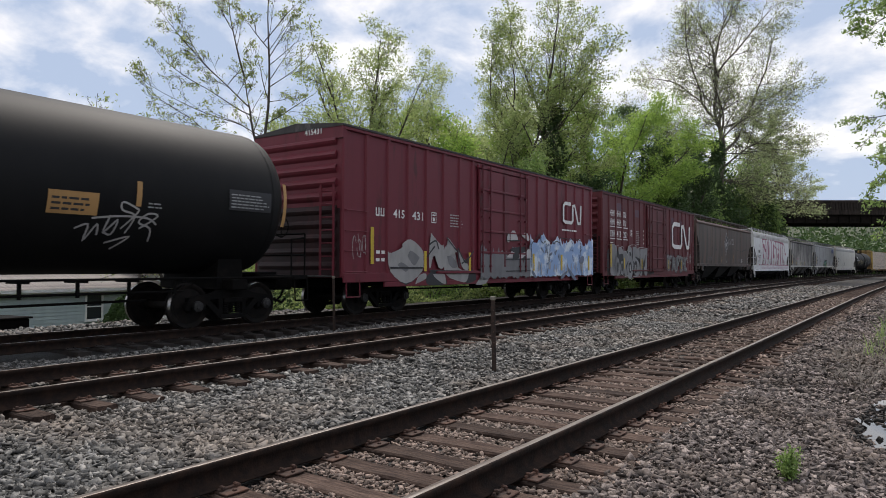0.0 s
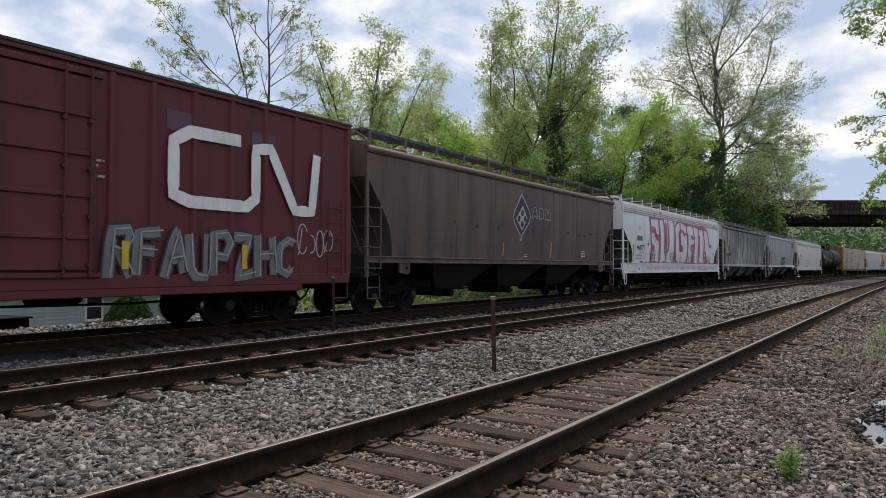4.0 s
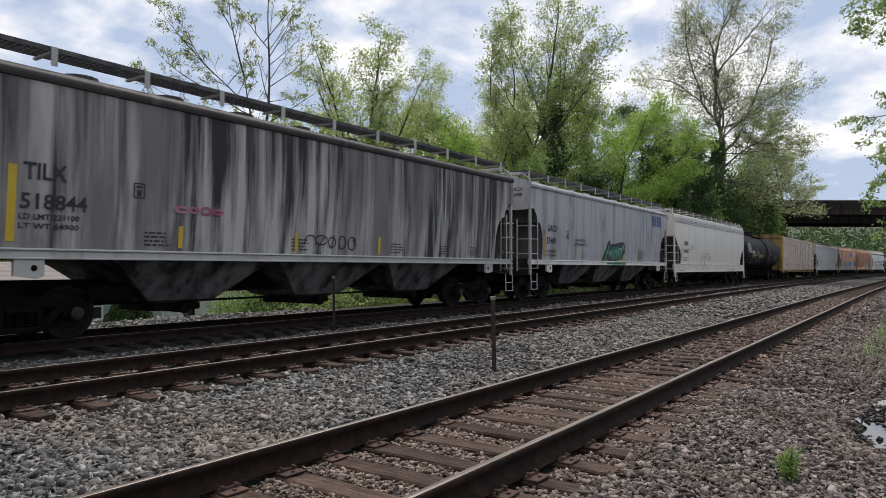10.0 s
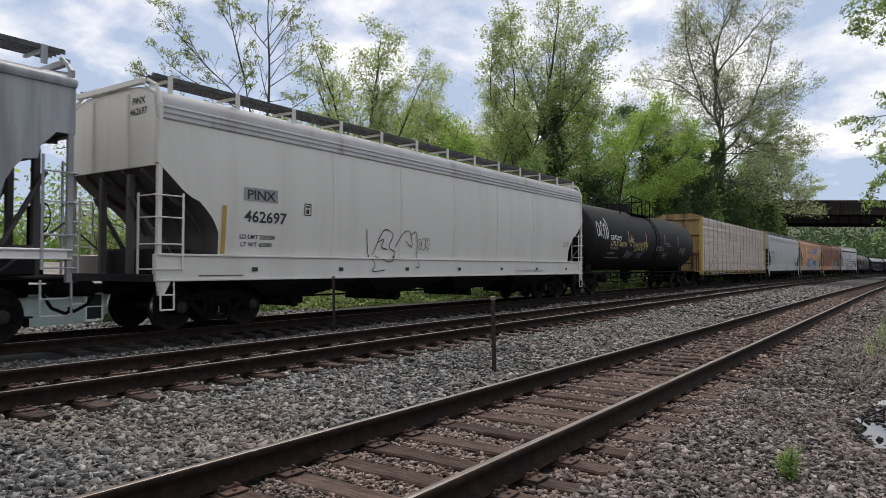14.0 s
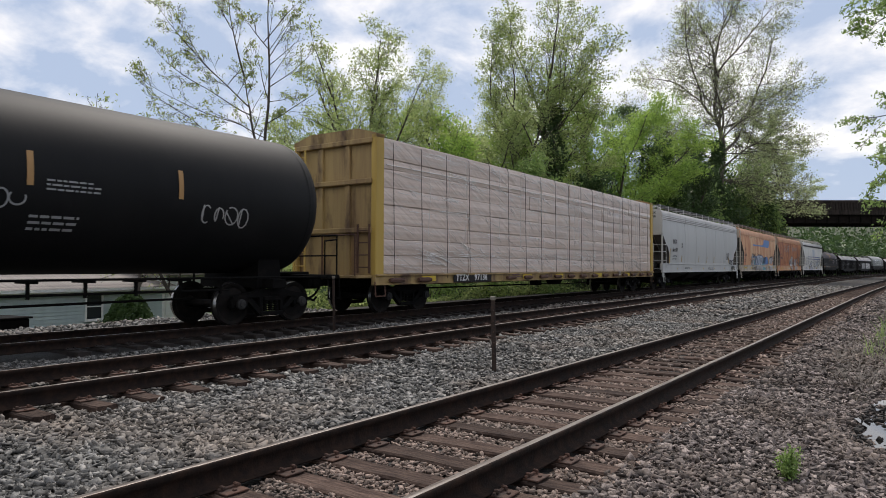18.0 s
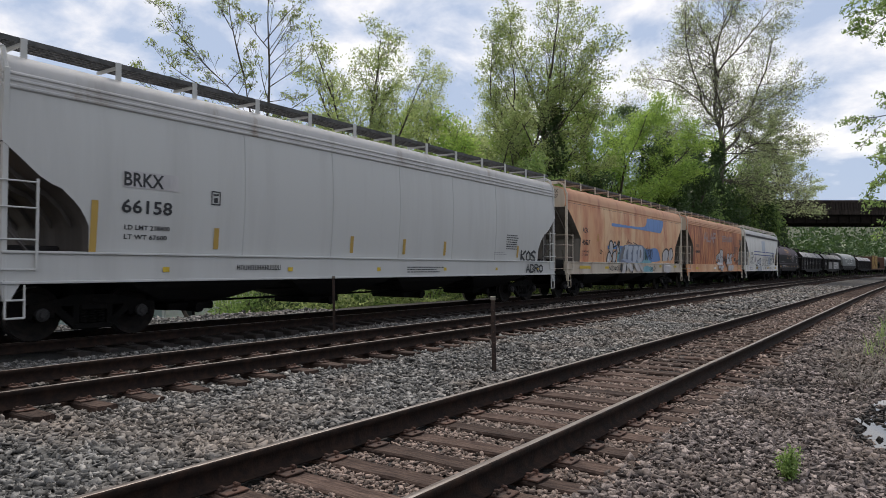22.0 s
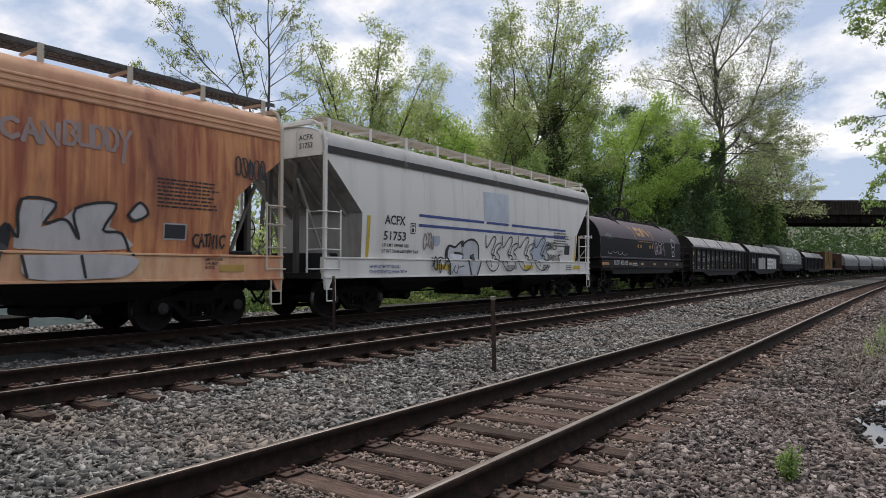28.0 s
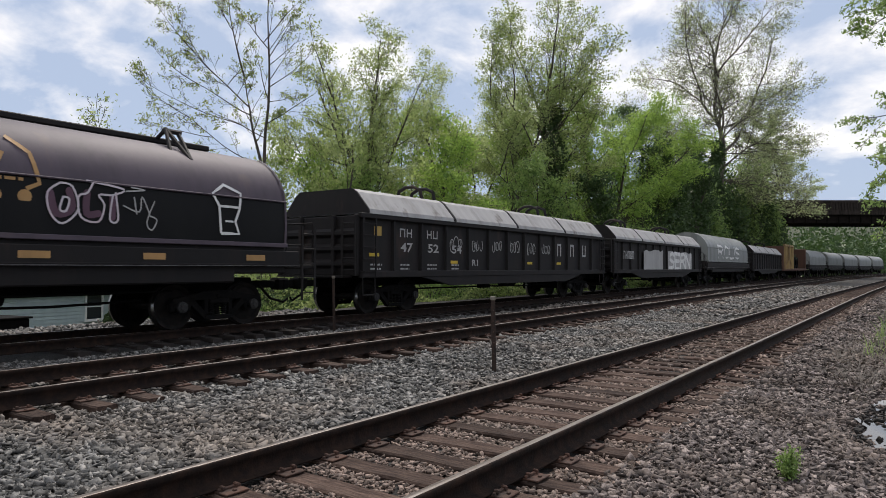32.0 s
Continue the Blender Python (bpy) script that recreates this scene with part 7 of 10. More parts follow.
spray(c, "CAN", X(240.3), X(241.2), 3.26, 3.58, "faded_blue_ink", side, 0.08, 0.014, 146, 0.05)
spray(c, "BUDDY", X(241.25), X(242.45), 3.30, 3.66, "faded_blue_ink", side, 0.07, 0.014, 147, 0.05)
scrawl(c, X(244.7), X(245.5), 3.08, 3.55, "black_ink", side, 5, 0.035, 148, 0.02)
scrawl(c, X(239.55), X(240.2), 1.7, 2.2, "black_ink", side, 4, 0.05, 149, 0.02)
spray(c, "CATNIC", X(243.75), X(244.5), 1.66, 1.9, "black_ink", side, 0.045, 0.02, 150, 0.12)
stripe(c, X(243.1), 1.77, 0.5, 0.32, "dim_white_ink", side, 0.010, "data_panel", "small black data panel with white frame")
stripe(c, X(243.13), 1.80, 0.44, 0.26, "black_ink", side, 0.014, "data_field", "")
lettering(c, "EMPTY LOAD", X(244.0), 1.39, 0.055, "black_ink", sill, 0.42, 0.014)
lettering(c, "1/4 ADJ", X(244.0), 1.31, 0.055, "black_ink", sill, 0.28, 0.014)
lettering(c, "BLOCK", X(244.0), 1.23, 0.055, "black_ink", sill, 0.24, 0.014)
for xx, ink in ((231.6, "yellow_ink"), (236.4, "white_ink"), (238.85, "amber_ink"), (244.35, "amber_ink")):
    stripe(c, X(xx), 1.17, 0.6, 0.14, ink, sill)
wall = lambda z, hull=side: hull(z) if z > 1.5 else 1.60
fills(c, X, wall, "silver_ink", 0.018, [[(237.2, 2.1), (237.56, 2.25), (237.71, 2.01), (237.37, 1.72)], [(237.58, 2.18), (237.87, 2.34), (238.28, 2.32), (238.45, 2.15), (238.38, 1.95), (238.19, 1.85), (237.83, 1.85), (237.66, 1.96)], [(237.63, 1.55), (237.79, 1.78), (238.1, 1.84), (238.29, 1.66), (238.39, 1.5), (237.66, 1.49)], [(238.27, 2.56), (239.09, 2.54), (239.08, 2.09), (239.29, 2.0), (239.4, 1.8), (239.3, 1.52), (238.39, 1.5), (238.47, 1.96), (238.28, 2.28)], [(237.63, 1.42), (238.5, 1.43), (238.39, 1.3), (238.02, 1.18), (237.75, 1.26)], [(238.2, 1.4), (239.19, 1.41), (239.14, 1.24), (238.78, 1.08), (238.39, 1.09)], [(240.65, 2.31), (241.11, 2.3), (241.05, 2.03), (240.88, 1.97), (240.92, 1.69), (240.54, 1.56)], [(241.46, 2.25), (242.13, 2.36), (241.98, 2.02), (242.29, 1.85), (242.42, 1.58), (240.62, 1.55), (240.85, 1.85), (241.2, 2.0)], [(240.62, 1.44), (242.45, 1.46), (242.38, 1.13), (241.84, 1.06), (240.73, 1.07)], [(242.41, 2.21), (242.61, 2.39), (242.74, 2.23), (242.53, 2.12)]], "white bubble letter with black outline")
fills(c, X, wall, "black_ink", 0.016, [[(237.08, 1.95), (237.17, 2.08), (237.37, 1.72), (237.51, 1.66), (237.25, 1.61)], [(238.15, 2.39), (238.25, 2.65), (238.29, 2.42)], [(239.98, 1.29), (240.4, 1.95), (240.47, 1.56)]])
strokes(c, X, wall, "spray_outline", "black_ink", 0.05, 0.024, [[(237.09, 2.11), (237.74, 2.28), (238.18, 2.39), (238.45, 2.22), (238.43, 2.0), (238.1, 1.82), (237.7, 1.96), (237.58, 2.16)], [(237.83, 1.9), (237.87, 2.2), (237.93, 1.93)], [(238.28, 2.09), (238.27, 2.56), (239.09, 2.54), (239.08, 2.09)], [(238.38, 1.95), (238.77, 2.09), (239.13, 2.04), (239.4, 1.85), (239.3, 1.55), (239.14, 1.55), (239.17, 1.79)], [(237.41, 1.64), (237.92, 1.71), (238.38, 1.95)], [(237.58, 1.41), (237.71, 1.24), (238.02, 1.16), (238.5, 1.42)], [(238.2, 1.4), (238.39, 1.07), (238.78, 1.06)], [(240.28, 1.29), (240.41, 1.92), (240.59, 1.73), (240.61, 2.31), (241.14, 2.3), (240.98, 1.97), (241.23, 2.04), (241.37, 1.99), (241.54, 1.74), (241.46, 2.23), (242.16, 2.36), (241.95, 1.9), (242.29, 1.85), (242.47, 1.47)], [(240.62, 1.43), (240.7, 1.1)], [(241.55, 1.44), (241.62, 1.09)], [(242.38, 2.18), (242.6, 2.42), (242.77, 2.23), (242.51, 2.08), (242.38, 2.18)]], "")

# off-white hopper with blue stripes
c, half, side, sill = hopper(247.35, 263.77, "off-white covered hopper with thin blue stripes and outline graffiti", "round", M["offwhite"], M["pale_roof"], M["offwhite"], M["offwhite"], "steep", slope_m=M["white_slope"], walk_m=M["tan_post"], ribs=False)
X = put_on(247.35, 263.77)
lettering(c, "ACFX", X(249.62), 2.42, 0.25, "black_ink", side, 0.9)
lettering(c, "51753", X(249.58), 2.0, 0.24, "black_ink", side, 0.97)
lettering(c, "LD LMT 189300 LBS", X(249.55), 1.82, 0.085, "black_ink", side, 1.15)
lettering(c, "LT WT 73700 LBS NEW 7-68", X(249.55), 1.66, 0.085, "black_ink", side, 1.6)
end_words(c, half, ("ACFX", "51753"), "black_ink")
frame_mark(c, X(250.75), 2.2, 0.24, "black_ink", side)
for a, b, z in ((251.14, 254.73, 2.70), (254.9, 256.40, 2.70), (256.65, 261.2, 2.70), (251.14, 261.2, 2.42)):
    g = Geo()
    patch(g, X(a), X(b), z, z + 0.08, side, 0.012)
    part("stripe", g, M["blue_ink"], c)
g = Geo()
patch(g, X(247.45), X(263.67), 4.02, 4.19, flat_side(1.56), 0.01)
part("eave_band", g, M["roof_dark"], c)
scrawl(c, X(251.4), X(251.9), 1.75, 2.35, "faded_blue_ink", side, 4, 0.05, 152, 0.02)
spray(c, "BROKEN", X(259.45), X(260.45), 1.98, 2.24, "black_ink", side, 0.035, 0.02, 157, 0.08)
spray(c, "BOMBING", X(259.65), X(260.8), 1.54, 1.76, "black_ink", side, 0.035, 0.02, 158, 0.08)
spray(c, "SEEP", X(259.1), X(259.75), 1.17, 1.36, "black_ink", sill, 0.03, 0.02, 159, 0.08)
bars(c, X(260.1), 2.10, 1.5, 0.6, 6, "black_ink", side, 160)
bars(c, X(260.6), 1.72, 0.45, 0.3, 5, "grey_ink", side, 161)
stripe(c, X(261.17), 1.79, 0.5, 0.38, "black_ink", side, 0.012, "data_panel", "small black data panel")
bars(c, X(261.25), 1.18, 0.6, 0.22, 3, "black_ink", sill, 162)
stripe(c, X(262.2), 1.5, 0.12, 1.1, "yellow_ink", side)
for xx, ink in ((252.0, "yellow_ink"), (257.6, "yellow_ink"), (262.0, "yellow_ink"), (256.3, "grey_ink")):
    stripe(c, X(xx), 1.2, 0.7, 0.15, ink, sill)
blocks(c, X(249.0), 1.24, 1.3, 0.09, 12, "blue_ink", sill)
blocks(c, X(249.0), 1.10, 1.6, 0.09, 14, "blue_ink", sill)
stripe(c, X(248.9), 1.5, 0.12, 1.1, "yellow_ink", side)
wall = lambda z, hull=side: hull(z) if z > 1.5 else 1.60
fills(c, X, wall, "sky_pale_ink", 0.010, [[(254.74, 3.75), (256.45, 3.80), (256.46, 2.82), (254.75, 2.79)]], "pale blue overpainted square", True)
fills(c, X, wall, "sky_grey", 0.01, [[(258.34, 2.29), (259.38, 2.35), (259.35, 1.62), (258.35, 1.63)], [(251.75, 2.14), (252.19, 2.19), (252.2, 1.91), (251.75, 1.92)]], "pale blue overpainted square")
fills(c, X, wall, "bubble_white_ink", 0.018, [[(252.73, 1.84), (252.86, 1.94), (253.05, 1.88), (253.19, 1.98), (253.44, 2.02), (253.5, 1.88), (253.15, 1.72), (253.55, 1.58), (253.49, 1.51), (252.69, 1.52)], [(253.5, 1.96), (253.7, 2.08), (254.07, 2.11), (254.35, 2.02), (254.47, 1.76), (254.42, 1.53), (253.76, 1.52), (253.57, 1.68)], [(252.69, 1.4), (253.76, 1.42), (253.89, 1.05), (252.69, 1.06)], [(253.93, 1.42), (254.4, 1.43), (254.26, 1.04), (253.96, 1.05)]], "white bubble letter with thick black outline")
fills(c, X, wall, "black_ink", 0.022, [[(253.96, 1.65), (254.17, 1.7), (254.17, 1.53), (254.0, 1.49)], [(252.56, 1.42), (252.54, 1.74), (252.68, 1.91), (252.75, 1.92), (252.65, 1.65), (252.69, 1.42)], [(253.36, 1.99), (253.44, 2.1), (253.54, 2.08), (253.46, 1.93)], [(252.63, 1.4), (252.71, 1.4), (252.73, 1.06), (252.64, 1.08)]])
strokes(c, X, wall, "spray_outline", "black_ink", 0.07, 0.024, [[(252.6, 1.5), (252.57, 1.74), (252.72, 1.92), (253.05, 1.88), (253.19, 1.96), (253.44, 2.07), (253.54, 1.94)], [(253.44, 1.92), (253.7, 2.09), (254.07, 2.15), (254.41, 1.98), (254.49, 1.53)], [(253.05, 1.71), (253.45, 1.68), (253.55, 1.52)], [(254.48, 1.42), (254.26, 1.04)], [(253.72, 1.51), (253.8, 1.29), (253.89, 1.05)]], "")
strokes(c, X, wall, "spray_outline", "black_ink", 0.035, 0.024, [[(252.78, 1.1), (252.97, 1.32), (252.89, 1.19), (253.04, 1.08), (253.16, 1.34), (253.06, 1.08)], [(253.2, 1.27), (253.45, 1.31)]], "")
strokes(c, X, wall, "spray_outline", "black_ink", 0.042, 0.026, [[(254.86, 2.31), (254.91, 1.99), (255.01, 1.94), (255.26, 2.2), (255.41, 2.3), (255.54, 2.19), (255.29, 1.74), (255.59, 1.63), (255.64, 1.35), (255.4, 1.16), (255.08, 1.18), (254.83, 1.4), (254.87, 1.48), (255.08, 1.48), (255.17, 1.29)], [(255.4, 1.56), (255.55, 1.97), (255.86, 2.1), (255.9, 1.96), (255.66, 1.8), (255.86, 1.64), (255.8, 1.5), (255.53, 1.55)]], "black looping graffiti outline")
strokes(c, X, wall, "spray_outline", "black_ink", 0.042, 0.02768, [[(255.95, 2.35), (256.01, 2.02), (256.12, 1.97), (256.39, 2.23), (256.56, 2.33), (256.71, 2.22), (256.43, 1.75), (256.76, 1.65), (256.81, 1.36), (256.55, 1.16), (256.2, 1.19), (255.92, 1.41), (255.96, 1.48), (256.19, 1.49), (256.29, 1.3)], [(256.54, 1.57), (256.71, 1.99), (257.05, 2.12), (257.1, 1.98), (256.83, 1.82), (257.06, 1.65), (256.98, 1.51), (256.69, 1.56)]], "black looping graffiti outline")
strokes(c, X, wall, "spray_outline", "black_ink", 0.042, 0.029, [[(257.13, 2.38), (257.19, 2.04), (257.31, 1.99), (257.61, 2.26), (257.8, 2.36), (257.96, 2.26), (257.65, 1.77), (258.01, 1.66), (258.07, 1.37), (257.78, 1.17), (257.39, 1.19), (257.09, 1.42), (257.14, 1.5), (257.39, 1.5), (257.5, 1.31)], [(257.78, 1.59), (257.96, 2.02), (258.34, 2.15), (258.39, 2.01), (258.09, 1.84), (258.34, 1.67), (258.26, 1.52), (257.94, 1.58)]], "black looping graffiti outline")
strokes(c, X, wall, "spray_outline", "black_ink", 0.042, 0.03076, [[(258.41, 2.42), (258.48, 2.07), (258.61, 2.02), (258.94, 2.29), (259.15, 2.4), (259.33, 2.29), (258.98, 1.79), (259.38, 1.68), (259.44, 1.38), (259.13, 1.17), (258.7, 1.2), (258.37, 1.43), (258.42, 1.51), (258.7, 1.51), (258.82, 1.31)], [(259.12, 1.6), (259.33, 2.04), (259.74, 2.19), (259.8, 2.04), (259.47, 1.87), (259.75, 1.69), (259.66, 1.54), (259.3, 1.6)]], "black looping graffiti outline")
strokes(c, X, wall, "spray_outline", "black_ink", 0.05, 0.026, [[(251.76, 1.28), (251.84, 1.46), (251.88, 1.54), (251.83, 1.28), (251.97, 1.2), (252.0, 1.5), (252.08, 1.55), (252.13, 1.11), (252.21, 1.28), (252.16, 1.5), (252.38, 1.56), (252.44, 1.38), (252.3, 1.24)]], "")

# ---- tank cars ----
def tank_car(left, right, label, r=1.60, zc=2.72, dome=-0.75):
    c, half = car("tank_car", label, "tank car", left, right, 1.35, 0.95, False)
    prof = []
    for k in range(9):
        t = k / 8 * math.pi / 2
        prof.append((r * math.sin(t), -half + 0.62 * (1 - math.cos(t))))
    prof = prof + [(r, -half * 0.5), (r, 0.0), (r, half * 0.5)] + [(a, -b) for a, b in reversed(prof)]
    g = Geo()
    n = 48
    rings = [[(b, a * math.cos(6.2832 * j / n), zc + a * math.sin(6.2832 * j / n)) for j in range(n)] for a, b in prof[1:-1]]
    g.loft(rings)
    part("tank_shell", g, M["black_tank"], c, "matt black tank shell", smooth=True)
    g = Geo()
    for x in (-half + 0.72, -half * 0.42, half * 0.14, half - 0.72):
        g.loft([[(x + d, (r + 0.006) * math.cos(6.2832 * j / n), zc + (r + 0.006) * math.sin(6.2832 * j / n)) for j in range(n)] for d in (-0.018, 0.018)], caps=False)
    part("weld_band", g, M["black_tank"], c)
    # dome housing, platform and rails
    part("manway_housing", Geo().lathe([(0.0, 0.52), (0.60, 0.50), (0.63, 0.42), (0.63, 0.0)], False, 24, (0, 0, zc + r - 0.10)), M["black_tank"], c, smooth=True, m=pose(dome, 0, 0))
    d, zt = dome, zc + r - 0.20
    part("platform", Geo().box(d - 0.9, d + 2.15, -1.0, -0.66, zt, zt + 0.05).box(d - 0.9, d + 2.15, 0.66, 1.0, zt, zt + 0.05).box(d + 0.75, d + 2.15, -0.66, 0.66, zt, zt + 0.05), M["iron"], c)
    g = Geo()
    for y in (-0.98, 0.98):
        g.path([(d - 2.55, y * 0.95, zt - 0.15), (d - 2.55, y * 0.95, zt + 0.42), (d - 0.95, y, zt + 0.94), (d + 0.62, y, zt + 0.86), (d + 0.76, y, zt + 0.70), (d + 0.78, y, zt)], 0.032, 6)
        g.path([(d + 0.02, y, zt + 0.02), (d + 0.02, y, zt + 0.42), (d + 2.12, y, zt + 0.90), (d + 2.12, y, zt - 0.25)], 0.026, 6)
        g.path([(d + 1.30, y, zt), (d + 1.32, y, zt + 0.86), (d + 1.45, y, zt + 0.96)], 0.024, 6)
        g.tube((d - 0.95, y, zt - 0.1), (d - 0.95, y, zt + 0.94), 0.024, 6)
    for x, z in ((d - 2.55, zt + 0.42), (d + 2.12, zt + 0.90)):
        g.tube((x, -0.98, z), (x, 0.98, z), 0.026, 6)
    part("safety_rails", g, M["iron"], c)
    # side ladder bowed along the shell
    g = Geo()
    for x in (d + 1.25, d + 1.70):
        g.path([(x, -(r + 0.05) * math.cos(t), zc + (r + 0.05) * math.sin(t)) for t in [radians(a) for a in range(50, -31, -10)]] + [(x, -1.42, 1.1), (x, -1.45, 0.55)], 0.02)
    for k in range(10):
        t = radians(48 - k * 9)
        g.tube((d + 1.25, -(r + 0.06) * math.cos(t), zc + (r + 0.06) * math.sin(t)), (d + 1.70, -(r + 0.06) * math.cos(t), zc + (r + 0.06) * math.sin(t)), 0.015, 5)
    for z in (0.6, 0.85, 1.15):
        g.tube((d + 1.25, -1.45, z), (d + 1.70, -1.45, z), 0.016, 5)
    part("side_ladder", g, M["iron"], c)
    # stub sills, bolsters and saddles, the running board below the tank
    for sx in (-1, 1):
        x0, x1 = sorted((sx * (half - 0.1), sx * (half + 0.55)))
        part("end_sill", Geo().box(x0, x1, -1.35, 1.35, 0.98, 1.08, 0.01).box(x0, x1, -0.32, 0.32, 0.75, 1.15, 0.03), M["iron"], c)
        xx = sx * (half - 1.35)
        part("saddle", Geo().prism([(xx - 0.35, 0.80), (xx + 0.35, 0.80), (xx + 0.28, 1.9), (xx - 0.28, 1.9)], -0.95, 0.95).box(xx - 0.2, xx + 0.2, -1.3, 1.3, 0.78, 1.0, 0.02), M["iron"], c)
        ex = sx * (half + 0.50)
        part("end_rail", Geo().path([(ex, -1.3, 1.05), (ex, -1.3, 2.05), (ex, 1.3, 2.05), (ex, 1.3, 1.05)], 0.022).path([(ex, -1.3, 1.55), (ex, 1.3, 1.55)], 0.018)
             .path([(ex, -1.38, 1.05), (ex, -1.42, 0.5), (ex - sx * 0.4, -1.42, 0.5), (ex - sx * 0.4, -1.38, 1.05)], 0.018).path([(ex - sx * 0.42, -1.3, 1.05), (ex - sx * 0.42, -1.3, 1.9), (ex, -1.3, 1.95)], 0.02), M["iron"], c)
    part("running_rail", Geo().path([(-half, -1.42, 1.04), (half, -1.42, 1.04)], 0.022).path([(-half + 2.6, -1.1, 0.78), (half - 2.6, -1.1, 0.78)], 0.022), M["iron"], c)
    for k in range(14):
        x = -half + 2.8 + (2 * half - 5.6) * k / 13
        part("rail_bracket", Geo().box(x - 0.03, x + 0.03, -1.40, -0.7, 0.98, 1.02).box(x - 0.025, x + 0.025, -1.13, -1.08, 0.72, 1.0), M["iron"], c)
    g = Geo().lathe([(0.0, 0.42), (0.12, 0.45), (0.14, 0.62), (0.26, 0.66), (0.30, 1.2)], False, 14, (0, 0, 0))
    g.path([(-0.6, -0.2, 0.95), (0, 0, 0.9), (0.6, -0.2, 0.95)], 0.04)
    part("bottom_outlet", g, M["iron"], c)
    brake_gear(c, half, -half + 3.6, -0.95)
    shell = lambda z: math.sqrt(max(0.04, r * r - (z - zc) ** 2))
    return c, half, shell


c, half, shell = tank_car(-7.2, 10.65, "plain black tank car with pale scrawled tags")
X = put_on(-7.2, 10.65)
stripe(c, X(6.74), 2.35, 0.10, 0.45, "gold_ink", shell)
stripe(c, X(10.2), 2.15, 0.09, 0.95, "gold_ink", shell)
g = Geo()
patch(g, X(5.22), X(6.06), 2.14, 2.52, shell, 0.012)
part("placard", g, M["gold_ink"], c, "worn gold placard with illegible print")
bars(c, X(5.28), 2.2, 0.72, 0.27, 3, "black_ink", shell, 161, 0.016)
g = Geo()
patch(g, X(8.75), X(9.85), 2.43, 2.85, shell, 0.012)
part("stencil_panel", g, M["black_ink"], c)
bars(c, X(8.8), 2.48, 1.0, 0.32, 5, "grey_ink", shell, 162, 0.016)
bars(c, X(6.98), 2.34, 0.32, 0.13, 2, "grey_ink", shell, 164)
strokes(c, X, shell, "spray_tag", "dim_white_ink", 0.035, 0.014, [[(5.75, 1.92), (5.95, 1.99), (5.95, 1.72), (6.1, 2), (6.15, 1.83)], [(6, 2.1), (6.5, 2.16), (7, 2.15), (7.2, 2.05)], [(6.3, 2.15), (6.25, 1.87), (6.45, 2.09), (6.4, 1.84), (6.25, 1.87)], [(6.55, 1.95), (6.8, 2.25), (6.75, 2.32), (6.5, 2.41), (6.5, 2.27), (6.75, 2.18), (6.65, 1.88)], [(6.9, 1.97), (7.2, 2.2), (7, 2.23), (6.85, 2.07), (7.1, 1.97), (7.15, 1.75)], [(6.35, 1.69), (6.75, 1.81), (6.5, 1.59)]], "pale sprayed tag")

c, half, shell = tank_car(145.35, 163.25, "black tank car with yellow lettering, white and gold tags")
X = put_on(145.35, 163.25)
lettering(c, "UTLX", X(147.97), 2.30, 0.24, "tag_yellow_ink", shell, 1.0)
lettering(c, "680778", X(149.12), 2.30, 0.21, "tag_yellow_ink", shell, 1.02)
lettering(c, "THE TANK CAR PEOPLE", X(147.95), 2.14, 0.10, "dim_white_ink", shell, 1.05)
lettering(c, "LD LMT 204600 LB", X(147.85), 1.92, 0.085, "grey_ink", shell, 1.0)
bars(c, X(147.85), 1.72, 1.9, 0.12, 1, "grey_ink", shell, 171)
strokes(c, X, shell, "spray_tag", "white_ink", 0.045, 0.014, [[(148.12, 2.78), (147.87, 2.75), (147.92, 2.66), (148.07, 2.62), (147.87, 2.57)], [(148.12, 2.64), (148.27, 2.74), (148.17, 2.76), (148.17, 2.59), (148.32, 2.64)], [(148.37, 2.59), (148.42, 2.79), (148.57, 2.8), (148.42, 2.69), (148.62, 2.62)], [(148.62, 2.72), (148.87, 2.75), (148.67, 2.59), (148.92, 2.64)], [(148.97, 2.76), (148.92, 2.61)], [(149.22, 2.77), (149.02, 2.68), (149.07, 2.54), (149.27, 2.67), (149.22, 2.77)]], "white sprayed tag")
strokes(c, X, shell, "spray_tag", "tag_yellow_ink", 0.05, 0.014, [[(151.42, 2.37), (151.57, 2.51), (151.57, 2.31), (151.42, 2.09), (151.67, 2.21)], [(151.72, 2.52), (151.82, 2.15), (151.92, 2.5), (151.97, 2.51), (152.02, 2.16)], [(152.12, 2.55), (152.17, 2.16), (152.37, 2.53), (152.42, 2.18)], [(152.52, 2.54), (152.47, 2.19), (152.77, 2.27), (152.77, 2.56), (152.52, 2.54)], [(152.87, 2.09), (152.87, 2.57), (153.02, 2.54), (152.97, 2.39), (152.87, 2.35)], [(153.12, 2.59), (153.12, 2.4), (153.32, 2.41), (153.32, 2.6), (153.27, 2.18)]], "yellow sprayed tag")
strokes(c, X, shell, "spray_tag", "tag_yellow_ink", 0.05, 0.014, [[(150.47, 2.72), (150.52, 2.5), (150.62, 2.73)], [(150.72, 2.52), (150.77, 2.88), (150.87, 2.53)], [(150.72, 2.65), (151.07, 2.68)], [(150.97, 2.77), (150.92, 2.53), (151.07, 2.58)], [(150.62, 2.41), (150.87, 2.43), (150.67, 2.32)]], "yellow sprayed tag")
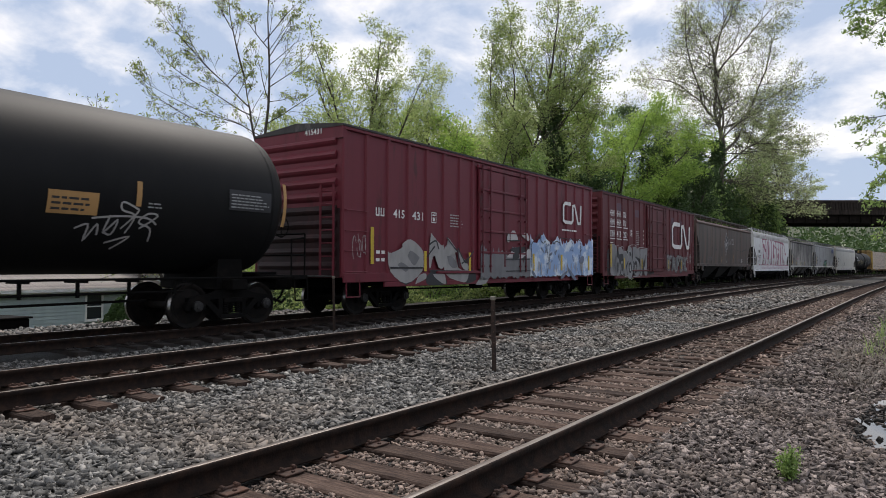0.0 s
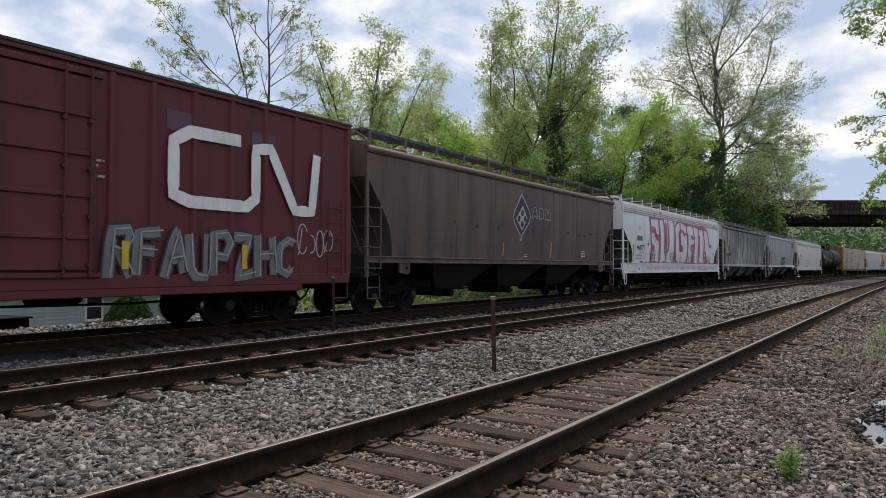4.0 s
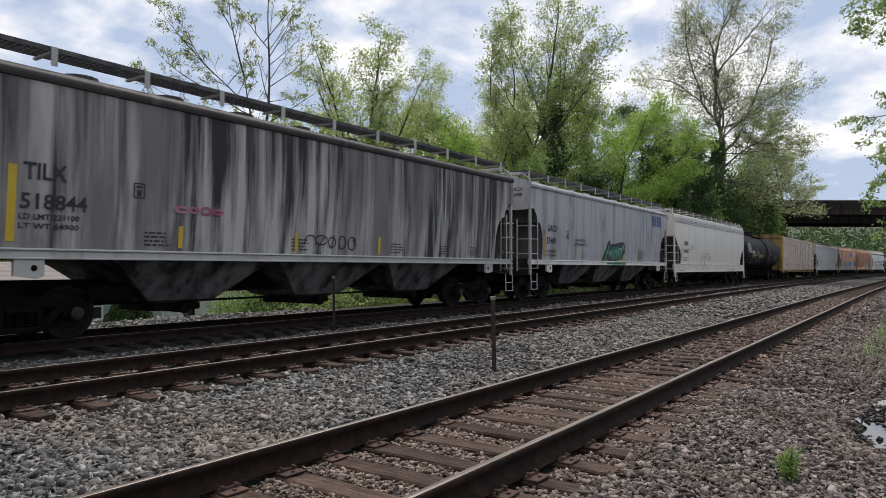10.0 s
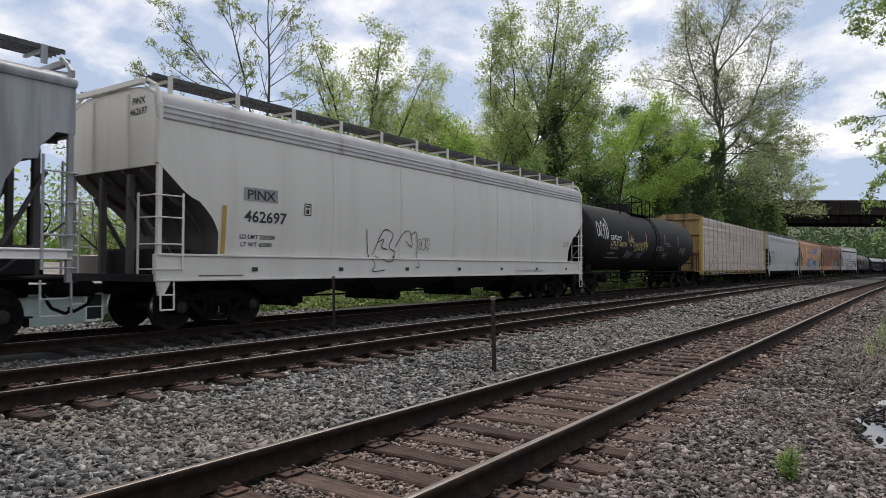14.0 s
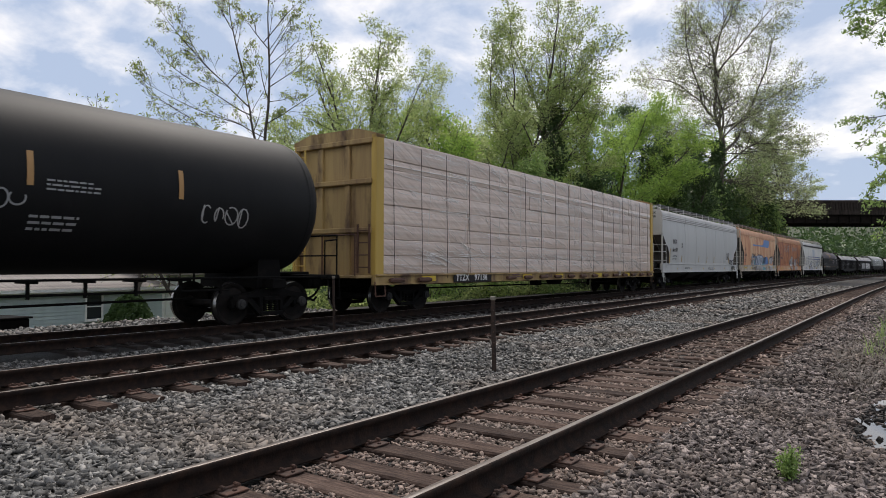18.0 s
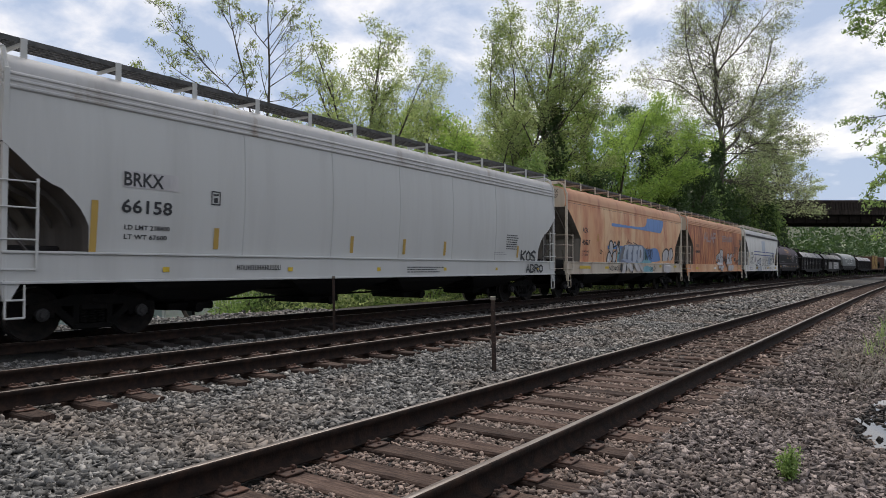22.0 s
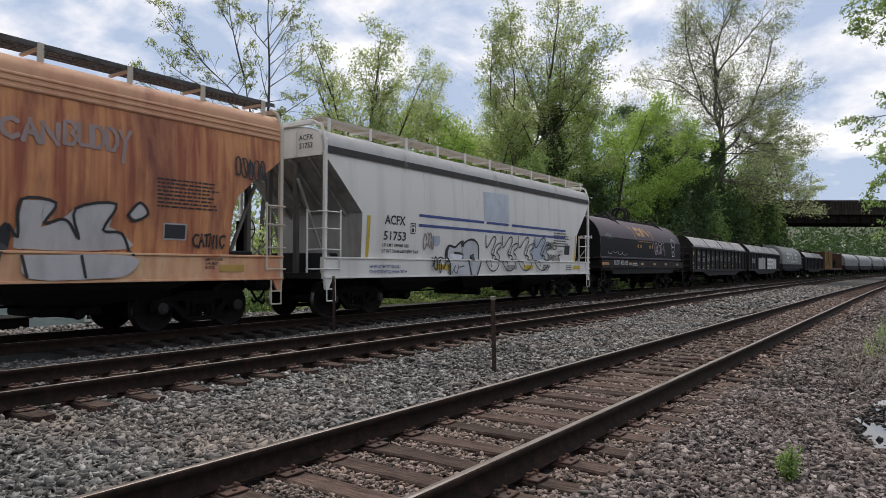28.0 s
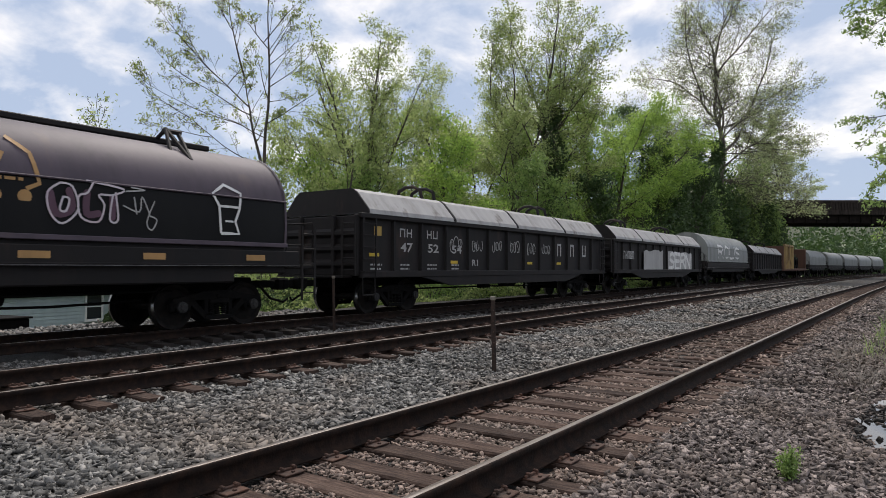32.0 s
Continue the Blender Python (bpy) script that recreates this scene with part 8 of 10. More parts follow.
strokes(c, X, shell, "spray_tag", "grey_ink", 0.035, 0.014, [[(150.32, 2.14), (150.37, 1.76), (150.52, 2.12), (150.52, 1.83)], [(150.57, 2.09), (150.77, 1.97), (150.62, 1.77), (150.92, 2.01), (150.87, 1.71)], [(151.07, 2.04), (151.02, 1.78), (151.32, 1.99), (151.07, 2.01)]], "grey sprayed tag")
frame_mark(c, X(151.1), 2.3, 0.22, "dim_white_ink", shell)
for xx in (150.3, 153.05, 156.4, 159.1):
    stripe(c, X(xx), 2.55, 0.10, 0.55, "gold_ink", shell)
bars(c, X(156.7), 2.5, 1.0, 0.22, 3, "grey_ink", shell, 176)
bars(c, X(156.5), 1.85, 0.8, 0.3, 3, "grey_ink", shell, 177)
bars(c, X(152.1), 1.8, 0.8, 0.25, 4, "grey_ink", shell, 178)
scrawl(c, X(155.0), X(156.4), 2.15, 2.5, "grey_ink", shell, 6, 0.03, 179)
scrawl(c, X(159.6), X(160.8), 2.1, 2.5, "dim_white_ink", shell, 4, 0.03, 180)
scrawl(c, X(146.2), X(147.6), 2.5, 3.6, "white_ink", shell, 5, 0.05, 181)


# ---- centre-beam flat car with wrapped lumber ----
L0, R0 = 165.0, 188.66
c, half = car("lumber_flat_car", "tan-yellow centre-beam flat car loaded with plastic-wrapped lumber", "flat car", L0, R0, 2.0, 0.9)
X = put_on(L0, R0)
ty = M["tan_yellow"]
part("deck", Geo().box(-half, half, -1.38, 1.38, 0.97, 1.06, 0.01), ty, c)
for s in (-1, 1):
    y0, y1 = sorted((s * 1.36, s * 1.52))
    part("side_sill", Geo().box(-half, half, y0, y1, 0.79, 1.08, 0.015).box(-half, half, min(s * 1.48, s * 1.58), max(s * 1.48, s * 1.58), 1.03, 1.08, 0.008).box(-half, half, min(s * 1.48, s * 1.56), max(s * 1.48, s * 1.56), 0.79, 0.825, 0.008), ty, c)
for sx in (-1, 1):
    x0, x1 = sorted((sx * half, sx * (half - 0.34)))
    bh = part("bulkhead", Geo().box(x0 + 0.08, x1 - 0.08, -1.36, 1.36, 1.06, 4.70, 0.01), ty, c, "ribbed tan bulkhead")
    for y in (-1.44, -0.5, 0.5, 1.44):
        part("bulkhead_post", Geo().box(x0, x1, y - 0.09, y + 0.09, 1.0, 4.80 if abs(y) > 1 else 4.90, 0.02), M["yellow"] if abs(y) > 1 else ty, bh)
    for z in (2.25, 3.55, 4.62):
        part("bulkhead_rib", Geo().box(min(x0, x1) - (0.06 if sx < 0 else 0) , max(x0, x1) + (0.06 if sx > 0 else 0), -1.4, 1.4, z - 0.07, z + 0.07, 0.02), ty, bh)
    part("bulkhead_cap", Geo().loft([[(x, -1.53, 4.80), (x, -0.9, 4.98), (x, 0.9, 4.98), (x, 1.53, 4.80), (x, 1.53, 4.70), (x, -1.53, 4.70)] for x in (x0, x1)]), ty, bh)
    ex = sx * (half + 0.62)
    part("end_platform", Geo().box(min(sx * half, ex), max(sx * half, ex), -1.4, 1.4, 0.98, 1.05, 0.01), ty, c)
    end_ladder(c, sx * (half + 0.06), -1.35, -0.95, 1.1, 2.4, M["brown_rust"], 4)
    end_ladder(c, sx * (half + 0.10), 0.98, 1.42, 1.1, 4.55, M["yellow"], 9)
    part("hand_rail", Geo().path([(ex, -1.35, 1.05), (ex, -1.35, 2.1), (ex, -0.2, 2.1), (ex, -0.2, 1.05)], 0.022).path([(sx * (half - 0.4), -1.5, 0.88), (sx * (half - 0.4), -1.53, 0.5), (sx * half, -1.53, 0.5), (sx * half, -1.5, 0.88)], 0.018), M["brown_rust"], c)
part("center_beam", Geo().box(-half + 0.3, half - 0.3, -0.06, 0.06, 1.1, 4.8, 0.01).box(-half + 0.3, half - 0.3, -0.28, 0.28, 4.66, 4.8, 0.02), ty, c)
# lumber bundles: eight courses of wrapped packs, each pack bulging a little, with sagging film below
rnd = random.Random(77)
x_in, nz = half - 0.36, 8
cuts = [-x_in]
while cuts[-1] < x_in - 0.5:
    cuts.append(min(x_in, cuts[-1] + rnd.choice((4.9, 3.66, 4.27, 6.1))))
if x_in - cuts[-2] < 1.5:
    cuts.pop(-2)
tiers = (1.085, 1.57, 2.01, 2.42, 2.95, 3.40, 3.90, 4.18, 4.73)
for s in (-1, 1):
    for r_ in range(nz):
        xs = [-x_in] + [min(x_in - 0.4, max(-x_in + 0.4, q)) for q in cuts[1:-1]] + [x_in]
        for a, b in zip(xs, xs[1:]):
            z0, z1 = tiers[r_] + 0.002, tiers[r_ + 1] - 0.002
            yo = 1.47 + rnd.uniform(-0.02, 0.02)
            n = max(3, int((b - a) / 0.35))
            rings = []
            for k in range(n + 1):
                x = a + 0.003 + (b - a - 0.006) * k / n
                bu = rnd.uniform(-0.008, 0.008)
                wob = rnd.uniform(-0.01, 0.01)
                rings.append([(x, s * 0.30, z0), (x, s * (yo - 0.012), z0 + wob * 0.5), (x, s * (yo + bu), z0 + 0.025), (x, s * (yo + 0.012 + bu), (z0 + z1) / 2), (x, s * (yo + bu - 0.003), z1 - 0.025), (x, s * (yo - 0.012), z1 + wob * 0.4), (x, s * 0.30, z1)])
            part("lumber_pack", Geo().loft(rings), M["wrap"], c, "pack of lumber in pale wrinkled film")
# hold-down straps with their winches on the sill
for k in range(18):
    x = -x_in + 0.45 + k * (2 * x_in - 0.95) / 17
    part("strap", Geo().path([(x, -1.52, 0.95), (x - 0.03, -1.508, 3.0), (x - 0.06, -1.503, 4.62), (x - 0.06, -1.45, 4.75), (x - 0.06, -0.3, 4.80)], 0.008, 5), M["strap"], c)
    if X(168.3) < x < X(171.2):
        continue
    w = Geo().box(x - 0.24, x + 0.22, -1.64, -1.54, 0.85, 0.98, 0.025).tube((x - 0.3, -1.60, 0.915), (x + 0.3, -1.60, 0.915), 0.05, 8)
    part("winch", w, M["brown_rust"], c)
# loose film: a bright overlapped edge and taut creases running down from the straps
part("film_edge", Geo().path([(-x_in + 0.1, -1.50, 4.02), (0, -1.505, 4.06), (x_in - 0.1, -1.50, 4.03)], 0.011, 5), M["film"], c, "bright folded edge of the film")
# creases in near-white film: their glints are put into the colour
g = Geo()
for k in range(620):
    x, zt = rnd.uniform(-x_in + 0.2, x_in - 1.6), rnd.choice((4.66, 4.60, 4.1, 3.9, 3.4, 2.95, 2.4, 2.0, 1.80, 1.75, 1.72, 1.66, 1.5, 1.35)) + rnd.uniform(-0.12, 0.05)
    dx, dz = rnd.uniform(0.25, 1.5), rnd.choice((0.02, 0.06, 0.12, 0.2, 0.3, 0.42)) * rnd.uniform(0.6, 1.2)
    sag = rnd.uniform(0.35, 0.75)
    g.path([(x, -1.496, zt), (x + dx * 0.3, -1.501, zt - dz * sag * 0.6), (x + dx * 0.65, -1.500, zt - dz * (0.35 + 0.5 * sag)), (x + dx, -1.492, zt - dz)], rnd.uniform(0.004, 0.010), 4)
for k in range(26):       # upright tucks where one sheet laps over the next
    x = rnd.uniform(-x_in + 0.2, x_in - 0.3)
    g.path([(x, -1.497, 4.6), (x + rnd.uniform(-0.1, 0.1), -1.502, 3.2), (x + rnd.uniform(-0.15, 0.15), -1.497, rnd.uniform(1.2, 2.4))], 0.006, 4)
tagged(part("film_crease", g, M["film"], c), kind="stuff")
lettering(c, "TTZX", X(168.78), 0.86, 0.2, "white_ink", flat_side(1.56), 0.75, 0.02)
lettering(c, "97136", X(169.85), 0.86, 0.2, "white_ink", flat_side(1.56), 0.8, 0.02)
g = Geo()
patch(g, X(168.65), X(170.95), 0.80, 1.08, flat_side(1.56), 0.008)
part("sill_panel", g, M["gon_black"], c)
for xx in (167.0, 173.2, 176.0, 180.2, 184.0):
    stripe(c, X(xx), 0.86, 0.7, 0.16, "yellow_ink", flat_side(1.56), 0.008)
bars(c, X(172.4), 0.92, 0.7, 0.16, 2, "plum_ink", flat_side(1.56), 190)
blocks(c, X(175.0), 0.91, 0.65, 0.17, 3, "plum_ink", flat_side(1.56))
bars(c, X(183.2), 0.93, 0.3, 0.22, 3, "white_ink", flat_side(1.56), 191)
brake_gear(c, half, 1.0, -0.9)


# ---- coil cars with round hoods ----
def coil_car(left, right, label, hood, ridge=True, lead=0.15):
    c, half = car("coil_car", label, "coil car", left, right, 1.6, 1.15)
    body = M["coil_hood"] if hood == "coil_hood" else M["gon_black"]
    part("trough", Geo().box(-half + 0.1, half - 0.1, -1.42, 1.42, 1.12, 1.75, 0.03), M["gon_black"], c)
    for s in (-1, 1):
        part("side_sill", Geo().box(-half - 0.2, half + 0.2, min(s * 1.40, s * 1.54), max(s * 1.40, s * 1.54), 1.32, 1.62, 0.012)
             .box(-half - 0.2, half + 0.2, min(s * 1.50, s * 1.58), max(s * 1.50, s * 1.58), 1.30, 1.335, 0.006), M["gon_black"], c)
    for s in (-1, 1):
        # the bright reflection along the sill's lower edge, made as a pale strip
        part("lower_rail", Geo().box(-half - 0.2, half + 0.2, min(s * 1.53, s * 1.56), max(s * 1.53, s * 1.56), 1.285, 1.305), M["highlight_grey"], c, "pale strip painting the highlight on the sill's lower edge")
        part("side_girder", Geo().box(-half + 1.5, half - 1.5, min(s * 1.2, s * 1.44), max(s * 1.2, s * 1.44), 0.94, 1.32, 0.03), M["gon_black"], c)
    w, z0, zr = 1.46, 1.74, 3.82
    ring = [(-w, z0), (-w - 0.02, 2.2), (-w, 2.55)] + [(-w * math.cos(t), 2.55 + (zr - 2.55) * math.sin(t)) for t in [radians(a) for a in list(range(8, 165, 12)) + [172]]] + [(w, 2.55), (w + 0.02, 2.2), (w, z0)]
    prof = lambda z: w if z < 2.55 else w * math.sqrt(max(0.02, 1 - ((z - 2.55) / (zr - 2.55)) ** 2))
    HL = -half + lead
    g, n = Geo().loft([[(x, y, z) for y, z in ring] for x in (HL, 0, half - 0.15)]), len(ring)
    # black slot on lower sides and ends: mostly their shade, painted in
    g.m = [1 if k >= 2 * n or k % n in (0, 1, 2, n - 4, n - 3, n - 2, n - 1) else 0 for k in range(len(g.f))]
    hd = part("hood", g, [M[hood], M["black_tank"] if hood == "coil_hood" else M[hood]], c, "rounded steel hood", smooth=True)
    part("hood_rim", Geo().box(HL, half - 0.12, -w - 0.03, -w + 0.03, 2.70, 2.735, 0.01).box(HL, half - 0.12, -w - 0.06, w + 0.06, z0 - 0.04, z0 + 0.05, 0.01), M[hood], hd)
    for x in (HL + 0.01, half - 0.16):
        part("hood_rim", Geo().loft([[(x + d, y * 1.012, 2.0 + (z - 2.0) * 1.012) for y, z in ring] for d in (-0.03, 0.03)], caps=False), M[hood], hd)
    if ridge:
        part("ridge_beam", Geo().box(-3.7, 5.4, -0.09, 0.09, zr + 0.03, zr + 0.15, 0.02), M["gon_black"], hd)
        for x in (-0.3, 0.3):
            g = Geo()
            for d in (-0.07, 0.07):
                g.path([(x + d, -0.36, zr - 0.12), (x + d, -0.36, zr + 0.45), (x + d, -0.27, zr + 0.62), (x + d, -0.1, zr + 0.70), (x + d, 0.1, zr + 0.70), (x + d, 0.27, zr + 0.62), (x + d, 0.36, zr + 0.45), (x + d, 0.36, zr - 0.12)], 0.05, 6)
            part("lifting_bracket", g, M["gon_black"], hd)
        for x in (-3.05, 4.2):
            g = Geo().path([(x - 0.25, -0.80, 3.56), (x - 0.08, -0.35, zr + 0.30), (x + 0.06, -1.02, 3.42), (x + 0.22, -0.35, zr + 0.24)], 0.045, 6)
            g.path([(x - 0.08, -0.35, zr + 0.28), (x - 0.08, 0.0, zr + 0.1)], 0.045, 6).path([(x - 0.14, -0.35, zr + 0.26), (x + 0.28, -0.35, zr + 0.26)], 0.05, 6)
            part("lifting_bracket", g, M["gon_black"], hd)
    for sx in (-1, 1):
        ext = 0.12 if lead < 0 and sx < 0 else 0.85
        x0, x1 = sorted((sx * (half - 0.1), sx * (half + ext)))
        part("end_platform", Geo().box(x0, x1, -1.4, 1.4, 1.22, 1.32, 0.015), M["gon_black"], c)
        ex = sx * (half + ext - 0.07)
        part("hand_rail", Geo().path([(ex, -1.38, 1.3), (ex, -1.38, 2.3), (ex, -0.5, 2.3), (ex, -0.5, 1.3)], 0.02).path([(ex, -1.38, 1.8), (ex, -0.5, 1.8)], 0.016), M["gon_black"], c)
        ladder(c, *sorted((sx * (half + ext - 0.47), sx * (half + ext - 0.07))), 0.5, 2.2, -1.46, M["gon_black"], rungs=5)
    brake_gear(c, half, 0.5, -0.9)
    return c, half, prof


c, half, prof = coil_car(265.5, 278.6, "black coil car with a round hood, gold mark and white graffiti", "coil_hood", lead=-0.2)
X = put_on(265.5, 278.6)
sl = flat_side(1.54)
end_words(c, half, ("493524",), "white_ink", y=-0.75, z=2.6, h=0.16, off=0.21)
blocks(c, X(266.87), 1.40, 0.78, 0.22, 4, "silver_ink", sl)
lettering(c, "493185", X(267.74), 1.40, 0.22, "silver_ink", sl, 1.05)
for xx, ww in ((265.3, 0.88), (268.93, 0.48), (270.76, 0.45), (272.86, 0.49), (274.97, 0.45), (277.3, 0.5)):
    stripe(c, X(xx), 1.40, ww, 0.12, "gold_ink", sl)
bars(c, X(269.5), 1.38, 0.9, 0.18, 2, "white_ink", sl, 201)
g = Geo()
for x, line in ((X(270.66), [(0.58, 3.28), (0.12, 3.33), (0.0, 3.17), (0.12, 3.0), (0.58, 3.02)]), (X(271.36), [(0.55, 3.30), (0.1, 3.28), (0.12, 3.18), (0.52, 3.12), (0.5, 3.0), (0.02, 3.0)]), (X(272.06), [(0.02, 3.32), (0.3, 3.15), (0.62, 2.98)])):
    ribbon(g, [(x + u, v) for u, v in line], 0.17, prof, 0.014)
part("gold_mark", g, M["gold_ink"], c, "worn gold three-part mark")
for line in ([(269.9, 3.42), (270.2, 3.2), (270.25, 2.75), (270.5, 2.70)], [(272.80, 3.35), (273.1, 3.1), (273.2, 2.60), (273.0, 2.50)]):
    g = Geo()
    ribbon(g, [(X(u), z) for u, z in line], 0.07, prof, 0.014)
    part("gold_bracket", g, M["gold_ink"], c, "worn gold bracket line")
for xx in (270.6, 271.03, 272.54, 272.98):
    g = Geo()
    dab(g, X(xx), 2.38, 0.11, prof, 0.014)
    part("gold_disc", g, M["gold_ink"], c, "worn gold disc")
bars(c, X(270.7), 2.62, 2.4, 0.12, 1, "gold_ink", prof, 202)
stripe(c, X(266.25), 2.05, 0.4, 0.2, "yellow_ink", prof, name="placard", label="small yellow placard")
strokes(c, X, prof, "spray_paint", "plum_ink", 0.12, 0.03, [[(273.36, 2.47), (273.46, 2.14), (273.71, 2.23), (273.66, 2.53)], [(273.96, 2.52), (273.96, 2.17), (274.16, 2.18)], [(274.41, 2.48), (274.41, 2.13)]], "dark fill of sprayed letters")
strokes(c, X, prof, "spray_outline", "pale_pink_ink", 0.035, 0.04, [[(273.51, 2.65), (273.31, 2.47), (273.36, 2.14), (273.56, 1.98), (273.81, 2.23), (273.71, 2.6), (273.51, 2.65)], [(273.56, 2.42), (273.51, 2.21), (273.61, 2.19), (273.66, 2.39), (273.56, 2.42)], [(274.06, 2.7), (273.96, 2.52), (273.81, 2.44), (273.86, 2.1), (274.16, 2.04), (274.26, 2.33), (274.16, 2.5), (274.41, 2.52), (274.61, 2.64), (273.96, 2.73)], [(274.41, 2.52), (274.36, 2.09), (274.51, 2.09), (274.46, 2.56)]], "pale pink sprayed outline")
strokes(c, X, prof, "spray_tag", "dim_white_ink", 0.028, 0.04, [[(274.66, 2.61), (275.01, 2.66), (274.76, 2.69)], [(274.81, 2.51), (274.86, 2.22)], [(274.61, 2.35), (274.91, 2.26), (274.96, 2.53), (275.11, 2.24)], [(275.21, 2.47), (275.06, 2.08), (275.16, 1.94), (275.26, 2.13), (275.11, 2.2)]], "pale sprayed tag")
g = Geo()
ribbon(g, [(X(276.70), 1.95), (X(276.65), 2.5), (X(276.50), 2.75), (X(276.80), 2.95), (X(277.20), 2.8), (X(277.15), 2.45), (X(277.05), 2.2), (X(277.15), 1.95), (X(276.70), 1.95)], 0.06, prof, 0.036)
ribbon(g, [(X(276.65), 2.5), (X(277.15), 2.5)], 0.05, prof, 0.038)
ribbon(g, [(X(276.80), 2.2), (X(277.00), 2.2)], 0.04, prof, 0.038)
part("spray_paint", g, M["white_ink"], c, "white sprayed outline shape")
scrawl(c, X(266.0), X(266.9), 2.65, 2.9, "grey_ink", prof, 4, 0.03, 204)
scrawl(c, X(266.2), X(268.9), 1.9, 2.2, "grey_ink", prof, 4, 0.03, 205)
for xx in (269.3, 271.6):
    bars(c, X(xx), 2.1, 0.6, 0.14, 2, "grey_ink", prof, int(xx))


# ---- gondolas with steel covers ----
def gondola(left, right, label, panels=13, cover="cover_grey", covers=4):
    c, half = car("gondola", label, "gondola car", left, right, 2.0, 0.85)
    W2, ZB, ZT = 1.50, 1.05, 2.62
    m_ = M["gon_black"]
    part("body", Geo().box(-half, half, -W2 + 0.09, W2 - 0.09, ZB, ZT - 0.02, 0.02), m_, c)
    pm = Geo().loft([[(-0.07, 0, z), (-0.045, -0.09, z), (0.045, -0.09, z), (0.07, 0, z)] for z in (ZB + 0.05, ZT - 0.06)]).mesh("side_post", m_)
    for k in range(panels + 1):
        x = -half + 0.12 + (2 * half - 0.24) * k / panels
        part("side_post", pm, None, c, m=pose(x, -W2 + 0.09, 0))
        part("side_post", pm, None, c, m=pose(x, W2 - 0.09, 0, 0, 0, 180))
    for s in (-1, 1):
        y0, y1 = sorted((s * (W2 - 0.1), s * (W2 + 0.04)))
        part("top_chord", Geo().box(-half - 0.02, half + 0.02, y0, y1, ZT - 0.09, ZT + 0.05, 0.02), m_, c)
        part("side_sill", Geo().box(-half, half, y0, y1, ZB - 0.06, ZB + 0.12, 0.015).prism([(-half + 2.6, ZB - 0.05), (half - 2.6, ZB - 0.05), (half - 4.2, ZB - 0.33), (-half + 4.2, ZB - 0.33)], y0 + 0.02, y1 - 0.02), m_, c)
    w = (2 * half - 0.5) / covers
    for k in range(covers):
        x0, x1 = -half + 0.25 + k * w + 0.03, -half + 0.25 + (k + 1) * w - 0.03
        ring = [(-1.54, ZT + 0.04), (-1.50, ZT + 0.16), (-1.1, 3.24), (-0.95, 3.33), (0.95, 3.33), (1.1, 3.24), (1.50, ZT + 0.16), (1.54, ZT + 0.04)]
        n = 18
        rings = []
        for j in range(n + 1):
            x = x0 + (x1 - x0) * j / n
            d = 0.02 if j % 2 else 0.0
            rings.append([(x, y * (1 + (d * 0.4 if abs(y) > 1 else 0)), z + (d * 0.6 if z > 3 else 0)) for y, z in ring])
        cv = part("cover", Geo().loft(rings), M[cover], c, "weathered ribbed steel cover")
        if k % 2 == 1:
            for d in (-0.35, 0.35):
                g = Geo().path([(x0 + d, -0.5, 3.3), (x0 + d, -0.42, 3.68), (x0 + d, -0.15, 3.80), (x0 + d, 0.15, 3.80), (x0 + d, 0.42, 3.68), (x0 + d, 0.5, 3.3)], 0.055, 6)
                part("lifting_loop", g, m_, cv)
        for x in (x0, x1):
            part("cover_end", Geo().loft([[(x + d, y * 1.01, z + 0.012) for y, z in ring] for d in (-0.025, 0.025)]), m_, cv)
    for sx in (-1, 1):
        for z in (1.35, 1.75, 2.15):
            part("end_rib", Geo().loft([[(sx * half, y, z - 0.12), (sx * (half + 0.10), y, z - 0.04), (sx * (half + 0.10), y, z + 0.04), (sx * half, y, z + 0.12)] for y in (-1.36, 1.36)]), m_, c)
        for y in (-1.4, -0.6, 0.6, 1.4):
            part("end_post", Geo().box(sx * (half + 0.05) - 0.06, sx * (half + 0.05) + 0.06, y - 0.05, y + 0.05, ZB, ZT, 0.015), m_, c)
        end_ladder(c, sx * (half + 0.16), -1.44, -1.0, 1.05, 2.55, m_, 5)
        x0, x1 = sorted((sx * (half - 0.06), sx * (half - 0.55)))
        ladder(c, x0, x1, 1.0, 2.55, -W2 - 0.04, m_, rungs=5)
        part("step", Geo().path([(x0, -W2, ZB), (x0, -W2 - 0.02, 0.55), (x1, -W2 - 0.02, 0.55), (x1, -W2, ZB)], 0.018), m_, c)
        part("end_platform", Geo().box(min(sx * half, sx * (half + 0.35)), max(sx * half, sx * (half + 0.35)), -1.2, 1.2, 1.0, 1.05), m_, c)
    brake_gear(c, half, 0.8, -0.9)
    return c, half, flat_side(W2 - 0.09), flat_side(W2 + 0.0)


c, half, skin, face = gondola(281.0, 297.9, "black ribbed gondola with weathered grey steel covers")
X = put_on(281.0, 297.9)
p = (2 * half - 0.24) / 13
px = lambda k: -half + 0.12 + p * k
blocks(c, px(1) + 0.32, 2.10, 0.62, 0.24, 2, "dim_white_ink", skin)
blocks(c, px(2) + 0.32, 2.10, 0.62, 0.24, 2, "dim_white_ink", skin)
for k, tx in ((1, "47"), (2, "52"), (3, "54")):
    lettering(c, tx, px(k) + 0.36, 1.70, 0.25, "dim_white_ink", skin, 0.55)
for k in range(3):
    blocks(c, px(9 + k) + 0.35, 1.72, 0.5, 0.5, 1, "dim_white_ink", skin)
lettering(c, "R1", px(4) - 0.05 + 0.3, 1.32, 0.2, "dim_white_ink", skin, 0.35)
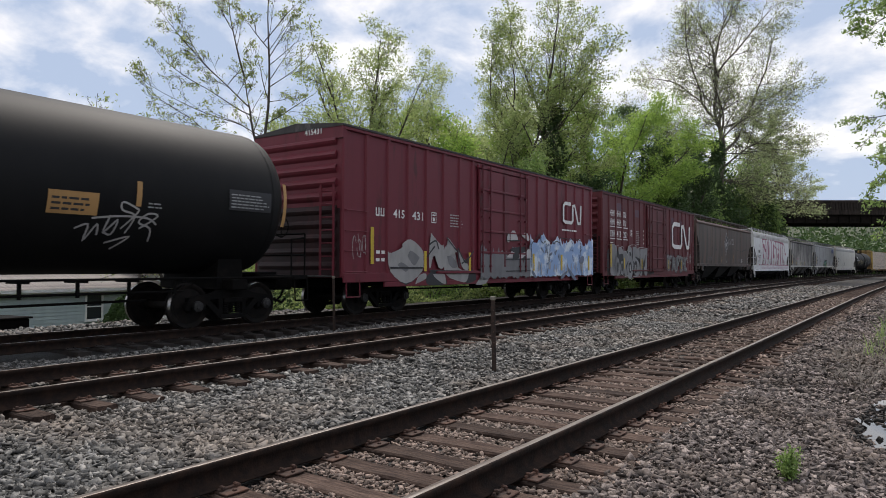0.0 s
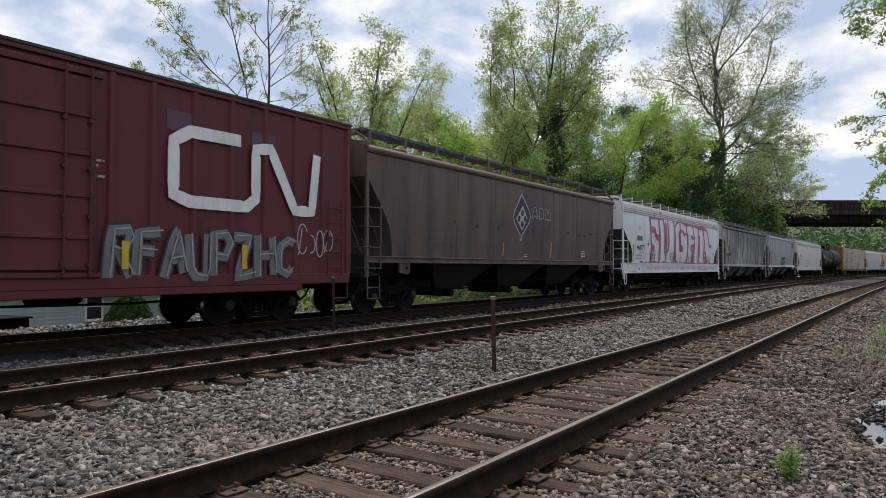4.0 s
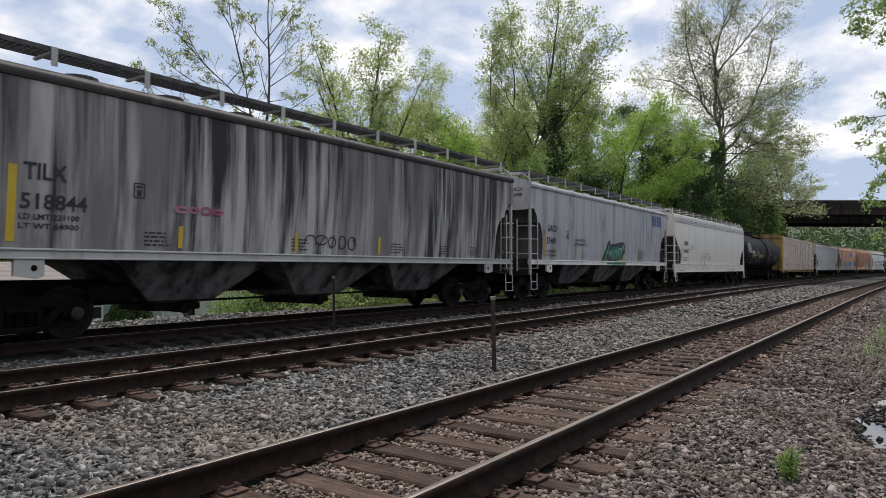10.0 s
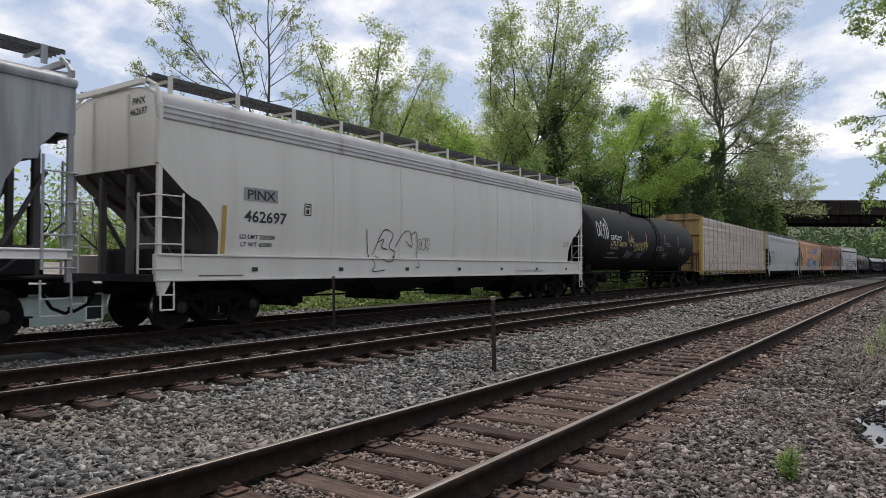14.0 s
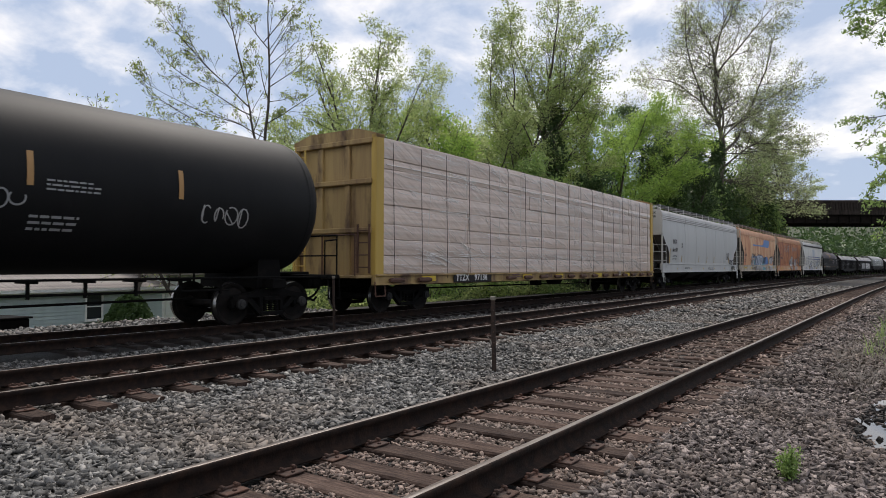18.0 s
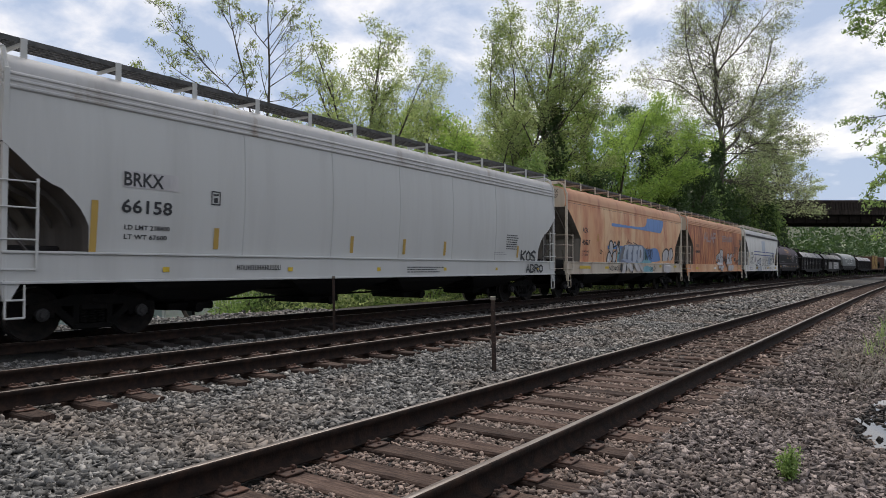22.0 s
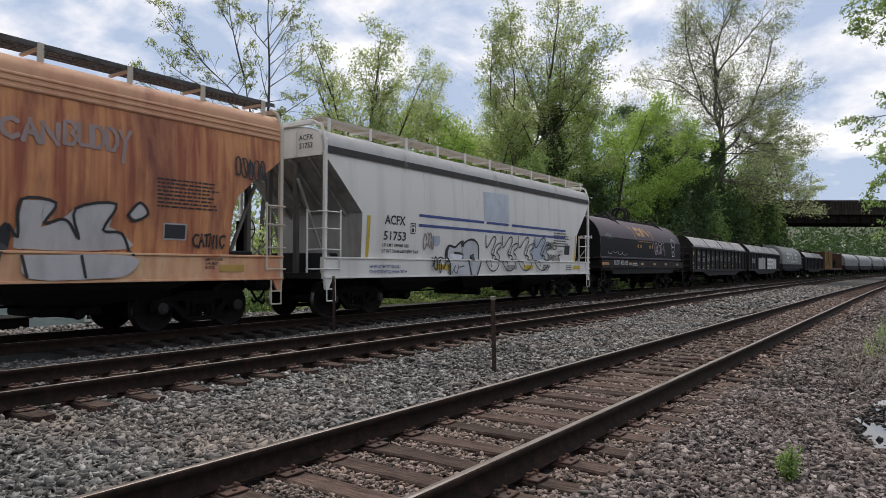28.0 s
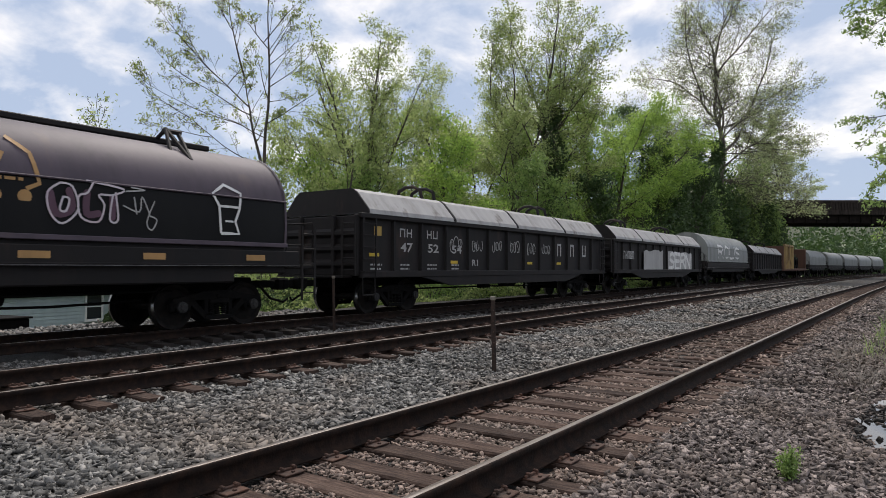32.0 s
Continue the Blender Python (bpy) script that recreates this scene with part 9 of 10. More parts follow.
for k, sd in ((3, 1), (4, 2), (5, 3), (6, 4), (7, 5), (8, 6)):
    scrawl(c, px(k) + 0.25, px(k) + 0.95, 1.75, 2.2, "dim_white_ink", skin, 3, 0.03, 210 + sd)
for k in range(4):
    bars(c, px(k) + 0.35, 1.2, 0.5, 0.22, 2, "dim_white_ink", skin, 220 + k)
for k in (0, 3, 7, 9):
    stripe(c, px(k) + 0.3, 1.55 if k == 0 else 1.38, 0.4, 0.09, "yellow_ink", skin)
g = Geo()
patch(g, px(0) + 0.5, px(0) + 0.8, 2.1, 2.35, skin, 0.012)
part("placard", g, M["amber_ink"], c, "small yellow placard")

c, half, skin, face = gondola(299.1, 315.6, "black gondola with grey covers and pale graffiti panels")
X = put_on(299.1, 315.6)
g = Geo()
patch(g, X(303.6), X(307.0), 1.12, 2.2, face, 0.012, 0.06, rnd)
patch(g, X(308.0), X(313.2), 1.12, 2.2, face, 0.012, 0.06, rnd)
part("spray_paint", g, M["dim_white_ink"], c, "pale grey sprayed panels")
spray(c, "SERN", X(308.1), X(313.0), 1.2, 2.1, "white_ink", face, 0.22, 0.02, 231)
blocks(c, X(300.5), 1.7, 1.6, 0.4, 5, "dim_white_ink", face)

c, half, prof = coil_car(317.4, 331.2, "dark coil car with a silver-grey round hood", "coil_silver", False)
X = put_on(317.4, 331.2)
spray(c, "ROUS", X(320.5), X(328), 2.0, 2.9, "white_ink", prof, 0.16, 0.016, 241)
gondola(333.2, 349.0, "black gondola with grey covers, farther down the train")
# a low flat car with bulkheads and dark load
c, half = car("bulkhead_flat_car", "brown bulkhead flat car with tan stakes and dark coiled load", "flat car", 351.0, 367.5, 2.0, 0.9)
part("deck", Geo().box(-half, half, -1.45, 1.45, 0.95, 1.2, 0.02), M["brown_rust"], c)
for sx in (-1, 1):
    part("bulkhead", Geo().box(min(sx * half, sx * (half - 0.25)), max(sx * half, sx * (half - 0.25)), -1.4, 1.4, 1.2, 3.7, 0.03), M["brown_rust"], c)
for k in range(7):
    x = -half + 0.3 + k * 0.95
    part("stake", Geo().box(x - 0.1, x + 0.1, -1.5, -1.36, 1.1, 3.8, 0.02), ty, c)
part("top_rail", Geo().box(-half, -half + 6.4, -1.52, -1.34, 3.7, 3.9, 0.02), ty, c)
for k in range(6):
    part("coil", Geo().lathe([(0.35, -0.6), (0.72, -0.6), (0.75, -0.55), (0.75, 0.55), (0.72, 0.6), (0.35, 0.6)], True, 18, (0, 0, 0)), M["iron"], c, smooth=True, m=pose(0.2 + k * 1.3, 0, 1.95))
for a, b in ((370.0, 384.0), (386.0, 400.0), (402.0, 416.0), (418.0, 432.0), (434.0, 448.0)):
    coil_car(a, b, "dark coil car with a silver-grey hood, far down the train", "coil_silver", False)


# ---- trees ----
def leaf_mesh(name, centers, size, material, rng, jitter=0.35):
    """Single leaves: small folded diamonds at the given places."""
    n = len(centers)
    a = rng.standard_normal((n, 3))
    a /= np.linalg.norm(a, axis=1)[:, None]
    b = np.cross(a, rng.standard_normal((n, 3)))
    b /= np.linalg.norm(b, axis=1)[:, None]
    s = (size * np.exp(jitter * rng.standard_normal(n)))[:, None]
    v = np.stack([centers - a * s, centers + b * s * 0.5, centers + a * s, centers - b * s * 0.5], 1).reshape(-1, 3)
    return raw_mesh(name, v, np.arange(4 * n).reshape(n, 4), material)


def grow(rng, stems, levels, kids, ratio, wander, lift, start=0.3, angle=(25, 60), trunk_steps=9, bole=None):
    """Branches as (p, q, r0, r1) segments and the twig points that carry leaves.
    stems: (base, direction, length, radius); each later stem springs from the nearest place on those before it."""
    segs, tips, main = [], [], []
    for which, (p, d, L, r) in enumerate(([bole] if bole else []) + list(stems)):
        p = np.array(p, float)
        if main:
            p = min(main, key=lambda q: float(np.sum((q - p) ** 2)))
        todo = [(p, np.array(d, float) / np.linalg.norm(d), L, r, 0)]
        bare = bole is not None and which == 0
        while todo:
            p, d, L, r, lv = todo.pop()
            n = trunk_steps if lv == 0 else 5 if lv == 1 else 3
            step, rr = L / n, r
            nodes = []
            for k in range(n):
                d = d + rng.normal(0, wander * (0.35 if bare else 1), 3) + np.array([0, 0, 0 if bare else lift])
                d /= np.linalg.norm(d)
                q = p + d * step
                r2 = r * (1 - (0.35 if bare else 0.82) * (k + 1) / n)
                segs.append((p, q, rr, r2))
                nodes.append((q, d, (k + 1) / n, r2))
                if lv == 0:
                    main += [p + (q - p) * f for f in (0.33, 0.66, 1.0)]
                p, rr = q, r2
            if bare:
                continue
            if lv == levels:
                tips.extend(q for q, *_ in nodes)
                continue
            if lv == levels - 1:
                tips.append(p)
            m = kids[lv]
            for j in range(m):
                f = start + (1 - start) * (j + rng.random()) / m if lv == 0 else 0.2 + 0.8 * (j + rng.random()) / m
                i = min(n - 1, int(f * n))
                q, dd, _, r2 = nodes[i]
                q = q - dd * step * (i + 1 - f * n) * 0.98
                t = rng.uniform(0, 2 * math.pi)
                e1 = np.cross(dd, (0.3, 0.2, 1.0) if abs(dd[2]) < 0.95 else (1, 0, 0))
                e1 /= np.linalg.norm(e1)
                e2 = np.cross(dd, e1)
                an = radians(rng.uniform(*angle))
                nd = dd * math.cos(an) + (e1 * math.cos(t) + e2 * math.sin(t)) * math.sin(an)
                todo.append((q, nd, L * (ratio[lv] if isinstance(ratio, tuple) else ratio) * (1.15 - 0.55 * f) * rng.uniform(0.75, 1.2), max(0.006, min(r2 * 0.6, r * 0.40)), lv + 1))
    return segs, np.array(tips)


def branch_mesh(segs, material, least=0.0):
    v, f, base = [], [], 0
    for p, q, r0, r1 in segs:
        n = 7 if r0 > 0.12 else 5 if r0 > 0.04 else 3
        d = q - p
        d = d / (np.linalg.norm(d) + 1e-9)
        a = np.cross(d, (0.0, 0.0, 1.0) if abs(d[2]) < 0.9 else (1.0, 0.0, 0.0))
        a /= np.linalg.norm(a)
        b = np.cross(d, a)
        t = np.arange(n) * (2 * math.pi / n)
        ring = np.cos(t)[:, None] * a + np.sin(t)[:, None] * b
        v.append(p + ring * max(r0, least))
        v.append(q + ring * max(r1, least))
        k = np.arange(n)
        f.append(np.stack([base + k, base + (k + 1) % n, base + n + (k + 1) % n, base + n + k], 1))
        base += 2 * n
    return raw_mesh("trunk", np.concatenate(v), np.concatenate(f), material)


def tree(label, x, y, top, leaf, leaf_size, n_leaf, seed, stems=None, r=0.22, levels=3, kids=(9, 6, 4), ratio=0.45, wander=0.10, lift=0.05, start=0.3,
         angle=(25, 60), puff=0.30, bark="bark", ivy=0, ivy_top=0.5, category="tree", twig=0.010, name="tree", tuft=0.8, bole=None):
    rng = np.random.default_rng(seed)
    z = float(terrain(x, y)) - 0.1
    H = top - z
    t = thing(name, label, category, "trees behind the tracks", m=pose(x, y, z))
    if stems is None:
        stems = [((0, 0, 0), (0, 0, 1), H * 0.92, r)]
    segs, tips = grow(rng, stems, levels, kids, ratio, wander, lift, start, angle, bole=bole)
    part("trunk", branch_mesh(segs, M[bark], twig), None, t)
    w = rng.exponential(1.0, len(tips)) ** tuft
    pick = tips[rng.choice(len(tips), n_leaf, p=w / w.sum())]
    c = pick + rng.normal(0, 1, (n_leaf, 3)) * np.array([puff, puff, puff * 0.55])
    part("crown", leaf_mesh("crown", c, leaf_size, M[leaf], rng), None, t)
    if ivy:
        k = rng.random(ivy) ** 0.8 * ivy_top * H
        a = rng.uniform(0, 6.283, ivy)
        rad = (r * 1.2 + 0.5 * rng.random(ivy)) * (1 + 0.7 * np.sin(k * 1.3 + a))
        c = np.stack([np.cos(a) * rad, np.sin(a) * rad, k], 1)
        part("ivy", leaf_mesh("ivy", c, 0.12, M["leaf_dark"], rng), None, t, "dark ivy round the trunk")
    return t


def shrub(label, x, y, top, width, leaf, leaf_size, n, seed, name="shrub", rise=0.0, clumps=26):
    """A bush of leafy shoots: clumps of leaves on many thin stems, uneven in outline."""
    rng = np.random.default_rng(seed)
    z = float(terrain(x, y)) - 0.05
    H = top - z
    t = thing(name, label, "bush", m=pose(x, y, z))
    segs, cs = [], []
    for k in range(clumps):
        a, q = rng.uniform(0, 6.283), rng.random() ** 0.6
        tip = np.array([math.cos(a) * width * 0.5 * q, math.sin(a) * width * 0.5 * q, H * (0.35 + 0.65 * rng.random()) * (1 - 0.45 * q * q)])
        root = np.array([tip[0] * 0.25, tip[1] * 0.25, 0.0])
        mid = (root + tip) / 2 + rng.normal(0, 0.06 * H, 3)
        segs += [(root, mid, 0.045, 0.025), (mid, tip, 0.025, 0.008)]
        cs.append(tip)
    cs = np.array(cs)
    part("brushwood", branch_mesh(segs, M["bark"], 0.008), None, t)
    pick = cs[rng.integers(0, clumps, n)]
    low = rng.random((n, 1)) ** 2
    c = pick * (1 - low * np.array([0.3, 0.3, 0.7])) + rng.normal(0, 1, (n, 3)) * np.array([width * 0.10, width * 0.10, H * 0.085])
    c[:, 2] = np.abs(c[:, 2])
    part("foliage", leaf_mesh("leaves", c, leaf_size, M[leaf], rng), None, t)
    return t


RX, RY = math.cos(radians(35.26)), math.sin(radians(35.26))


def limb(u0, z0, u1, z1, r, depth=0.0, reach=1.0):
    """A stem from (u0, z0) towards (u1, z1), u running along the wood's edge; depth leans it back or forth."""
    d = np.array([(u1 - u0) * RX - depth * RY, (u1 - u0) * RY + depth * RX, z1 - z0])
    return ((u0 * RX, u0 * RY, z0), tuple(d), float(np.linalg.norm(d)) * reach, r)


# the thin walnut-like tree with two stems forking above the bank
tree("thin young tree with sparse new leaves in tufts", -25.10, 20.20, 15.5, "leaf_tuft", 0.048, 7000, 1, bole=limb(0.3, 0, 0.6, 8.2, 0.15),
     stems=[limb(0.6, 8.2, 0.75, 17.2, 0.085), limb(0.6, 8.2, -1.0, 12.9, 0.085, 0.3), limb(-1.0, 12.9, -2.5, 17.4, 0.05, -0.3), limb(-0.3, 11.4, -3.6, 14.1, 0.04, -0.4), limb(-2.9, 13.7, -5.2, 16.0, 0.03, 0.3), limb(-0.2, 11.0, -3.9, 12.4, 0.035, 0.6), limb(-3.0, 12.2, -5.4, 13.6, 0.025, -0.3),
            limb(0.7, 12.0, 3.2, 13.6, 0.03, -0.3), limb(0.7, 11.6, 2.2, 12.0, 0.022, 0.5), limb(0.7, 13.4, 2.0, 15.4, 0.03, 0.4), limb(0.7, 14.0, -0.9, 16.0, 0.03, -0.4), limb(0.7, 14.2, 2.6, 16.4, 0.03, -0.5), limb(-1.2, 13.2, -2.9, 14.6, 0.028, 0.6), limb(-1.0, 12.6, 0.0, 14.6, 0.024, 0.6), limb(-2.4, 13.4, -3.6, 15.8, 0.024, -0.6), limb(-0.6, 12.0, 0.3, 13.0, 0.02, -0.5), limb(-1.7, 15.0, -3.2, 17.0, 0.024, 0.3), limb(0.65, 10.6, 1.6, 11.0, 0.02, -0.3), limb(0.4, 9.8, -2.2, 10.9, 0.03, -0.5),
            limb(0.4, 8.6, -4.0, 10.4, 0.035, 0.4), limb(-3.4, 10.2, -6.4, 11.6, 0.022, -0.3), limb(-2.2, 9.7, -6.0, 9.9, 0.022, 0.5), limb(-0.3, 10.6, -5.0, 12.0, 0.026, -0.7)],
     kids=(9, 4, 3), ratio=(0.30, 0.40, 0.45), wander=0.05, lift=0.03, start=0.25, angle=(28, 55), puff=0.10, twig=0.007, tuft=0.4)
tree("small spring tree with loose bright foliage", -26.7, 15.8, 6.6, "leaf_tuft", 0.055, 2600, 2, r=0.12, kids=(9, 5, 3), ratio=0.42, start=0.3, puff=0.16, tuft=0.5)
tree("small leaning tree with pale leaves", -25.4, 17.6, 8.2, "leaf_spring", 0.050, 2600, 3, stems=[limb(0.6, 0, -3.4, 9.6, 0.10), limb(0.2, 3.0, 1.2, 8.0, 0.06)], kids=(11, 5, 3), ratio=0.32, start=0.25, puff=0.2)
tree("round-crowned tree with many rising limbs", -25.65, 28.9, 15.0, "leaf_spring", 0.056, 20000, 4, bole=limb(0, 0, 0.1, 9.0, 0.30),
     stems=[limb(0, 7.0, -3.0, 14.9, 0.12, 0.4), limb(0.1, 7.5, -1.5, 16.4, 0.12, -0.6), limb(0.1, 7.5, 0.2, 16.9, 0.12, 0.8), limb(0.1, 7.2, 1.7, 16.2, 0.12, -0.5), limb(0, 6.8, 3.2, 14.6, 0.11, 0.6), limb(0, 6.0, -2.9, 11.6, 0.08, -0.8), limb(0, 6.0, 2.6, 11.4, 0.08, -1.0), limb(0, 7.0, 0.6, 14.6, 0.09, -2.0), limb(-0.2, 4.0, -4.6, 11.4, 0.08, 0.6)],
     kids=(9, 5, 3), ratio=(0.26, 0.42, 0.45), wander=0.07, lift=0.03, start=0.30, angle=(22, 50), puff=0.26, tuft=0.5)
tree("pale slender tree in new leaf", -29.1, 40.6, 16.4, "leaf_pale", 0.060, 12000, 5, r=0.16, kids=(14, 5, 3), ratio=0.35, start=0.35, puff=0.3)
tree("tall narrow tree with spring foliage", -24.7, 41.2, 20.4, "leaf_spring", 0.066, 19000, 6,
     stems=[limb(0, 0, -0.6, 22.0, 0.15), limb(0, 13.4, -2.9, 19.8, 0.06, 0.5), limb(0, 13.8, 1.6, 20.5, 0.06, -0.6), limb(0, 11.5, -3.4, 16.6, 0.05, -0.8), limb(0.1, 10.5, 2.9, 15.4, 0.05, 0.6), limb(0, 8.5, -3.2, 12.5, 0.05, 0.6), limb(0, 7.0, 2.8, 11.4, 0.05, -0.6), limb(-0.2, 15.0, -1.6, 21.0, 0.05, -0.8), limb(0, 9.0, 0.6, 14.0, 0.05, -2.4)],
     kids=(13, 5, 3), ratio=(0.24, 0.42, 0.45), wander=0.09, start=0.28, puff=0.30, tuft=0.3)
tree("tall tree with a thick ivy-clad trunk", -23.1, 47.3, 23.5, "leaf_spring", 0.070, 30000, 7, bole=limb(0, 0, -0.2, 14.5, 0.30),
     stems=[limb(-0.2, 13.0, -1.6, 23.0, 0.13, 0.6), limb(0, 13.0, 1.4, 23.8, 0.13, -0.8), limb(0.6, 11.5, 5.0, 20.0, 0.08, 0.6), limb(-0.3, 11.5, -3.8, 18.6, 0.08, -0.6), limb(0, 13.5, 0.2, 22.5, 0.07, 1.6), limb(0.3, 9.0, 4.4, 14.4, 0.07, -1.0), limb(-0.3, 8.5, -4.0, 13.6, 0.07, 1.0), limb(0.3, 12.0, 5.6, 17.0, 0.06, -1.2), limb(-0.3, 7.0, -4.2, 10.6, 0.06, -1.0), limb(0.3, 7.0, 4.4, 11.0, 0.06, 1.2), limb(0, 10.0, -1.0, 16.0, 0.06, -2.6), limb(0, 12.0, 2.6, 21.8, 0.06, 1.0)],
     kids=(13, 6, 3), ratio=(0.27, 0.42, 0.45), wander=0.09, start=0.2, puff=0.34, tuft=0.3, ivy=6500, ivy_top=0.60)
tree("broad bright green tree in full leaf", -22.5, 57.7, 18.6, "leaf_bright", 0.088, 38000, 8, stems=[((0, 0, 0), (0, 0, 1), 18.0, 0.32), ((0, 0, 3), (0.3, 0.5, 0.9), 13.0, 0.2), ((0, 0, 3), (-0.1, -0.55, 0.9), 14.0, 0.2), ((0, 0, 4), (0.4, -0.2, 0.9), 12.0, 0.18)], kids=(11, 6, 4), ratio=0.33, start=0.2, puff=0.46, tuft=0.9)
tree("yellow-green tree with drooping leafy boughs", -21.0, 61.5, 16.5, "leaf_bright", 0.063, 17500, 9, r=0.25, kids=(13, 6, 4), ratio=0.40, start=0.18, lift=-0.01, puff=0.36, tuft=1.0)
tree("dark ivy-covered tree at the wood's edge", -20.0, 65.0, 16.0, "leaf_dark", 0.080, 16000, 10, r=0.4, kids=(10, 5, 3), ratio=0.32, start=0.25, puff=0.45, ivy=6000, ivy_top=0.85)
tree("dark ivy-covered trunk beside the wood", -18.4, 69.4, 15.5, "leaf_dark", 0.080, 15000, 11, r=0.4, kids=(9, 5, 3), ratio=0.32, start=0.3, puff=0.45, ivy=6000, ivy_top=0.8)
tree("great pale sycamore with sparse spring leaves and bare twigs", -19.95, 83.5, 36.0, "leaf_pale", 0.085, 52000, 12, bole=limb(0, 0, 0.4, 17.0, 0.46),
     stems=[limb(0.4, 17.0, -0.6, 25.0, 0.30), limb(-0.6, 25.0, -3.4, 35.5, 0.16), limb(-0.4, 23.0, 2.2, 35.5, 0.17, 1.0), limb(0.3, 16.0, 5.4, 21.4, 0.20, 1.0), limb(5.4, 21.4, 11.4, 27.0, 0.13, -1.0), limb(3.0, 19.0, 12.2, 20.6, 0.13, -2.0), limb(4.4, 20.6, 8.4, 30.5, 0.13, 2.0), limb(0.0, 19.4, -5.0, 24.0, 0.18, 1.0),
            limb(-5.0, 24.0, -9.8, 28.0, 0.11, -1.0), limb(-3.0, 22.4, -6.6, 32.6, 0.13, -2.0), limb(0.3, 14.4, -6.0, 18.6, 0.13, 1.0), limb(-4.0, 17.4, -10.2, 22.6, 0.10, -1.5), limb(0.4, 13.6, 8.6, 16.2, 0.13, -1.0), limb(6.0, 15.4, 12.6, 16.0, 0.09, 1.0), limb(0.4, 12.4, -5.0, 13.4, 0.09, -1.0), limb(0.4, 12.2, 7.0, 12.0, 0.09, 1.0),
            limb(0, 25.0, 5.4, 34.0, 0.13, -1.5), limb(0.2, 18.5, 2.4, 28.0, 0.14, 6.0), limb(0.2, 18.0, -2.0, 27.0, 0.14, -6.0), limb(0.3, 16.0, 5.0, 21.0, 0.11, -6.0), limb(0.3, 16.0, -5.0, 20.4, 0.11, 6.0), limb(-2.0, 29.0, 0.4, 36.5, 0.10, 1.0), limb(1.0, 31.0, 5.0, 36.0, 0.09, 0.5),
            limb(0.4, 13.0, 10.4, 11.0, 0.09, 1.5), limb(0.4, 12.0, 8.4, 8.2, 0.08, -1.5), limb(6.0, 11.0, 11.5, 7.6, 0.06, 1.0), limb(0.4, 12.0, -6.4, 11.0, 0.07, 1.0), limb(0.4, 15.0, 10.8, 13.6, 0.09, -2.0), limb(0.3, 17.0, 4.6, 26.0, 0.10, 3.0), limb(0.3, 17.5, -7.4, 19.5, 0.10, 3.0)],
     kids=(13, 8, 5), ratio=(0.42, 0.48, 0.5), wander=0.13, lift=0.02, start=0.15, angle=(30, 66), puff=0.42, bark="bark_grey", ivy=12000, ivy_top=0.46, twig=0.012, tuft=0.15)
# the tree beyond the view's edge whose boughs hang in from above
tree("pale loose-crowned spring tree behind the road bridge", -18.4, 123.6, 27.5, "leaf_pale", 0.11, 30000, 31, r=0.3, kids=(28, 7, 5), ratio=0.28, wander=0.06, lift=0.03, start=0.38, puff=0.4, twig=0.02, tuft=0.5)
tree("boughs with fresh leaves hanging over the line's edge", 4.5, 15.5, 12.5, "leaf_mid", 0.028, 20000, 13,
     stems=[((0, 0, 0), (0.05, 0, 1), 12.0, 0.2), ((0, 0, 6.6), (-0.95, 0.1, 0.42), 5.61, 0.05), ((0, 0, 6.0), (-0.95, 0.05, 0.34), 5.78, 0.05), ((0, 0, 5.4), (-0.95, 0.1, 0.25), 5.52, 0.04), ((0, 0, 4.7), (-0.95, 0.1, 0.22), 5.69, 0.035), ((0, 0, 4.2), (-0.95, 0.05, 0.14), 5.43, 0.03), ((0, 0, 7.0), (-0.95, 0.12, 0.20), 5.61, 0.05), ((0, 0, 6.3), (-0.95, 0.02, 0.22), 5.78, 0.04), ((0, 0, 5.7), (-0.95, 0.12, 0.16), 5.52, 0.035), ((0, 0, 5.1), (-0.95, 0.02, 0.16), 5.69, 0.035), ((0, 0, 4.5), (-0.95, 0.12, 0.12), 5.43, 0.03), ((0, 0, 3.8), (-0.95, 0.08, 0.14), 5.61, 0.03)],
     kids=(17, 5, 3), ratio=0.17, lift=-0.045, start=0.5, wander=0.06, puff=0.06, twig=0.004, tuft=0.8)

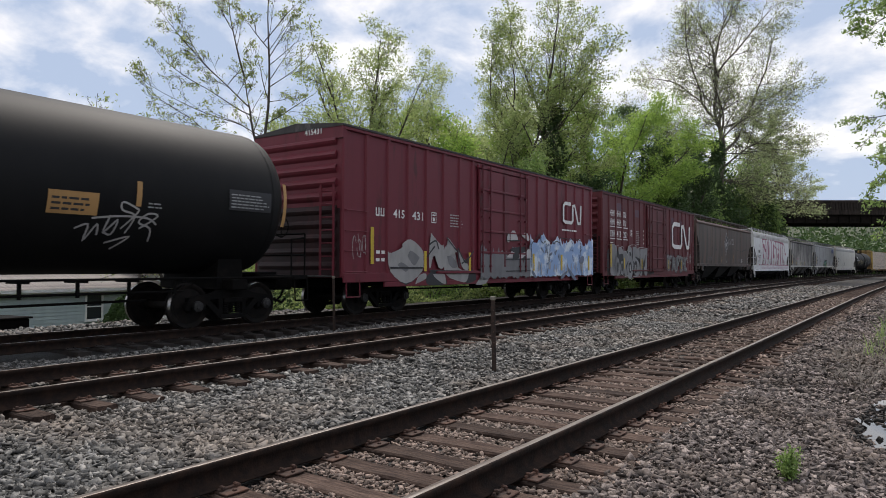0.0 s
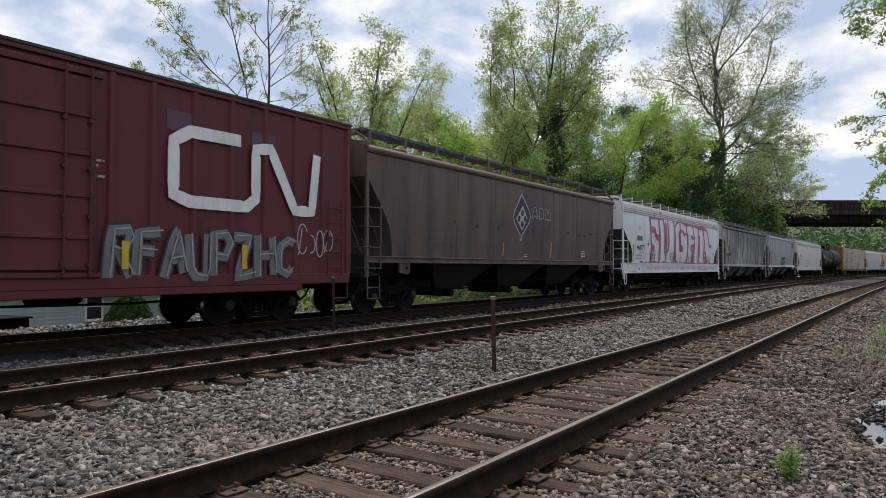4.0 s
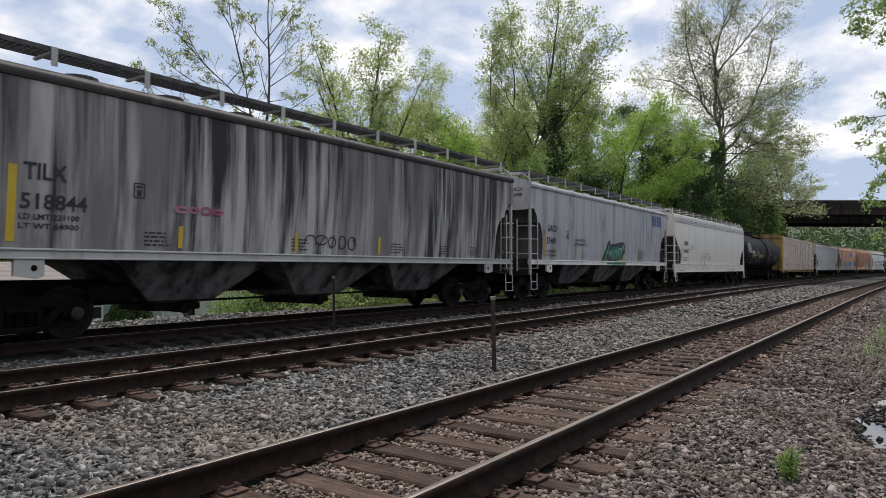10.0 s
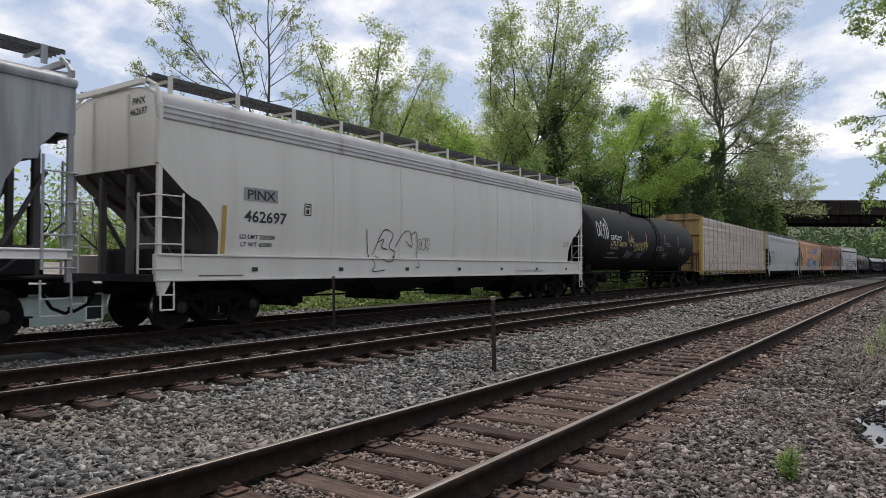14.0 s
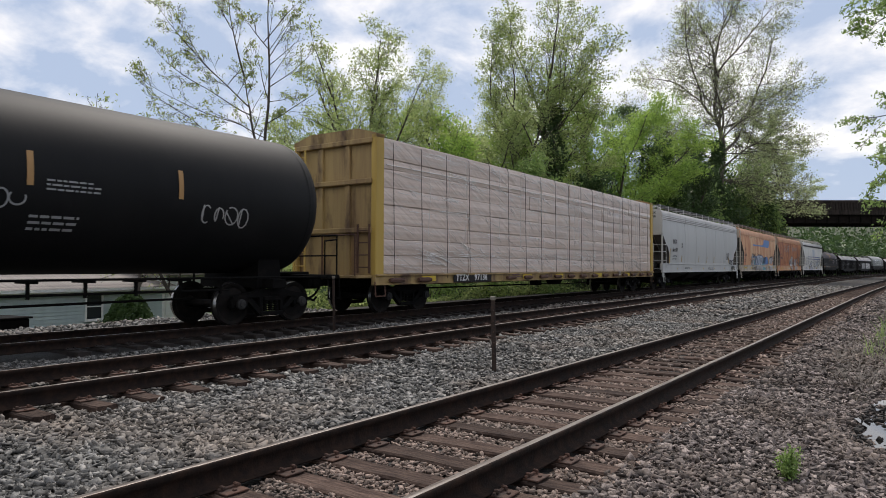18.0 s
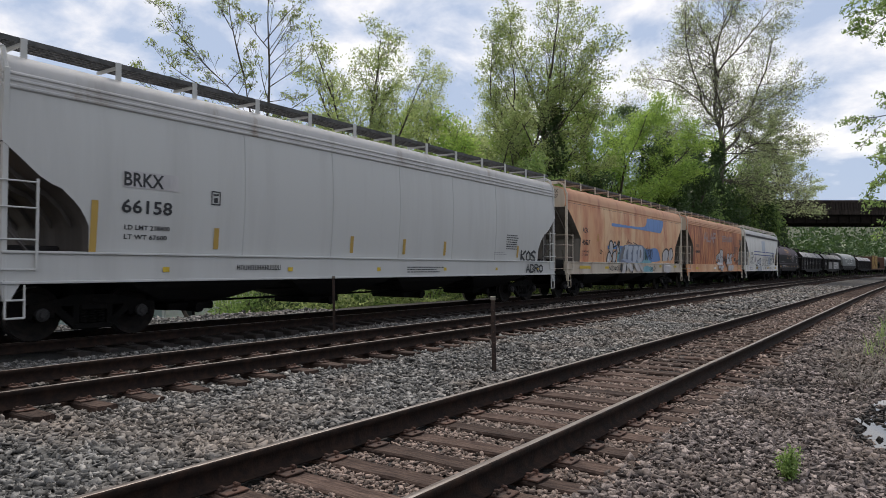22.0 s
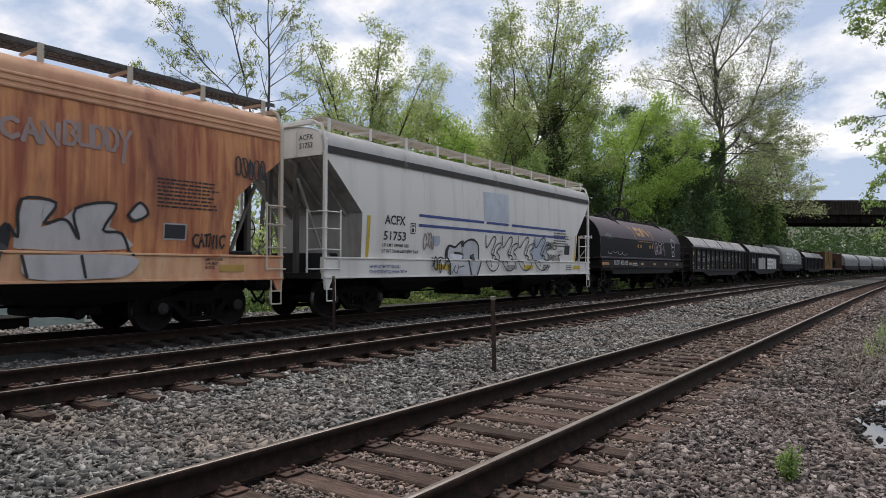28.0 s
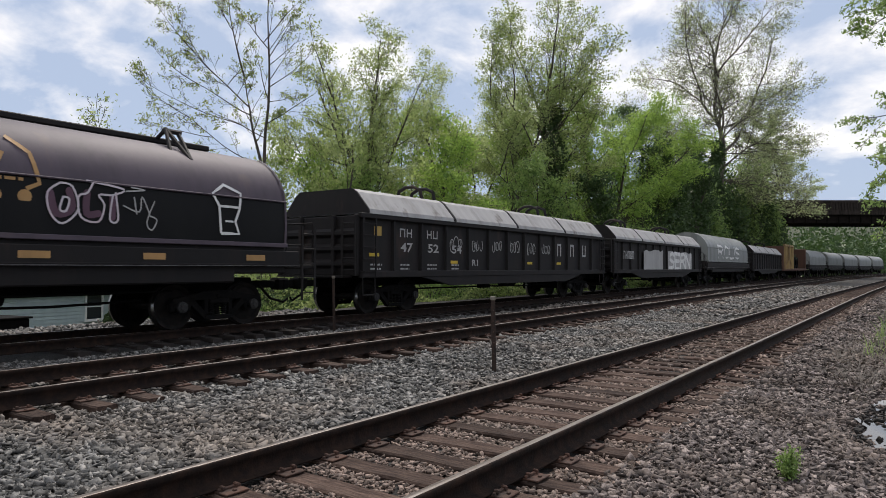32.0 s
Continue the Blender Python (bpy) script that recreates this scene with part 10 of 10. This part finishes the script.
for k, (x, y, top, leaf, n, lab) in enumerate((
        (-25.1, 24.4, 9.0, "leaf_spring", 4500, "young tree with light green leaves"), (-23.6, 26.7, 7.5, "leaf_mid", 6500, "bushy young tree with mid-green leaves"),
        (-24.5, 31.6, 9.6, "leaf_bright", 7000, "young bright green tree"), (-25.1, 36.6, 11.5, "leaf_spring", 7500, "young tree with loose spring leaves"),
        (-24.0, 34.4, 7.6, "leaf_bright", 6000, "low bright green tree"), (-24.6, 45.8, 12.5, "leaf_mid", 8000, "young tree with mid-green leaves"), (-23.7, 53.0, 12.5, "leaf_bright", 9000, "young bright green tree"),
        (-22.0, 42.4, 8.5, "leaf_mid", 7000, "bushy tree at the wood's edge"), (-21.4, 50.0, 8.5, "leaf_dark", 7000, "dark bushy tree at the wood's edge"), (-30.0, 52.0, 17.0, "leaf_pale", 8000, "slender tree deeper in the wood"),
        (-31.0, 62.0, 19.0, "leaf_spring", 9000, "tree deeper in the wood"), (-28.5, 34.0, 12.5, "leaf_pale", 6500, "slender pale tree deeper in the wood"), (-28.0, 70.0, 19.0, "leaf_mid", 9000, "tree deeper in the wood"),
        (-33.87, 29.92, 9.5, "leaf_spring", 6000, "low spring tree deeper in the wood"),
        (-33.54, 32.61, 10.5, "leaf_spring", 7000, "low green tree deeper in the wood"),
        (-34.59, 36.76, 12, "leaf_spring", 7000, "young tree deeper in the wood"),
        (-32.09, 40.97, 13.5, "leaf_spring", 8000, "slender spring tree deeper in the wood"),
        (-27.19, 38.32, 12.5, "leaf_bright", 8000, "bright young tree deeper in the wood"),
        (-31.98, 48.4, 16, "leaf_pale", 8000, "pale slender tree deeper in the wood"),
        (-28.89, 53.03, 17, "leaf_spring", 9000, "spring tree deeper in the wood"),
        (-27.52, 61.34, 17, "leaf_spring", 9000, "green tree deeper in the wood"),
        (-27.48, 25.87, 7.5, "leaf_bright", 6000, "low bright tree at the wood edge"),
        (-26.78, 42.28, 11, "leaf_spring", 8000, "bushy tree deeper in the wood"),
        (-29.09, 33.3, 9.5, "leaf_spring", 8000, "bushy green tree deeper in the wood"),
        (-25.74, 45.46, 12, "leaf_bright", 8000, "bright bushy tree in the wood"),
        (-33.5, 25.28, 7.0, "leaf_spring", 5000, "low spring tree behind the bank"))):
    tree(lab, x, y, top, leaf, 0.085, int(n * 1.05), 30 + k, r=0.13, kids=(13, 5, 3), ratio=0.36, start=0.12, wander=0.12, puff=0.36, tuft=0.7)

for k, (x, y, top, w, leaf, n) in enumerate(((-21.7, 19.2, 3.2, 4.5, "leaf_spring", 5000), (-20.5, 22.8, 1.2, 4.0, "leaf_mid", 4500), (-21.5, 27.5, 4.0, 5.0, "leaf_mid", 5500), (-20.8, 32.0, 3.6, 5.0, "leaf_bright", 5500), (-20.6, 37.0, 4.2, 5.5, "leaf_mid", 5500),
                                            (-20.0, 43.5, 4.6, 5.5, "leaf_dark", 5500), (-19.8, 49.5, 5.2, 6.0, "leaf_mid", 6000), (-19.4, 55.5, 6.0, 6.5, "leaf_mid", 6500), (-19.0, 61.0, 6.2, 6.5, "leaf_dark", 6500),
                                            (-20.6, 73.5, 14.5, 5.5, "leaf_dark", 15000), (-20.4, 79.5, 12.5, 5.5, "leaf_mid", 15000), (-20.6, 66.0, 12.0, 5.0, "leaf_dark", 10000), (-20.2, 85.5, 15.5, 6.5, "leaf_dark", 16000), (-19.8, 89.5, 17.0, 7.0, "leaf_mid", 16000), (-19.0, 92.5, 16.0, 6.6, "leaf_dark", 18000), (-17.8, 94.5, 14.5, 6.0, "leaf_mid", 16000), (-16.2, 96.0, 11.5, 4.6, "leaf_dark", 12000))):
    shrub("dense leafy bush at the edge of the wood" if k < 14 else "bush hanging over the bridge's abutment", x, y, top, w, leaf, 0.07 if y < 60 else 0.14, int(n * 1.2), 60 + k, clumps=34)
def evergreen(label, x, y, top, width, n, seed):
    """A clipped bush: short sprays set densely over a blunt cone, on stems from the root."""
    rng = np.random.default_rng(seed)
    z = float(terrain(x, y)) - 0.05
    H = top - z
    t = thing("evergreen_bush", label, "bush", m=pose(x, y, z))
    h, a = rng.random(n), rng.uniform(0, 6.283, n)
    r = width * 0.5 * np.sqrt(np.clip(1 - h ** 2.2, 0.0, 1)) * (1 + 0.07 * np.sin(5 * a + 9 * h) + 0.05 * np.sin(11 * a - 17 * h)) * (1 - 0.22 * rng.random(n) ** 2)
    c = np.stack([np.cos(a) * r, np.sin(a) * r, h * H * (1 + 0.04 * np.sin(7 * a))], 1)
    part("foliage", leaf_mesh("leaves", c, 0.055, M["leaf_dark"], rng), None, t)
    segs = [(np.zeros(3), np.array([math.cos(k) * width * 0.3, math.sin(k) * width * 0.3, H * 0.7]), 0.05, 0.01) for k in range(7)]
    part("brushwood", branch_mesh(segs, M["bark"], 0.01), None, t)


evergreen("clipped rounded evergreen bush beside the house", -25.62, 14.82, 0.12, 2.2, 15000, 90)
for k, (x, y, top, w, leaf) in enumerate(((-21.6, 17.0, 0.5, 2.6, "leaf_mid"), (-21.4, 18.6, 0.9, 2.8, "leaf_dark"), (-21.2, 20.6, 0.6, 2.6, "leaf_bright"), (-20.8, 22.4, 0.9, 2.8, "leaf_mid"), (-20.4, 24.6, 1.0, 3.0, "leaf_spring"))):
    shrub("thick green shrub on the bank before the house", x, y, top, w, leaf, 0.055, 7500, 120 + k, clumps=50)
for k, (x, y, top, w, leaf) in enumerate(((-43.2, 15.9, 6.4, 6.5, "leaf_mid"), (-40.6, 16.9, 5.6, 6.0, "leaf_bright"), (-41.7, 19.5, 7.0, 6.5, "leaf_mid"), (-39.9, 20.9, 6.2, 6.0, "leaf_spring"), (-39.5, 23.5, 6.8, 6.0, "leaf_mid"), (-37.5, 24.9, 6.6, 6.0, "leaf_bright"))):
    shrub("tall leafy bush behind the house", x, y, top, w, leaf, 0.11, 5500, 140 + k, clumps=40)
shrub("light green shrub by the porch", -26.5, 21.3, -0.2, 2.2, "leaf_bright", 0.07, 4500, 91)
shrub("light green shrub by the porch", -25.0, 23.2, -0.1, 2.6, "leaf_spring", 0.08, 4500, 92)


def leaf_cloud(name, label, boxes, leaf, size, n, seed, category="foliage", along=False):
    """Foliage nobody could count: leaves heaped along a stretch, uneven on top."""
    rng = np.random.default_rng(seed)
    x0, x1, y0, y1, h = boxes
    x, y = rng.uniform(x0, x1, n), rng.uniform(y0, y1, n)
    if along:             # x as an offset from the line, y along it
        th = np.interp(y, LINE_S, LINE_TH)
        x, y = np.interp(y, LINE_S, LINE_X) + (x + SPREAD[2] * y) * np.cos(th), np.interp(y, LINE_S, LINE_Y) - (x + SPREAD[2] * y) * np.sin(th)
    hh = h * (0.45 + 0.3 * np.sin(x * 0.9 + y * 0.35) + 0.25 * np.sin(x * 0.31 - y * 0.83 + 1) + 0.15 * np.sin(2.7 * y + x))
    z = terrain(x, y) + np.maximum(0.1, hh) * rng.random(n) ** 0.7
    ob = new(name, leaf_mesh(name, np.stack([x, y, z], 1), size, M[leaf], rng))
    return tagged(ob, label, category, kind="stuff")


leaf_cloud("undergrowth", "low green brush on the bank", (-21, -18.0, 17, 60, 1.7), "leaf_spring", 0.06, 26000, 101)
leaf_cloud("undergrowth", "low mid-green brush on the bank", (-22, -18.2, 17, 80, 2.2), "leaf_dark", 0.06, 28000, 102)
leaf_cloud("far_woods", "far woods of mixed spring greens", (-48, -32, 20, 100, 10.5), "leaf_mid", 0.14, 40000, 103)
leaf_cloud("far_woods", "far woods beyond the bridge", (-34, -18.5, 112, 420, 10.5), "leaf_dark", 0.40, 36000, 104, along=True)
leaf_cloud("far_woods", "dark far woods beyond the bridge", (-30, -17.5, 112, 420, 9.5), "leaf_dark", 0.40, 20000, 105, along=True)
leaf_cloud("far_woods", "far woods across the bend", (-60, 160, 410, 470, 31.0), "leaf_dark", 0.9, 24000, 106)

# ---- road bridge over the line ----
FX, FY = -math.sin(radians(35.26)), math.cos(radians(35.26))
BRIDGE = Matrix(((RX, FX, 0, FX * 98), (RY, FY, 0, FY * 98), (0, 0, 1, 0), (0, 0, 0, 1)))
br = thing("road_bridge", "dark weathered road bridge on steel girders with a concrete parapet", "bridge", m=BRIDGE)
U0, U1 = 43.5, 112.0
part("deck", Geo().box(U0, U1, 0, 9.5, 9.0, 9.35, 0.03), M["concrete_dark"], br)
part("roadway", Geo().box(U0, U1, 0.6, 8.9, 9.355, 9.42), M["asphalt"], br)
for y in (0.0, 9.2):
    part("parapet", Geo().box(U0, U1, y, y + 0.3, 9.30, 9.62, 0.03).box(U0, U1, y - 0.05, y + 0.35, 10.72, 11.1, 0.04).box(U0, U1, y + 0.08, y + 0.22, 9.62, 10.72), M["concrete_dark"], br)
bal = Geo().box(-0.09, 0.09, -0.04, 0.12, 9.60, 10.73, 0.02).mesh("baluster", M["concrete_dark"])
for k in range(150):
    part("baluster", bal, None, br, m=pose(U0 + 0.3 + k * 0.42, 0, 0))
for y in (0.5, 3.2, 6.0, 8.8):
    part("girder", Geo().box(U0, U1, y - 0.02, y + 0.02, 7.85, 9.0).box(U0, U1, y - 0.22, y + 0.22, 7.78, 7.86).box(U0, U1, y - 0.2, y + 0.2, 8.92, 8.99), M["girder"], br)
stf = Geo().box(-0.02, 0.02, 0.28, 0.48, 7.86, 8.92).mesh("stiffener", M["girder"])
for k in range(40):
    part("stiffener", stf, None, br, m=pose(U0 + 1.0 + k * 1.6, 0, 0))
for a, b in ((U0 - 3.5, U0 + 4.6), (94.0, 104.0)):
    part("abutment", Geo().box(a, b, -0.6, 10.2, -1.5, 7.78, 0.08), M["concrete_dark"], br)
    part("bearing_shelf", Geo().box(a - 0.2, b + 0.2, -0.8, 10.4, 7.1, 7.5, 0.05), M["concrete_dark"], br)
part("approach_wall", Geo().box(U0 - 40, U0 - 3.4, 0.2, 9.3, -1.5, 9.3, 0.1), M["concrete_dark"], br)
part("approach_parapet", Geo().box(U0 - 40, U0, 0.0, 0.3, 9.3, 11.1, 0.03), M["concrete_dark"], br)

# ---- the house below the bank ----
def wall_frame(a, b):
    d = Vector((b[0] - a[0], b[1] - a[1], 0))
    return d.length, Matrix.Translation((a[0], a[1], 0)) @ Matrix.Rotation(math.atan2(d.y, d.x), 4, "Z")


ho = thing("house", "single-storey house with pale blue-green siding and a low shingle roof", "house")
EAVE, FOOT = 0.25, -2.75
LW, F1 = wall_frame((-27.0, 3.0), (-28.27, 17.97))
wall = part("wall", Geo().box(0, LW, 0.06, 7.0, FOOT, EAVE - 0.05), M["siding"], ho, m=F1)
board = Geo().loft([[(0, -0.06, 0), (0, 0.012, 0), (0, -0.012, 0.135), (0, -0.06, 0.135)], [(LW, -0.06, 0), (LW, 0.012, 0), (LW, -0.012, 0.135), (LW, -0.06, 0.135)]])
bm_ = Geo()
bm_.v, bm_.f, bm_.m = [(x, -y, z) for x, y, z in board.v], board.f, board.m
bmesh_ = bm_.mesh("siding_board", M["siding"])
for k in range(21):
    part("siding_board", bmesh_, None, wall, m=pose(0, -0.02, FOOT + 0.14 * k))
part("fascia", Geo().box(-0.3, LW + 0.35, -0.42, -0.36, EAVE - 0.02, EAVE + 0.16, 0.01), M["trim_white"], ho, m=F1)
part("soffit", Geo().box(-0.3, LW + 0.35, -0.40, 0.0, EAVE - 0.05, EAVE - 0.02), M["trim_white"], ho, m=F1)
part("gutter", Geo().loft([[(x, -0.56, EAVE + 0.15), (x, -0.54, EAVE + 0.04), (x, -0.43, EAVE + 0.02), (x, -0.43, EAVE + 0.16), (x, -0.45, EAVE + 0.15), (x, -0.45, EAVE + 0.06), (x, -0.53, EAVE + 0.07), (x, -0.54, EAVE + 0.15)] for x in (-0.3, LW + 0.35)]), M["trim_white"], ho, m=F1)
rf = part("roof", Geo().loft([[(x, -0.5, EAVE + 0.14), (x, 3.6, EAVE + 1.2), (x, 7.6, EAVE + 0.14), (x, 7.6, EAVE + 0.04), (x, -0.5, EAVE + 0.04)] for x in (-0.35, LW + 0.4)]), M["shingle"], ho, "low grey-brown shingle roof", m=F1)
sh = Geo().box(0, LW + 0.7, 0, 0.17, 0, 0.016).mesh("shingle_course", M["shingle"])
for k in range(26):
    part("shingle_course", sh, None, rf, m=pose(-0.35, -0.5 + 0.158 * k, EAVE + 0.142 + 0.0409 * k, 15, 0, 0))


def window(parent, m, w, h, name="window"):
    fr = part(name, Geo().box(-0.08, w + 0.08, -0.05, 0.02, -0.08, -0.01, 0.008).box(-0.08, w + 0.08, -0.05, 0.02, h + 0.01, h + 0.08, 0.008).box(-0.08, -0.01, -0.05, 0.02, -0.01, h + 0.01, 0.008).box(w + 0.01, w + 0.08, -0.05, 0.02, -0.01, h + 0.01, 0.008)
              .box(-0.01, w + 0.01, -0.035, 0.01, h * 0.48, h * 0.53, 0.005), M["trim_white"], parent, "white-framed sash window", m=m)
    part("pane", Geo().box(-0.005, w + 0.005, -0.01, 0.0, -0.005, h + 0.005), M["glass"], fr)
    part("blind", Geo().box(0.0, w, 0.002, 0.008, h * 0.15, h * 0.45), M["trim_white"], fr)
    part("sill", Geo().box(-0.12, w + 0.12, -0.10, 0.0, -0.12, -0.08, 0.01), M["trim_white"], fr)


window(ho, F1 @ pose(11.35, -0.05, -0.85), 0.62, 0.98)
part("corner_board", Geo().box(LW - 0.1, LW + 0.02, -0.06, 0.06, FOOT, EAVE, 0.01), M["trim_white"], ho, m=F1)
LW2, F2 = wall_frame((-28.20, 18.05), (-29.33, 21.73))
part("wing_wall", Geo().box(0, LW2, -0.0 + 0.06, 5.0, FOOT, EAVE + 0.7), M["siding_white"], ho, m=F2)
b2 = Geo()
b2.loft([[(x, 0.06, 0), (x, -0.012, 0), (x, 0.012, 0.135), (x, 0.06, 0.135)] for x in (0, LW2)])
bmesh2 = b2.mesh("siding_board", M["siding_white"])
wing = part("wing_siding_base", Geo().box(0, LW2, 0.05, 0.07, FOOT, EAVE + 0.7), M["siding_white"], ho, m=F2)
for k in range(26):
    part("siding_board", bmesh2, None, wing, m=pose(0, -0.01, FOOT + 0.14 * k))
window(ho, F2 @ pose(1.25, -0.03, -1.05), 0.62, 1.0)
part("wing_roof", Geo().loft([[(x, -0.4, EAVE + 0.75), (x, 2.6, EAVE + 1.7), (x, 5.4, EAVE + 0.75), (x, 5.4, EAVE + 0.65), (x, -0.4, EAVE + 0.65)] for x in (-0.3, LW2 + 0.3)]), M["shingle"], ho, m=F2)
po = thing("porch", "white-railed timber porch beside the house", "porch", m=pose(-30.2, 22.6, 0, 0, 0, 100))
part("floor", Geo().box(0, 3.0, 0, 2.4, -0.95, -0.8, 0.02).box(0.1, 0.25, 0.1, 0.25, -2.8, -0.95).box(2.75, 2.9, 0.1, 0.25, -2.8, -0.95), M["tie"], po)
for k in range(4):
    part("post", Geo().box(k * 0.97, k * 0.97 + 0.09, 0, 0.09, -0.8, 0.28, 0.01), M["trim_white"], po)
part("hand_rail", Geo().box(0, 3.0, 0, 0.08, 0.15, 0.22, 0.01).box(0, 3.0, 0.01, 0.07, -0.70, -0.64, 0.01), M["trim_white"], po)
for k in range(22):
    part("baluster", Geo().box(0.12 + k * 0.13, 0.16 + k * 0.13, 0.02, 0.06, -0.64, 0.15), M["trim_white"], po)
tagged(part("pole", Geo().tube((0, 0, 0), (0, 0, 6.0), 0.06, 8, 0.045), M["iron"], None), "")
bpy.data.objects["pole"].name = "utility_pole"
tagged(bpy.data.objects["utility_pole"], "thin dark pole standing before the house", "pole").matrix_basis = pose(-26.2, 18.1, float(terrain(-26.2, 18.1)))

# ---- small things by the line ----
def iron_post(x, y, h, label):
    z = float(terrain(x, y)) - 0.05
    t = thing("iron_post", label, "post", "iron posts between the tracks", m=pose(x, y, z, 1.2, -0.8, 20))
    g = Geo().box(-0.032, 0.032, -0.004, 0.004, 0, h, 0.001).box(-0.004, 0.004, 0.004, 0.034, 0, h, 0.001)
    part("shaft", g, M["post"], t)
    part("cap", Geo().box(-0.04, 0.04, -0.014, 0.014, h - 0.01, h + 0.05, 0.008), M["post_cap"], t, "pale worn cap")
    for k in range(5):
        part("bolt", Geo().lathe([(0, -0.012), (0.012, -0.012), (0.012, 0.0)], n=6), M["plate"], t, m=pose(0, -0.004, h * (0.3 + 0.14 * k)))


iron_post(-5.096, 8.50, 1.12, "rusty iron post standing in the ballast")
iron_post(-11.29, 11.57, 1.32, "rusty iron post standing in ballast beside the train's track")
eb = thing("equipment_box", "low dark metal box on the bank", "box", m=pose(-19.2, 7.4, -0.80, 0, 0, 12))
part("case", Geo().box(-0.9, 0.9, -0.45, 0.45, 0.0, 0.78, 0.03), M["iron"], eb)
part("lid", Geo().box(-0.95, 0.95, -0.5, 0.5, 0.78, 0.83, 0.015), M["iron"], eb)

# puddle: a flat sheet in the low ground, its edge broken by the stones
rng = np.random.default_rng(8)
pv, nn = [], 40
for k in range(nn):
    a = 6.2832 * k / nn
    q = 1 + 0.18 * math.sin(3 * a + 1) + 0.12 * math.sin(7 * a)
    pv.append((-0.16 + 0.46 * q * math.cos(a), 8.2 + 1.45 * q * math.sin(a), -0.299))
pd = new("puddle", raw_mesh("puddle", np.array(pv + [(-0.16, 8.2, -0.299)]), np.array([(k, (k + 1) % nn, nn) for k in range(nn)]), M["water"]))
tagged(pd, "shallow rain puddle among the stones", "puddle", kind="structure")


def weed(x, y, h, n, leaf, seed, label, spread=0.16):
    rng = np.random.default_rng(seed)
    z = float(terrain(x, y))
    t = thing("weed", label, "plant", m=pose(x, y, z))
    segs, tips = [], []
    for k in range(n):
        a, q = rng.uniform(0, 6.283), rng.random()
        p, d = np.zeros(3) + rng.normal(0, 0.02, 3) * (1, 1, 0), np.array([math.cos(a) * spread * q * 3, math.sin(a) * spread * q * 3, 1.0])
        d /= np.linalg.norm(d)
        L = h * rng.uniform(0.5, 1.0)
        for j in range(5):
            q2 = p + d * L / 5
            segs.append((p, q2, 0.004, 0.003))
            p = q2
            d = d + rng.normal(0, 0.08, 3)
            d /= np.linalg.norm(d)
            tips += [p + rng.normal(0, 0.018, 3) for _ in range(9)]
    part("brushwood", branch_mesh(segs, M["leaf_mid"], 0.002), None, t)
    part("foliage", leaf_mesh("leaves", np.array(tips), 0.010, M[leaf], rng), None, t)


weed(-0.84, 5.69, 0.25, 30, "leaf_mid", 1, "feathery green weed growing in the ballast", 0.19)


def grass(name, label, x0, x1, y0, y1, n, h, leaf, seed, lean=0.5):
    """Blades and dead stalks, each a thin bent strip."""
    rng = np.random.default_rng(seed)
    x, y = rng.uniform(x0, x1, n), rng.uniform(y0, y1, n)
    hh = h * rng.uniform(0.35, 1.1, n) * (0.5 + 0.5 * (np.sin(x * 3.1 + y * 1.7) * np.sin(y * 0.9 + 1) > -0.3))
    a = rng.uniform(0, 6.283, n)
    b = np.stack([x, y, terrain(x, y)], 1)
    d = np.stack([np.cos(a) * lean * hh, np.sin(a) * lean * hh, hh], 1)
    s = np.stack([-np.sin(a), np.cos(a), 0 * a], 1) * 0.004
    m1 = b + d * np.array([0.35, 0.35, 0.62])
    v = np.stack([b - s, b + s, m1 + s, m1 - s, b + d + s * 0.2, b + d - s * 0.2], 1).reshape(-1, 3)
    k = np.arange(n)[:, None] * 6
    q = np.concatenate([k + np.array([0, 1, 2, 3]), k + np.array([3, 2, 4, 5])])
    ob = new(name, raw_mesh(name, v, q, M[leaf]))
    return tagged(ob, label, "grass", kind="stuff")


grass("dead_grass", "dry dead grass stalks beside the track", -1.3, 0.8, 10.5, 17.0, 2600, 0.16, "straw", 1, 2.2)
grass("dead_grass", "dry dead stalks by the puddle", -0.9, -0.6, 9.6, 11.0, 160, 0.14, "straw", 2, 1.8)
grass("grass", "green grass along the ballast edge", -0.9, 3.0, 14.0, 60.0, 9000, 0.5, "leaf_mid", 3, 0.7)
grass("grass", "green grass along the ballast edge", -0.4, 2.0, 11.0, 24.0, 2500, 0.4, "leaf_bright", 4, 0.8)


# ---- movement: the train rolls along its track, wheels turning ----
def car_pose(mid, base, t):
    s = mid - travelled(t)
    x0, y0, _ = on_track(2, s - base)
    x1, y1, _ = on_track(2, s + base)
    return Matrix.Translation(((x0 + x1) / 2, (y0 + y1) / 2, LEVEL[2])) @ Matrix.Rotation(math.atan2(y1 - y0, x1 - x0), 4, "Z")


def motions():
    times = [0.5 * k for k in range(65)]
    for c, mid, base in CARS:
        walk(c, [(t, car_pose(mid, base, t)) for t in times])
    # wheels of 0.457 m radius; a row for every 80 degrees or so of turn
    spin = [k / 13 for k in range(13 * 32 + 1)]
    turns = [(t, Matrix.Rotation(-travelled(t) / 0.457, 4, "Y")) for t in spin]
    for w, wx in WHEELS:
        at = Matrix.Translation((wx, 0, 0.457))
        walk(w, [(t, at @ m) for t, m in turns])


motions()
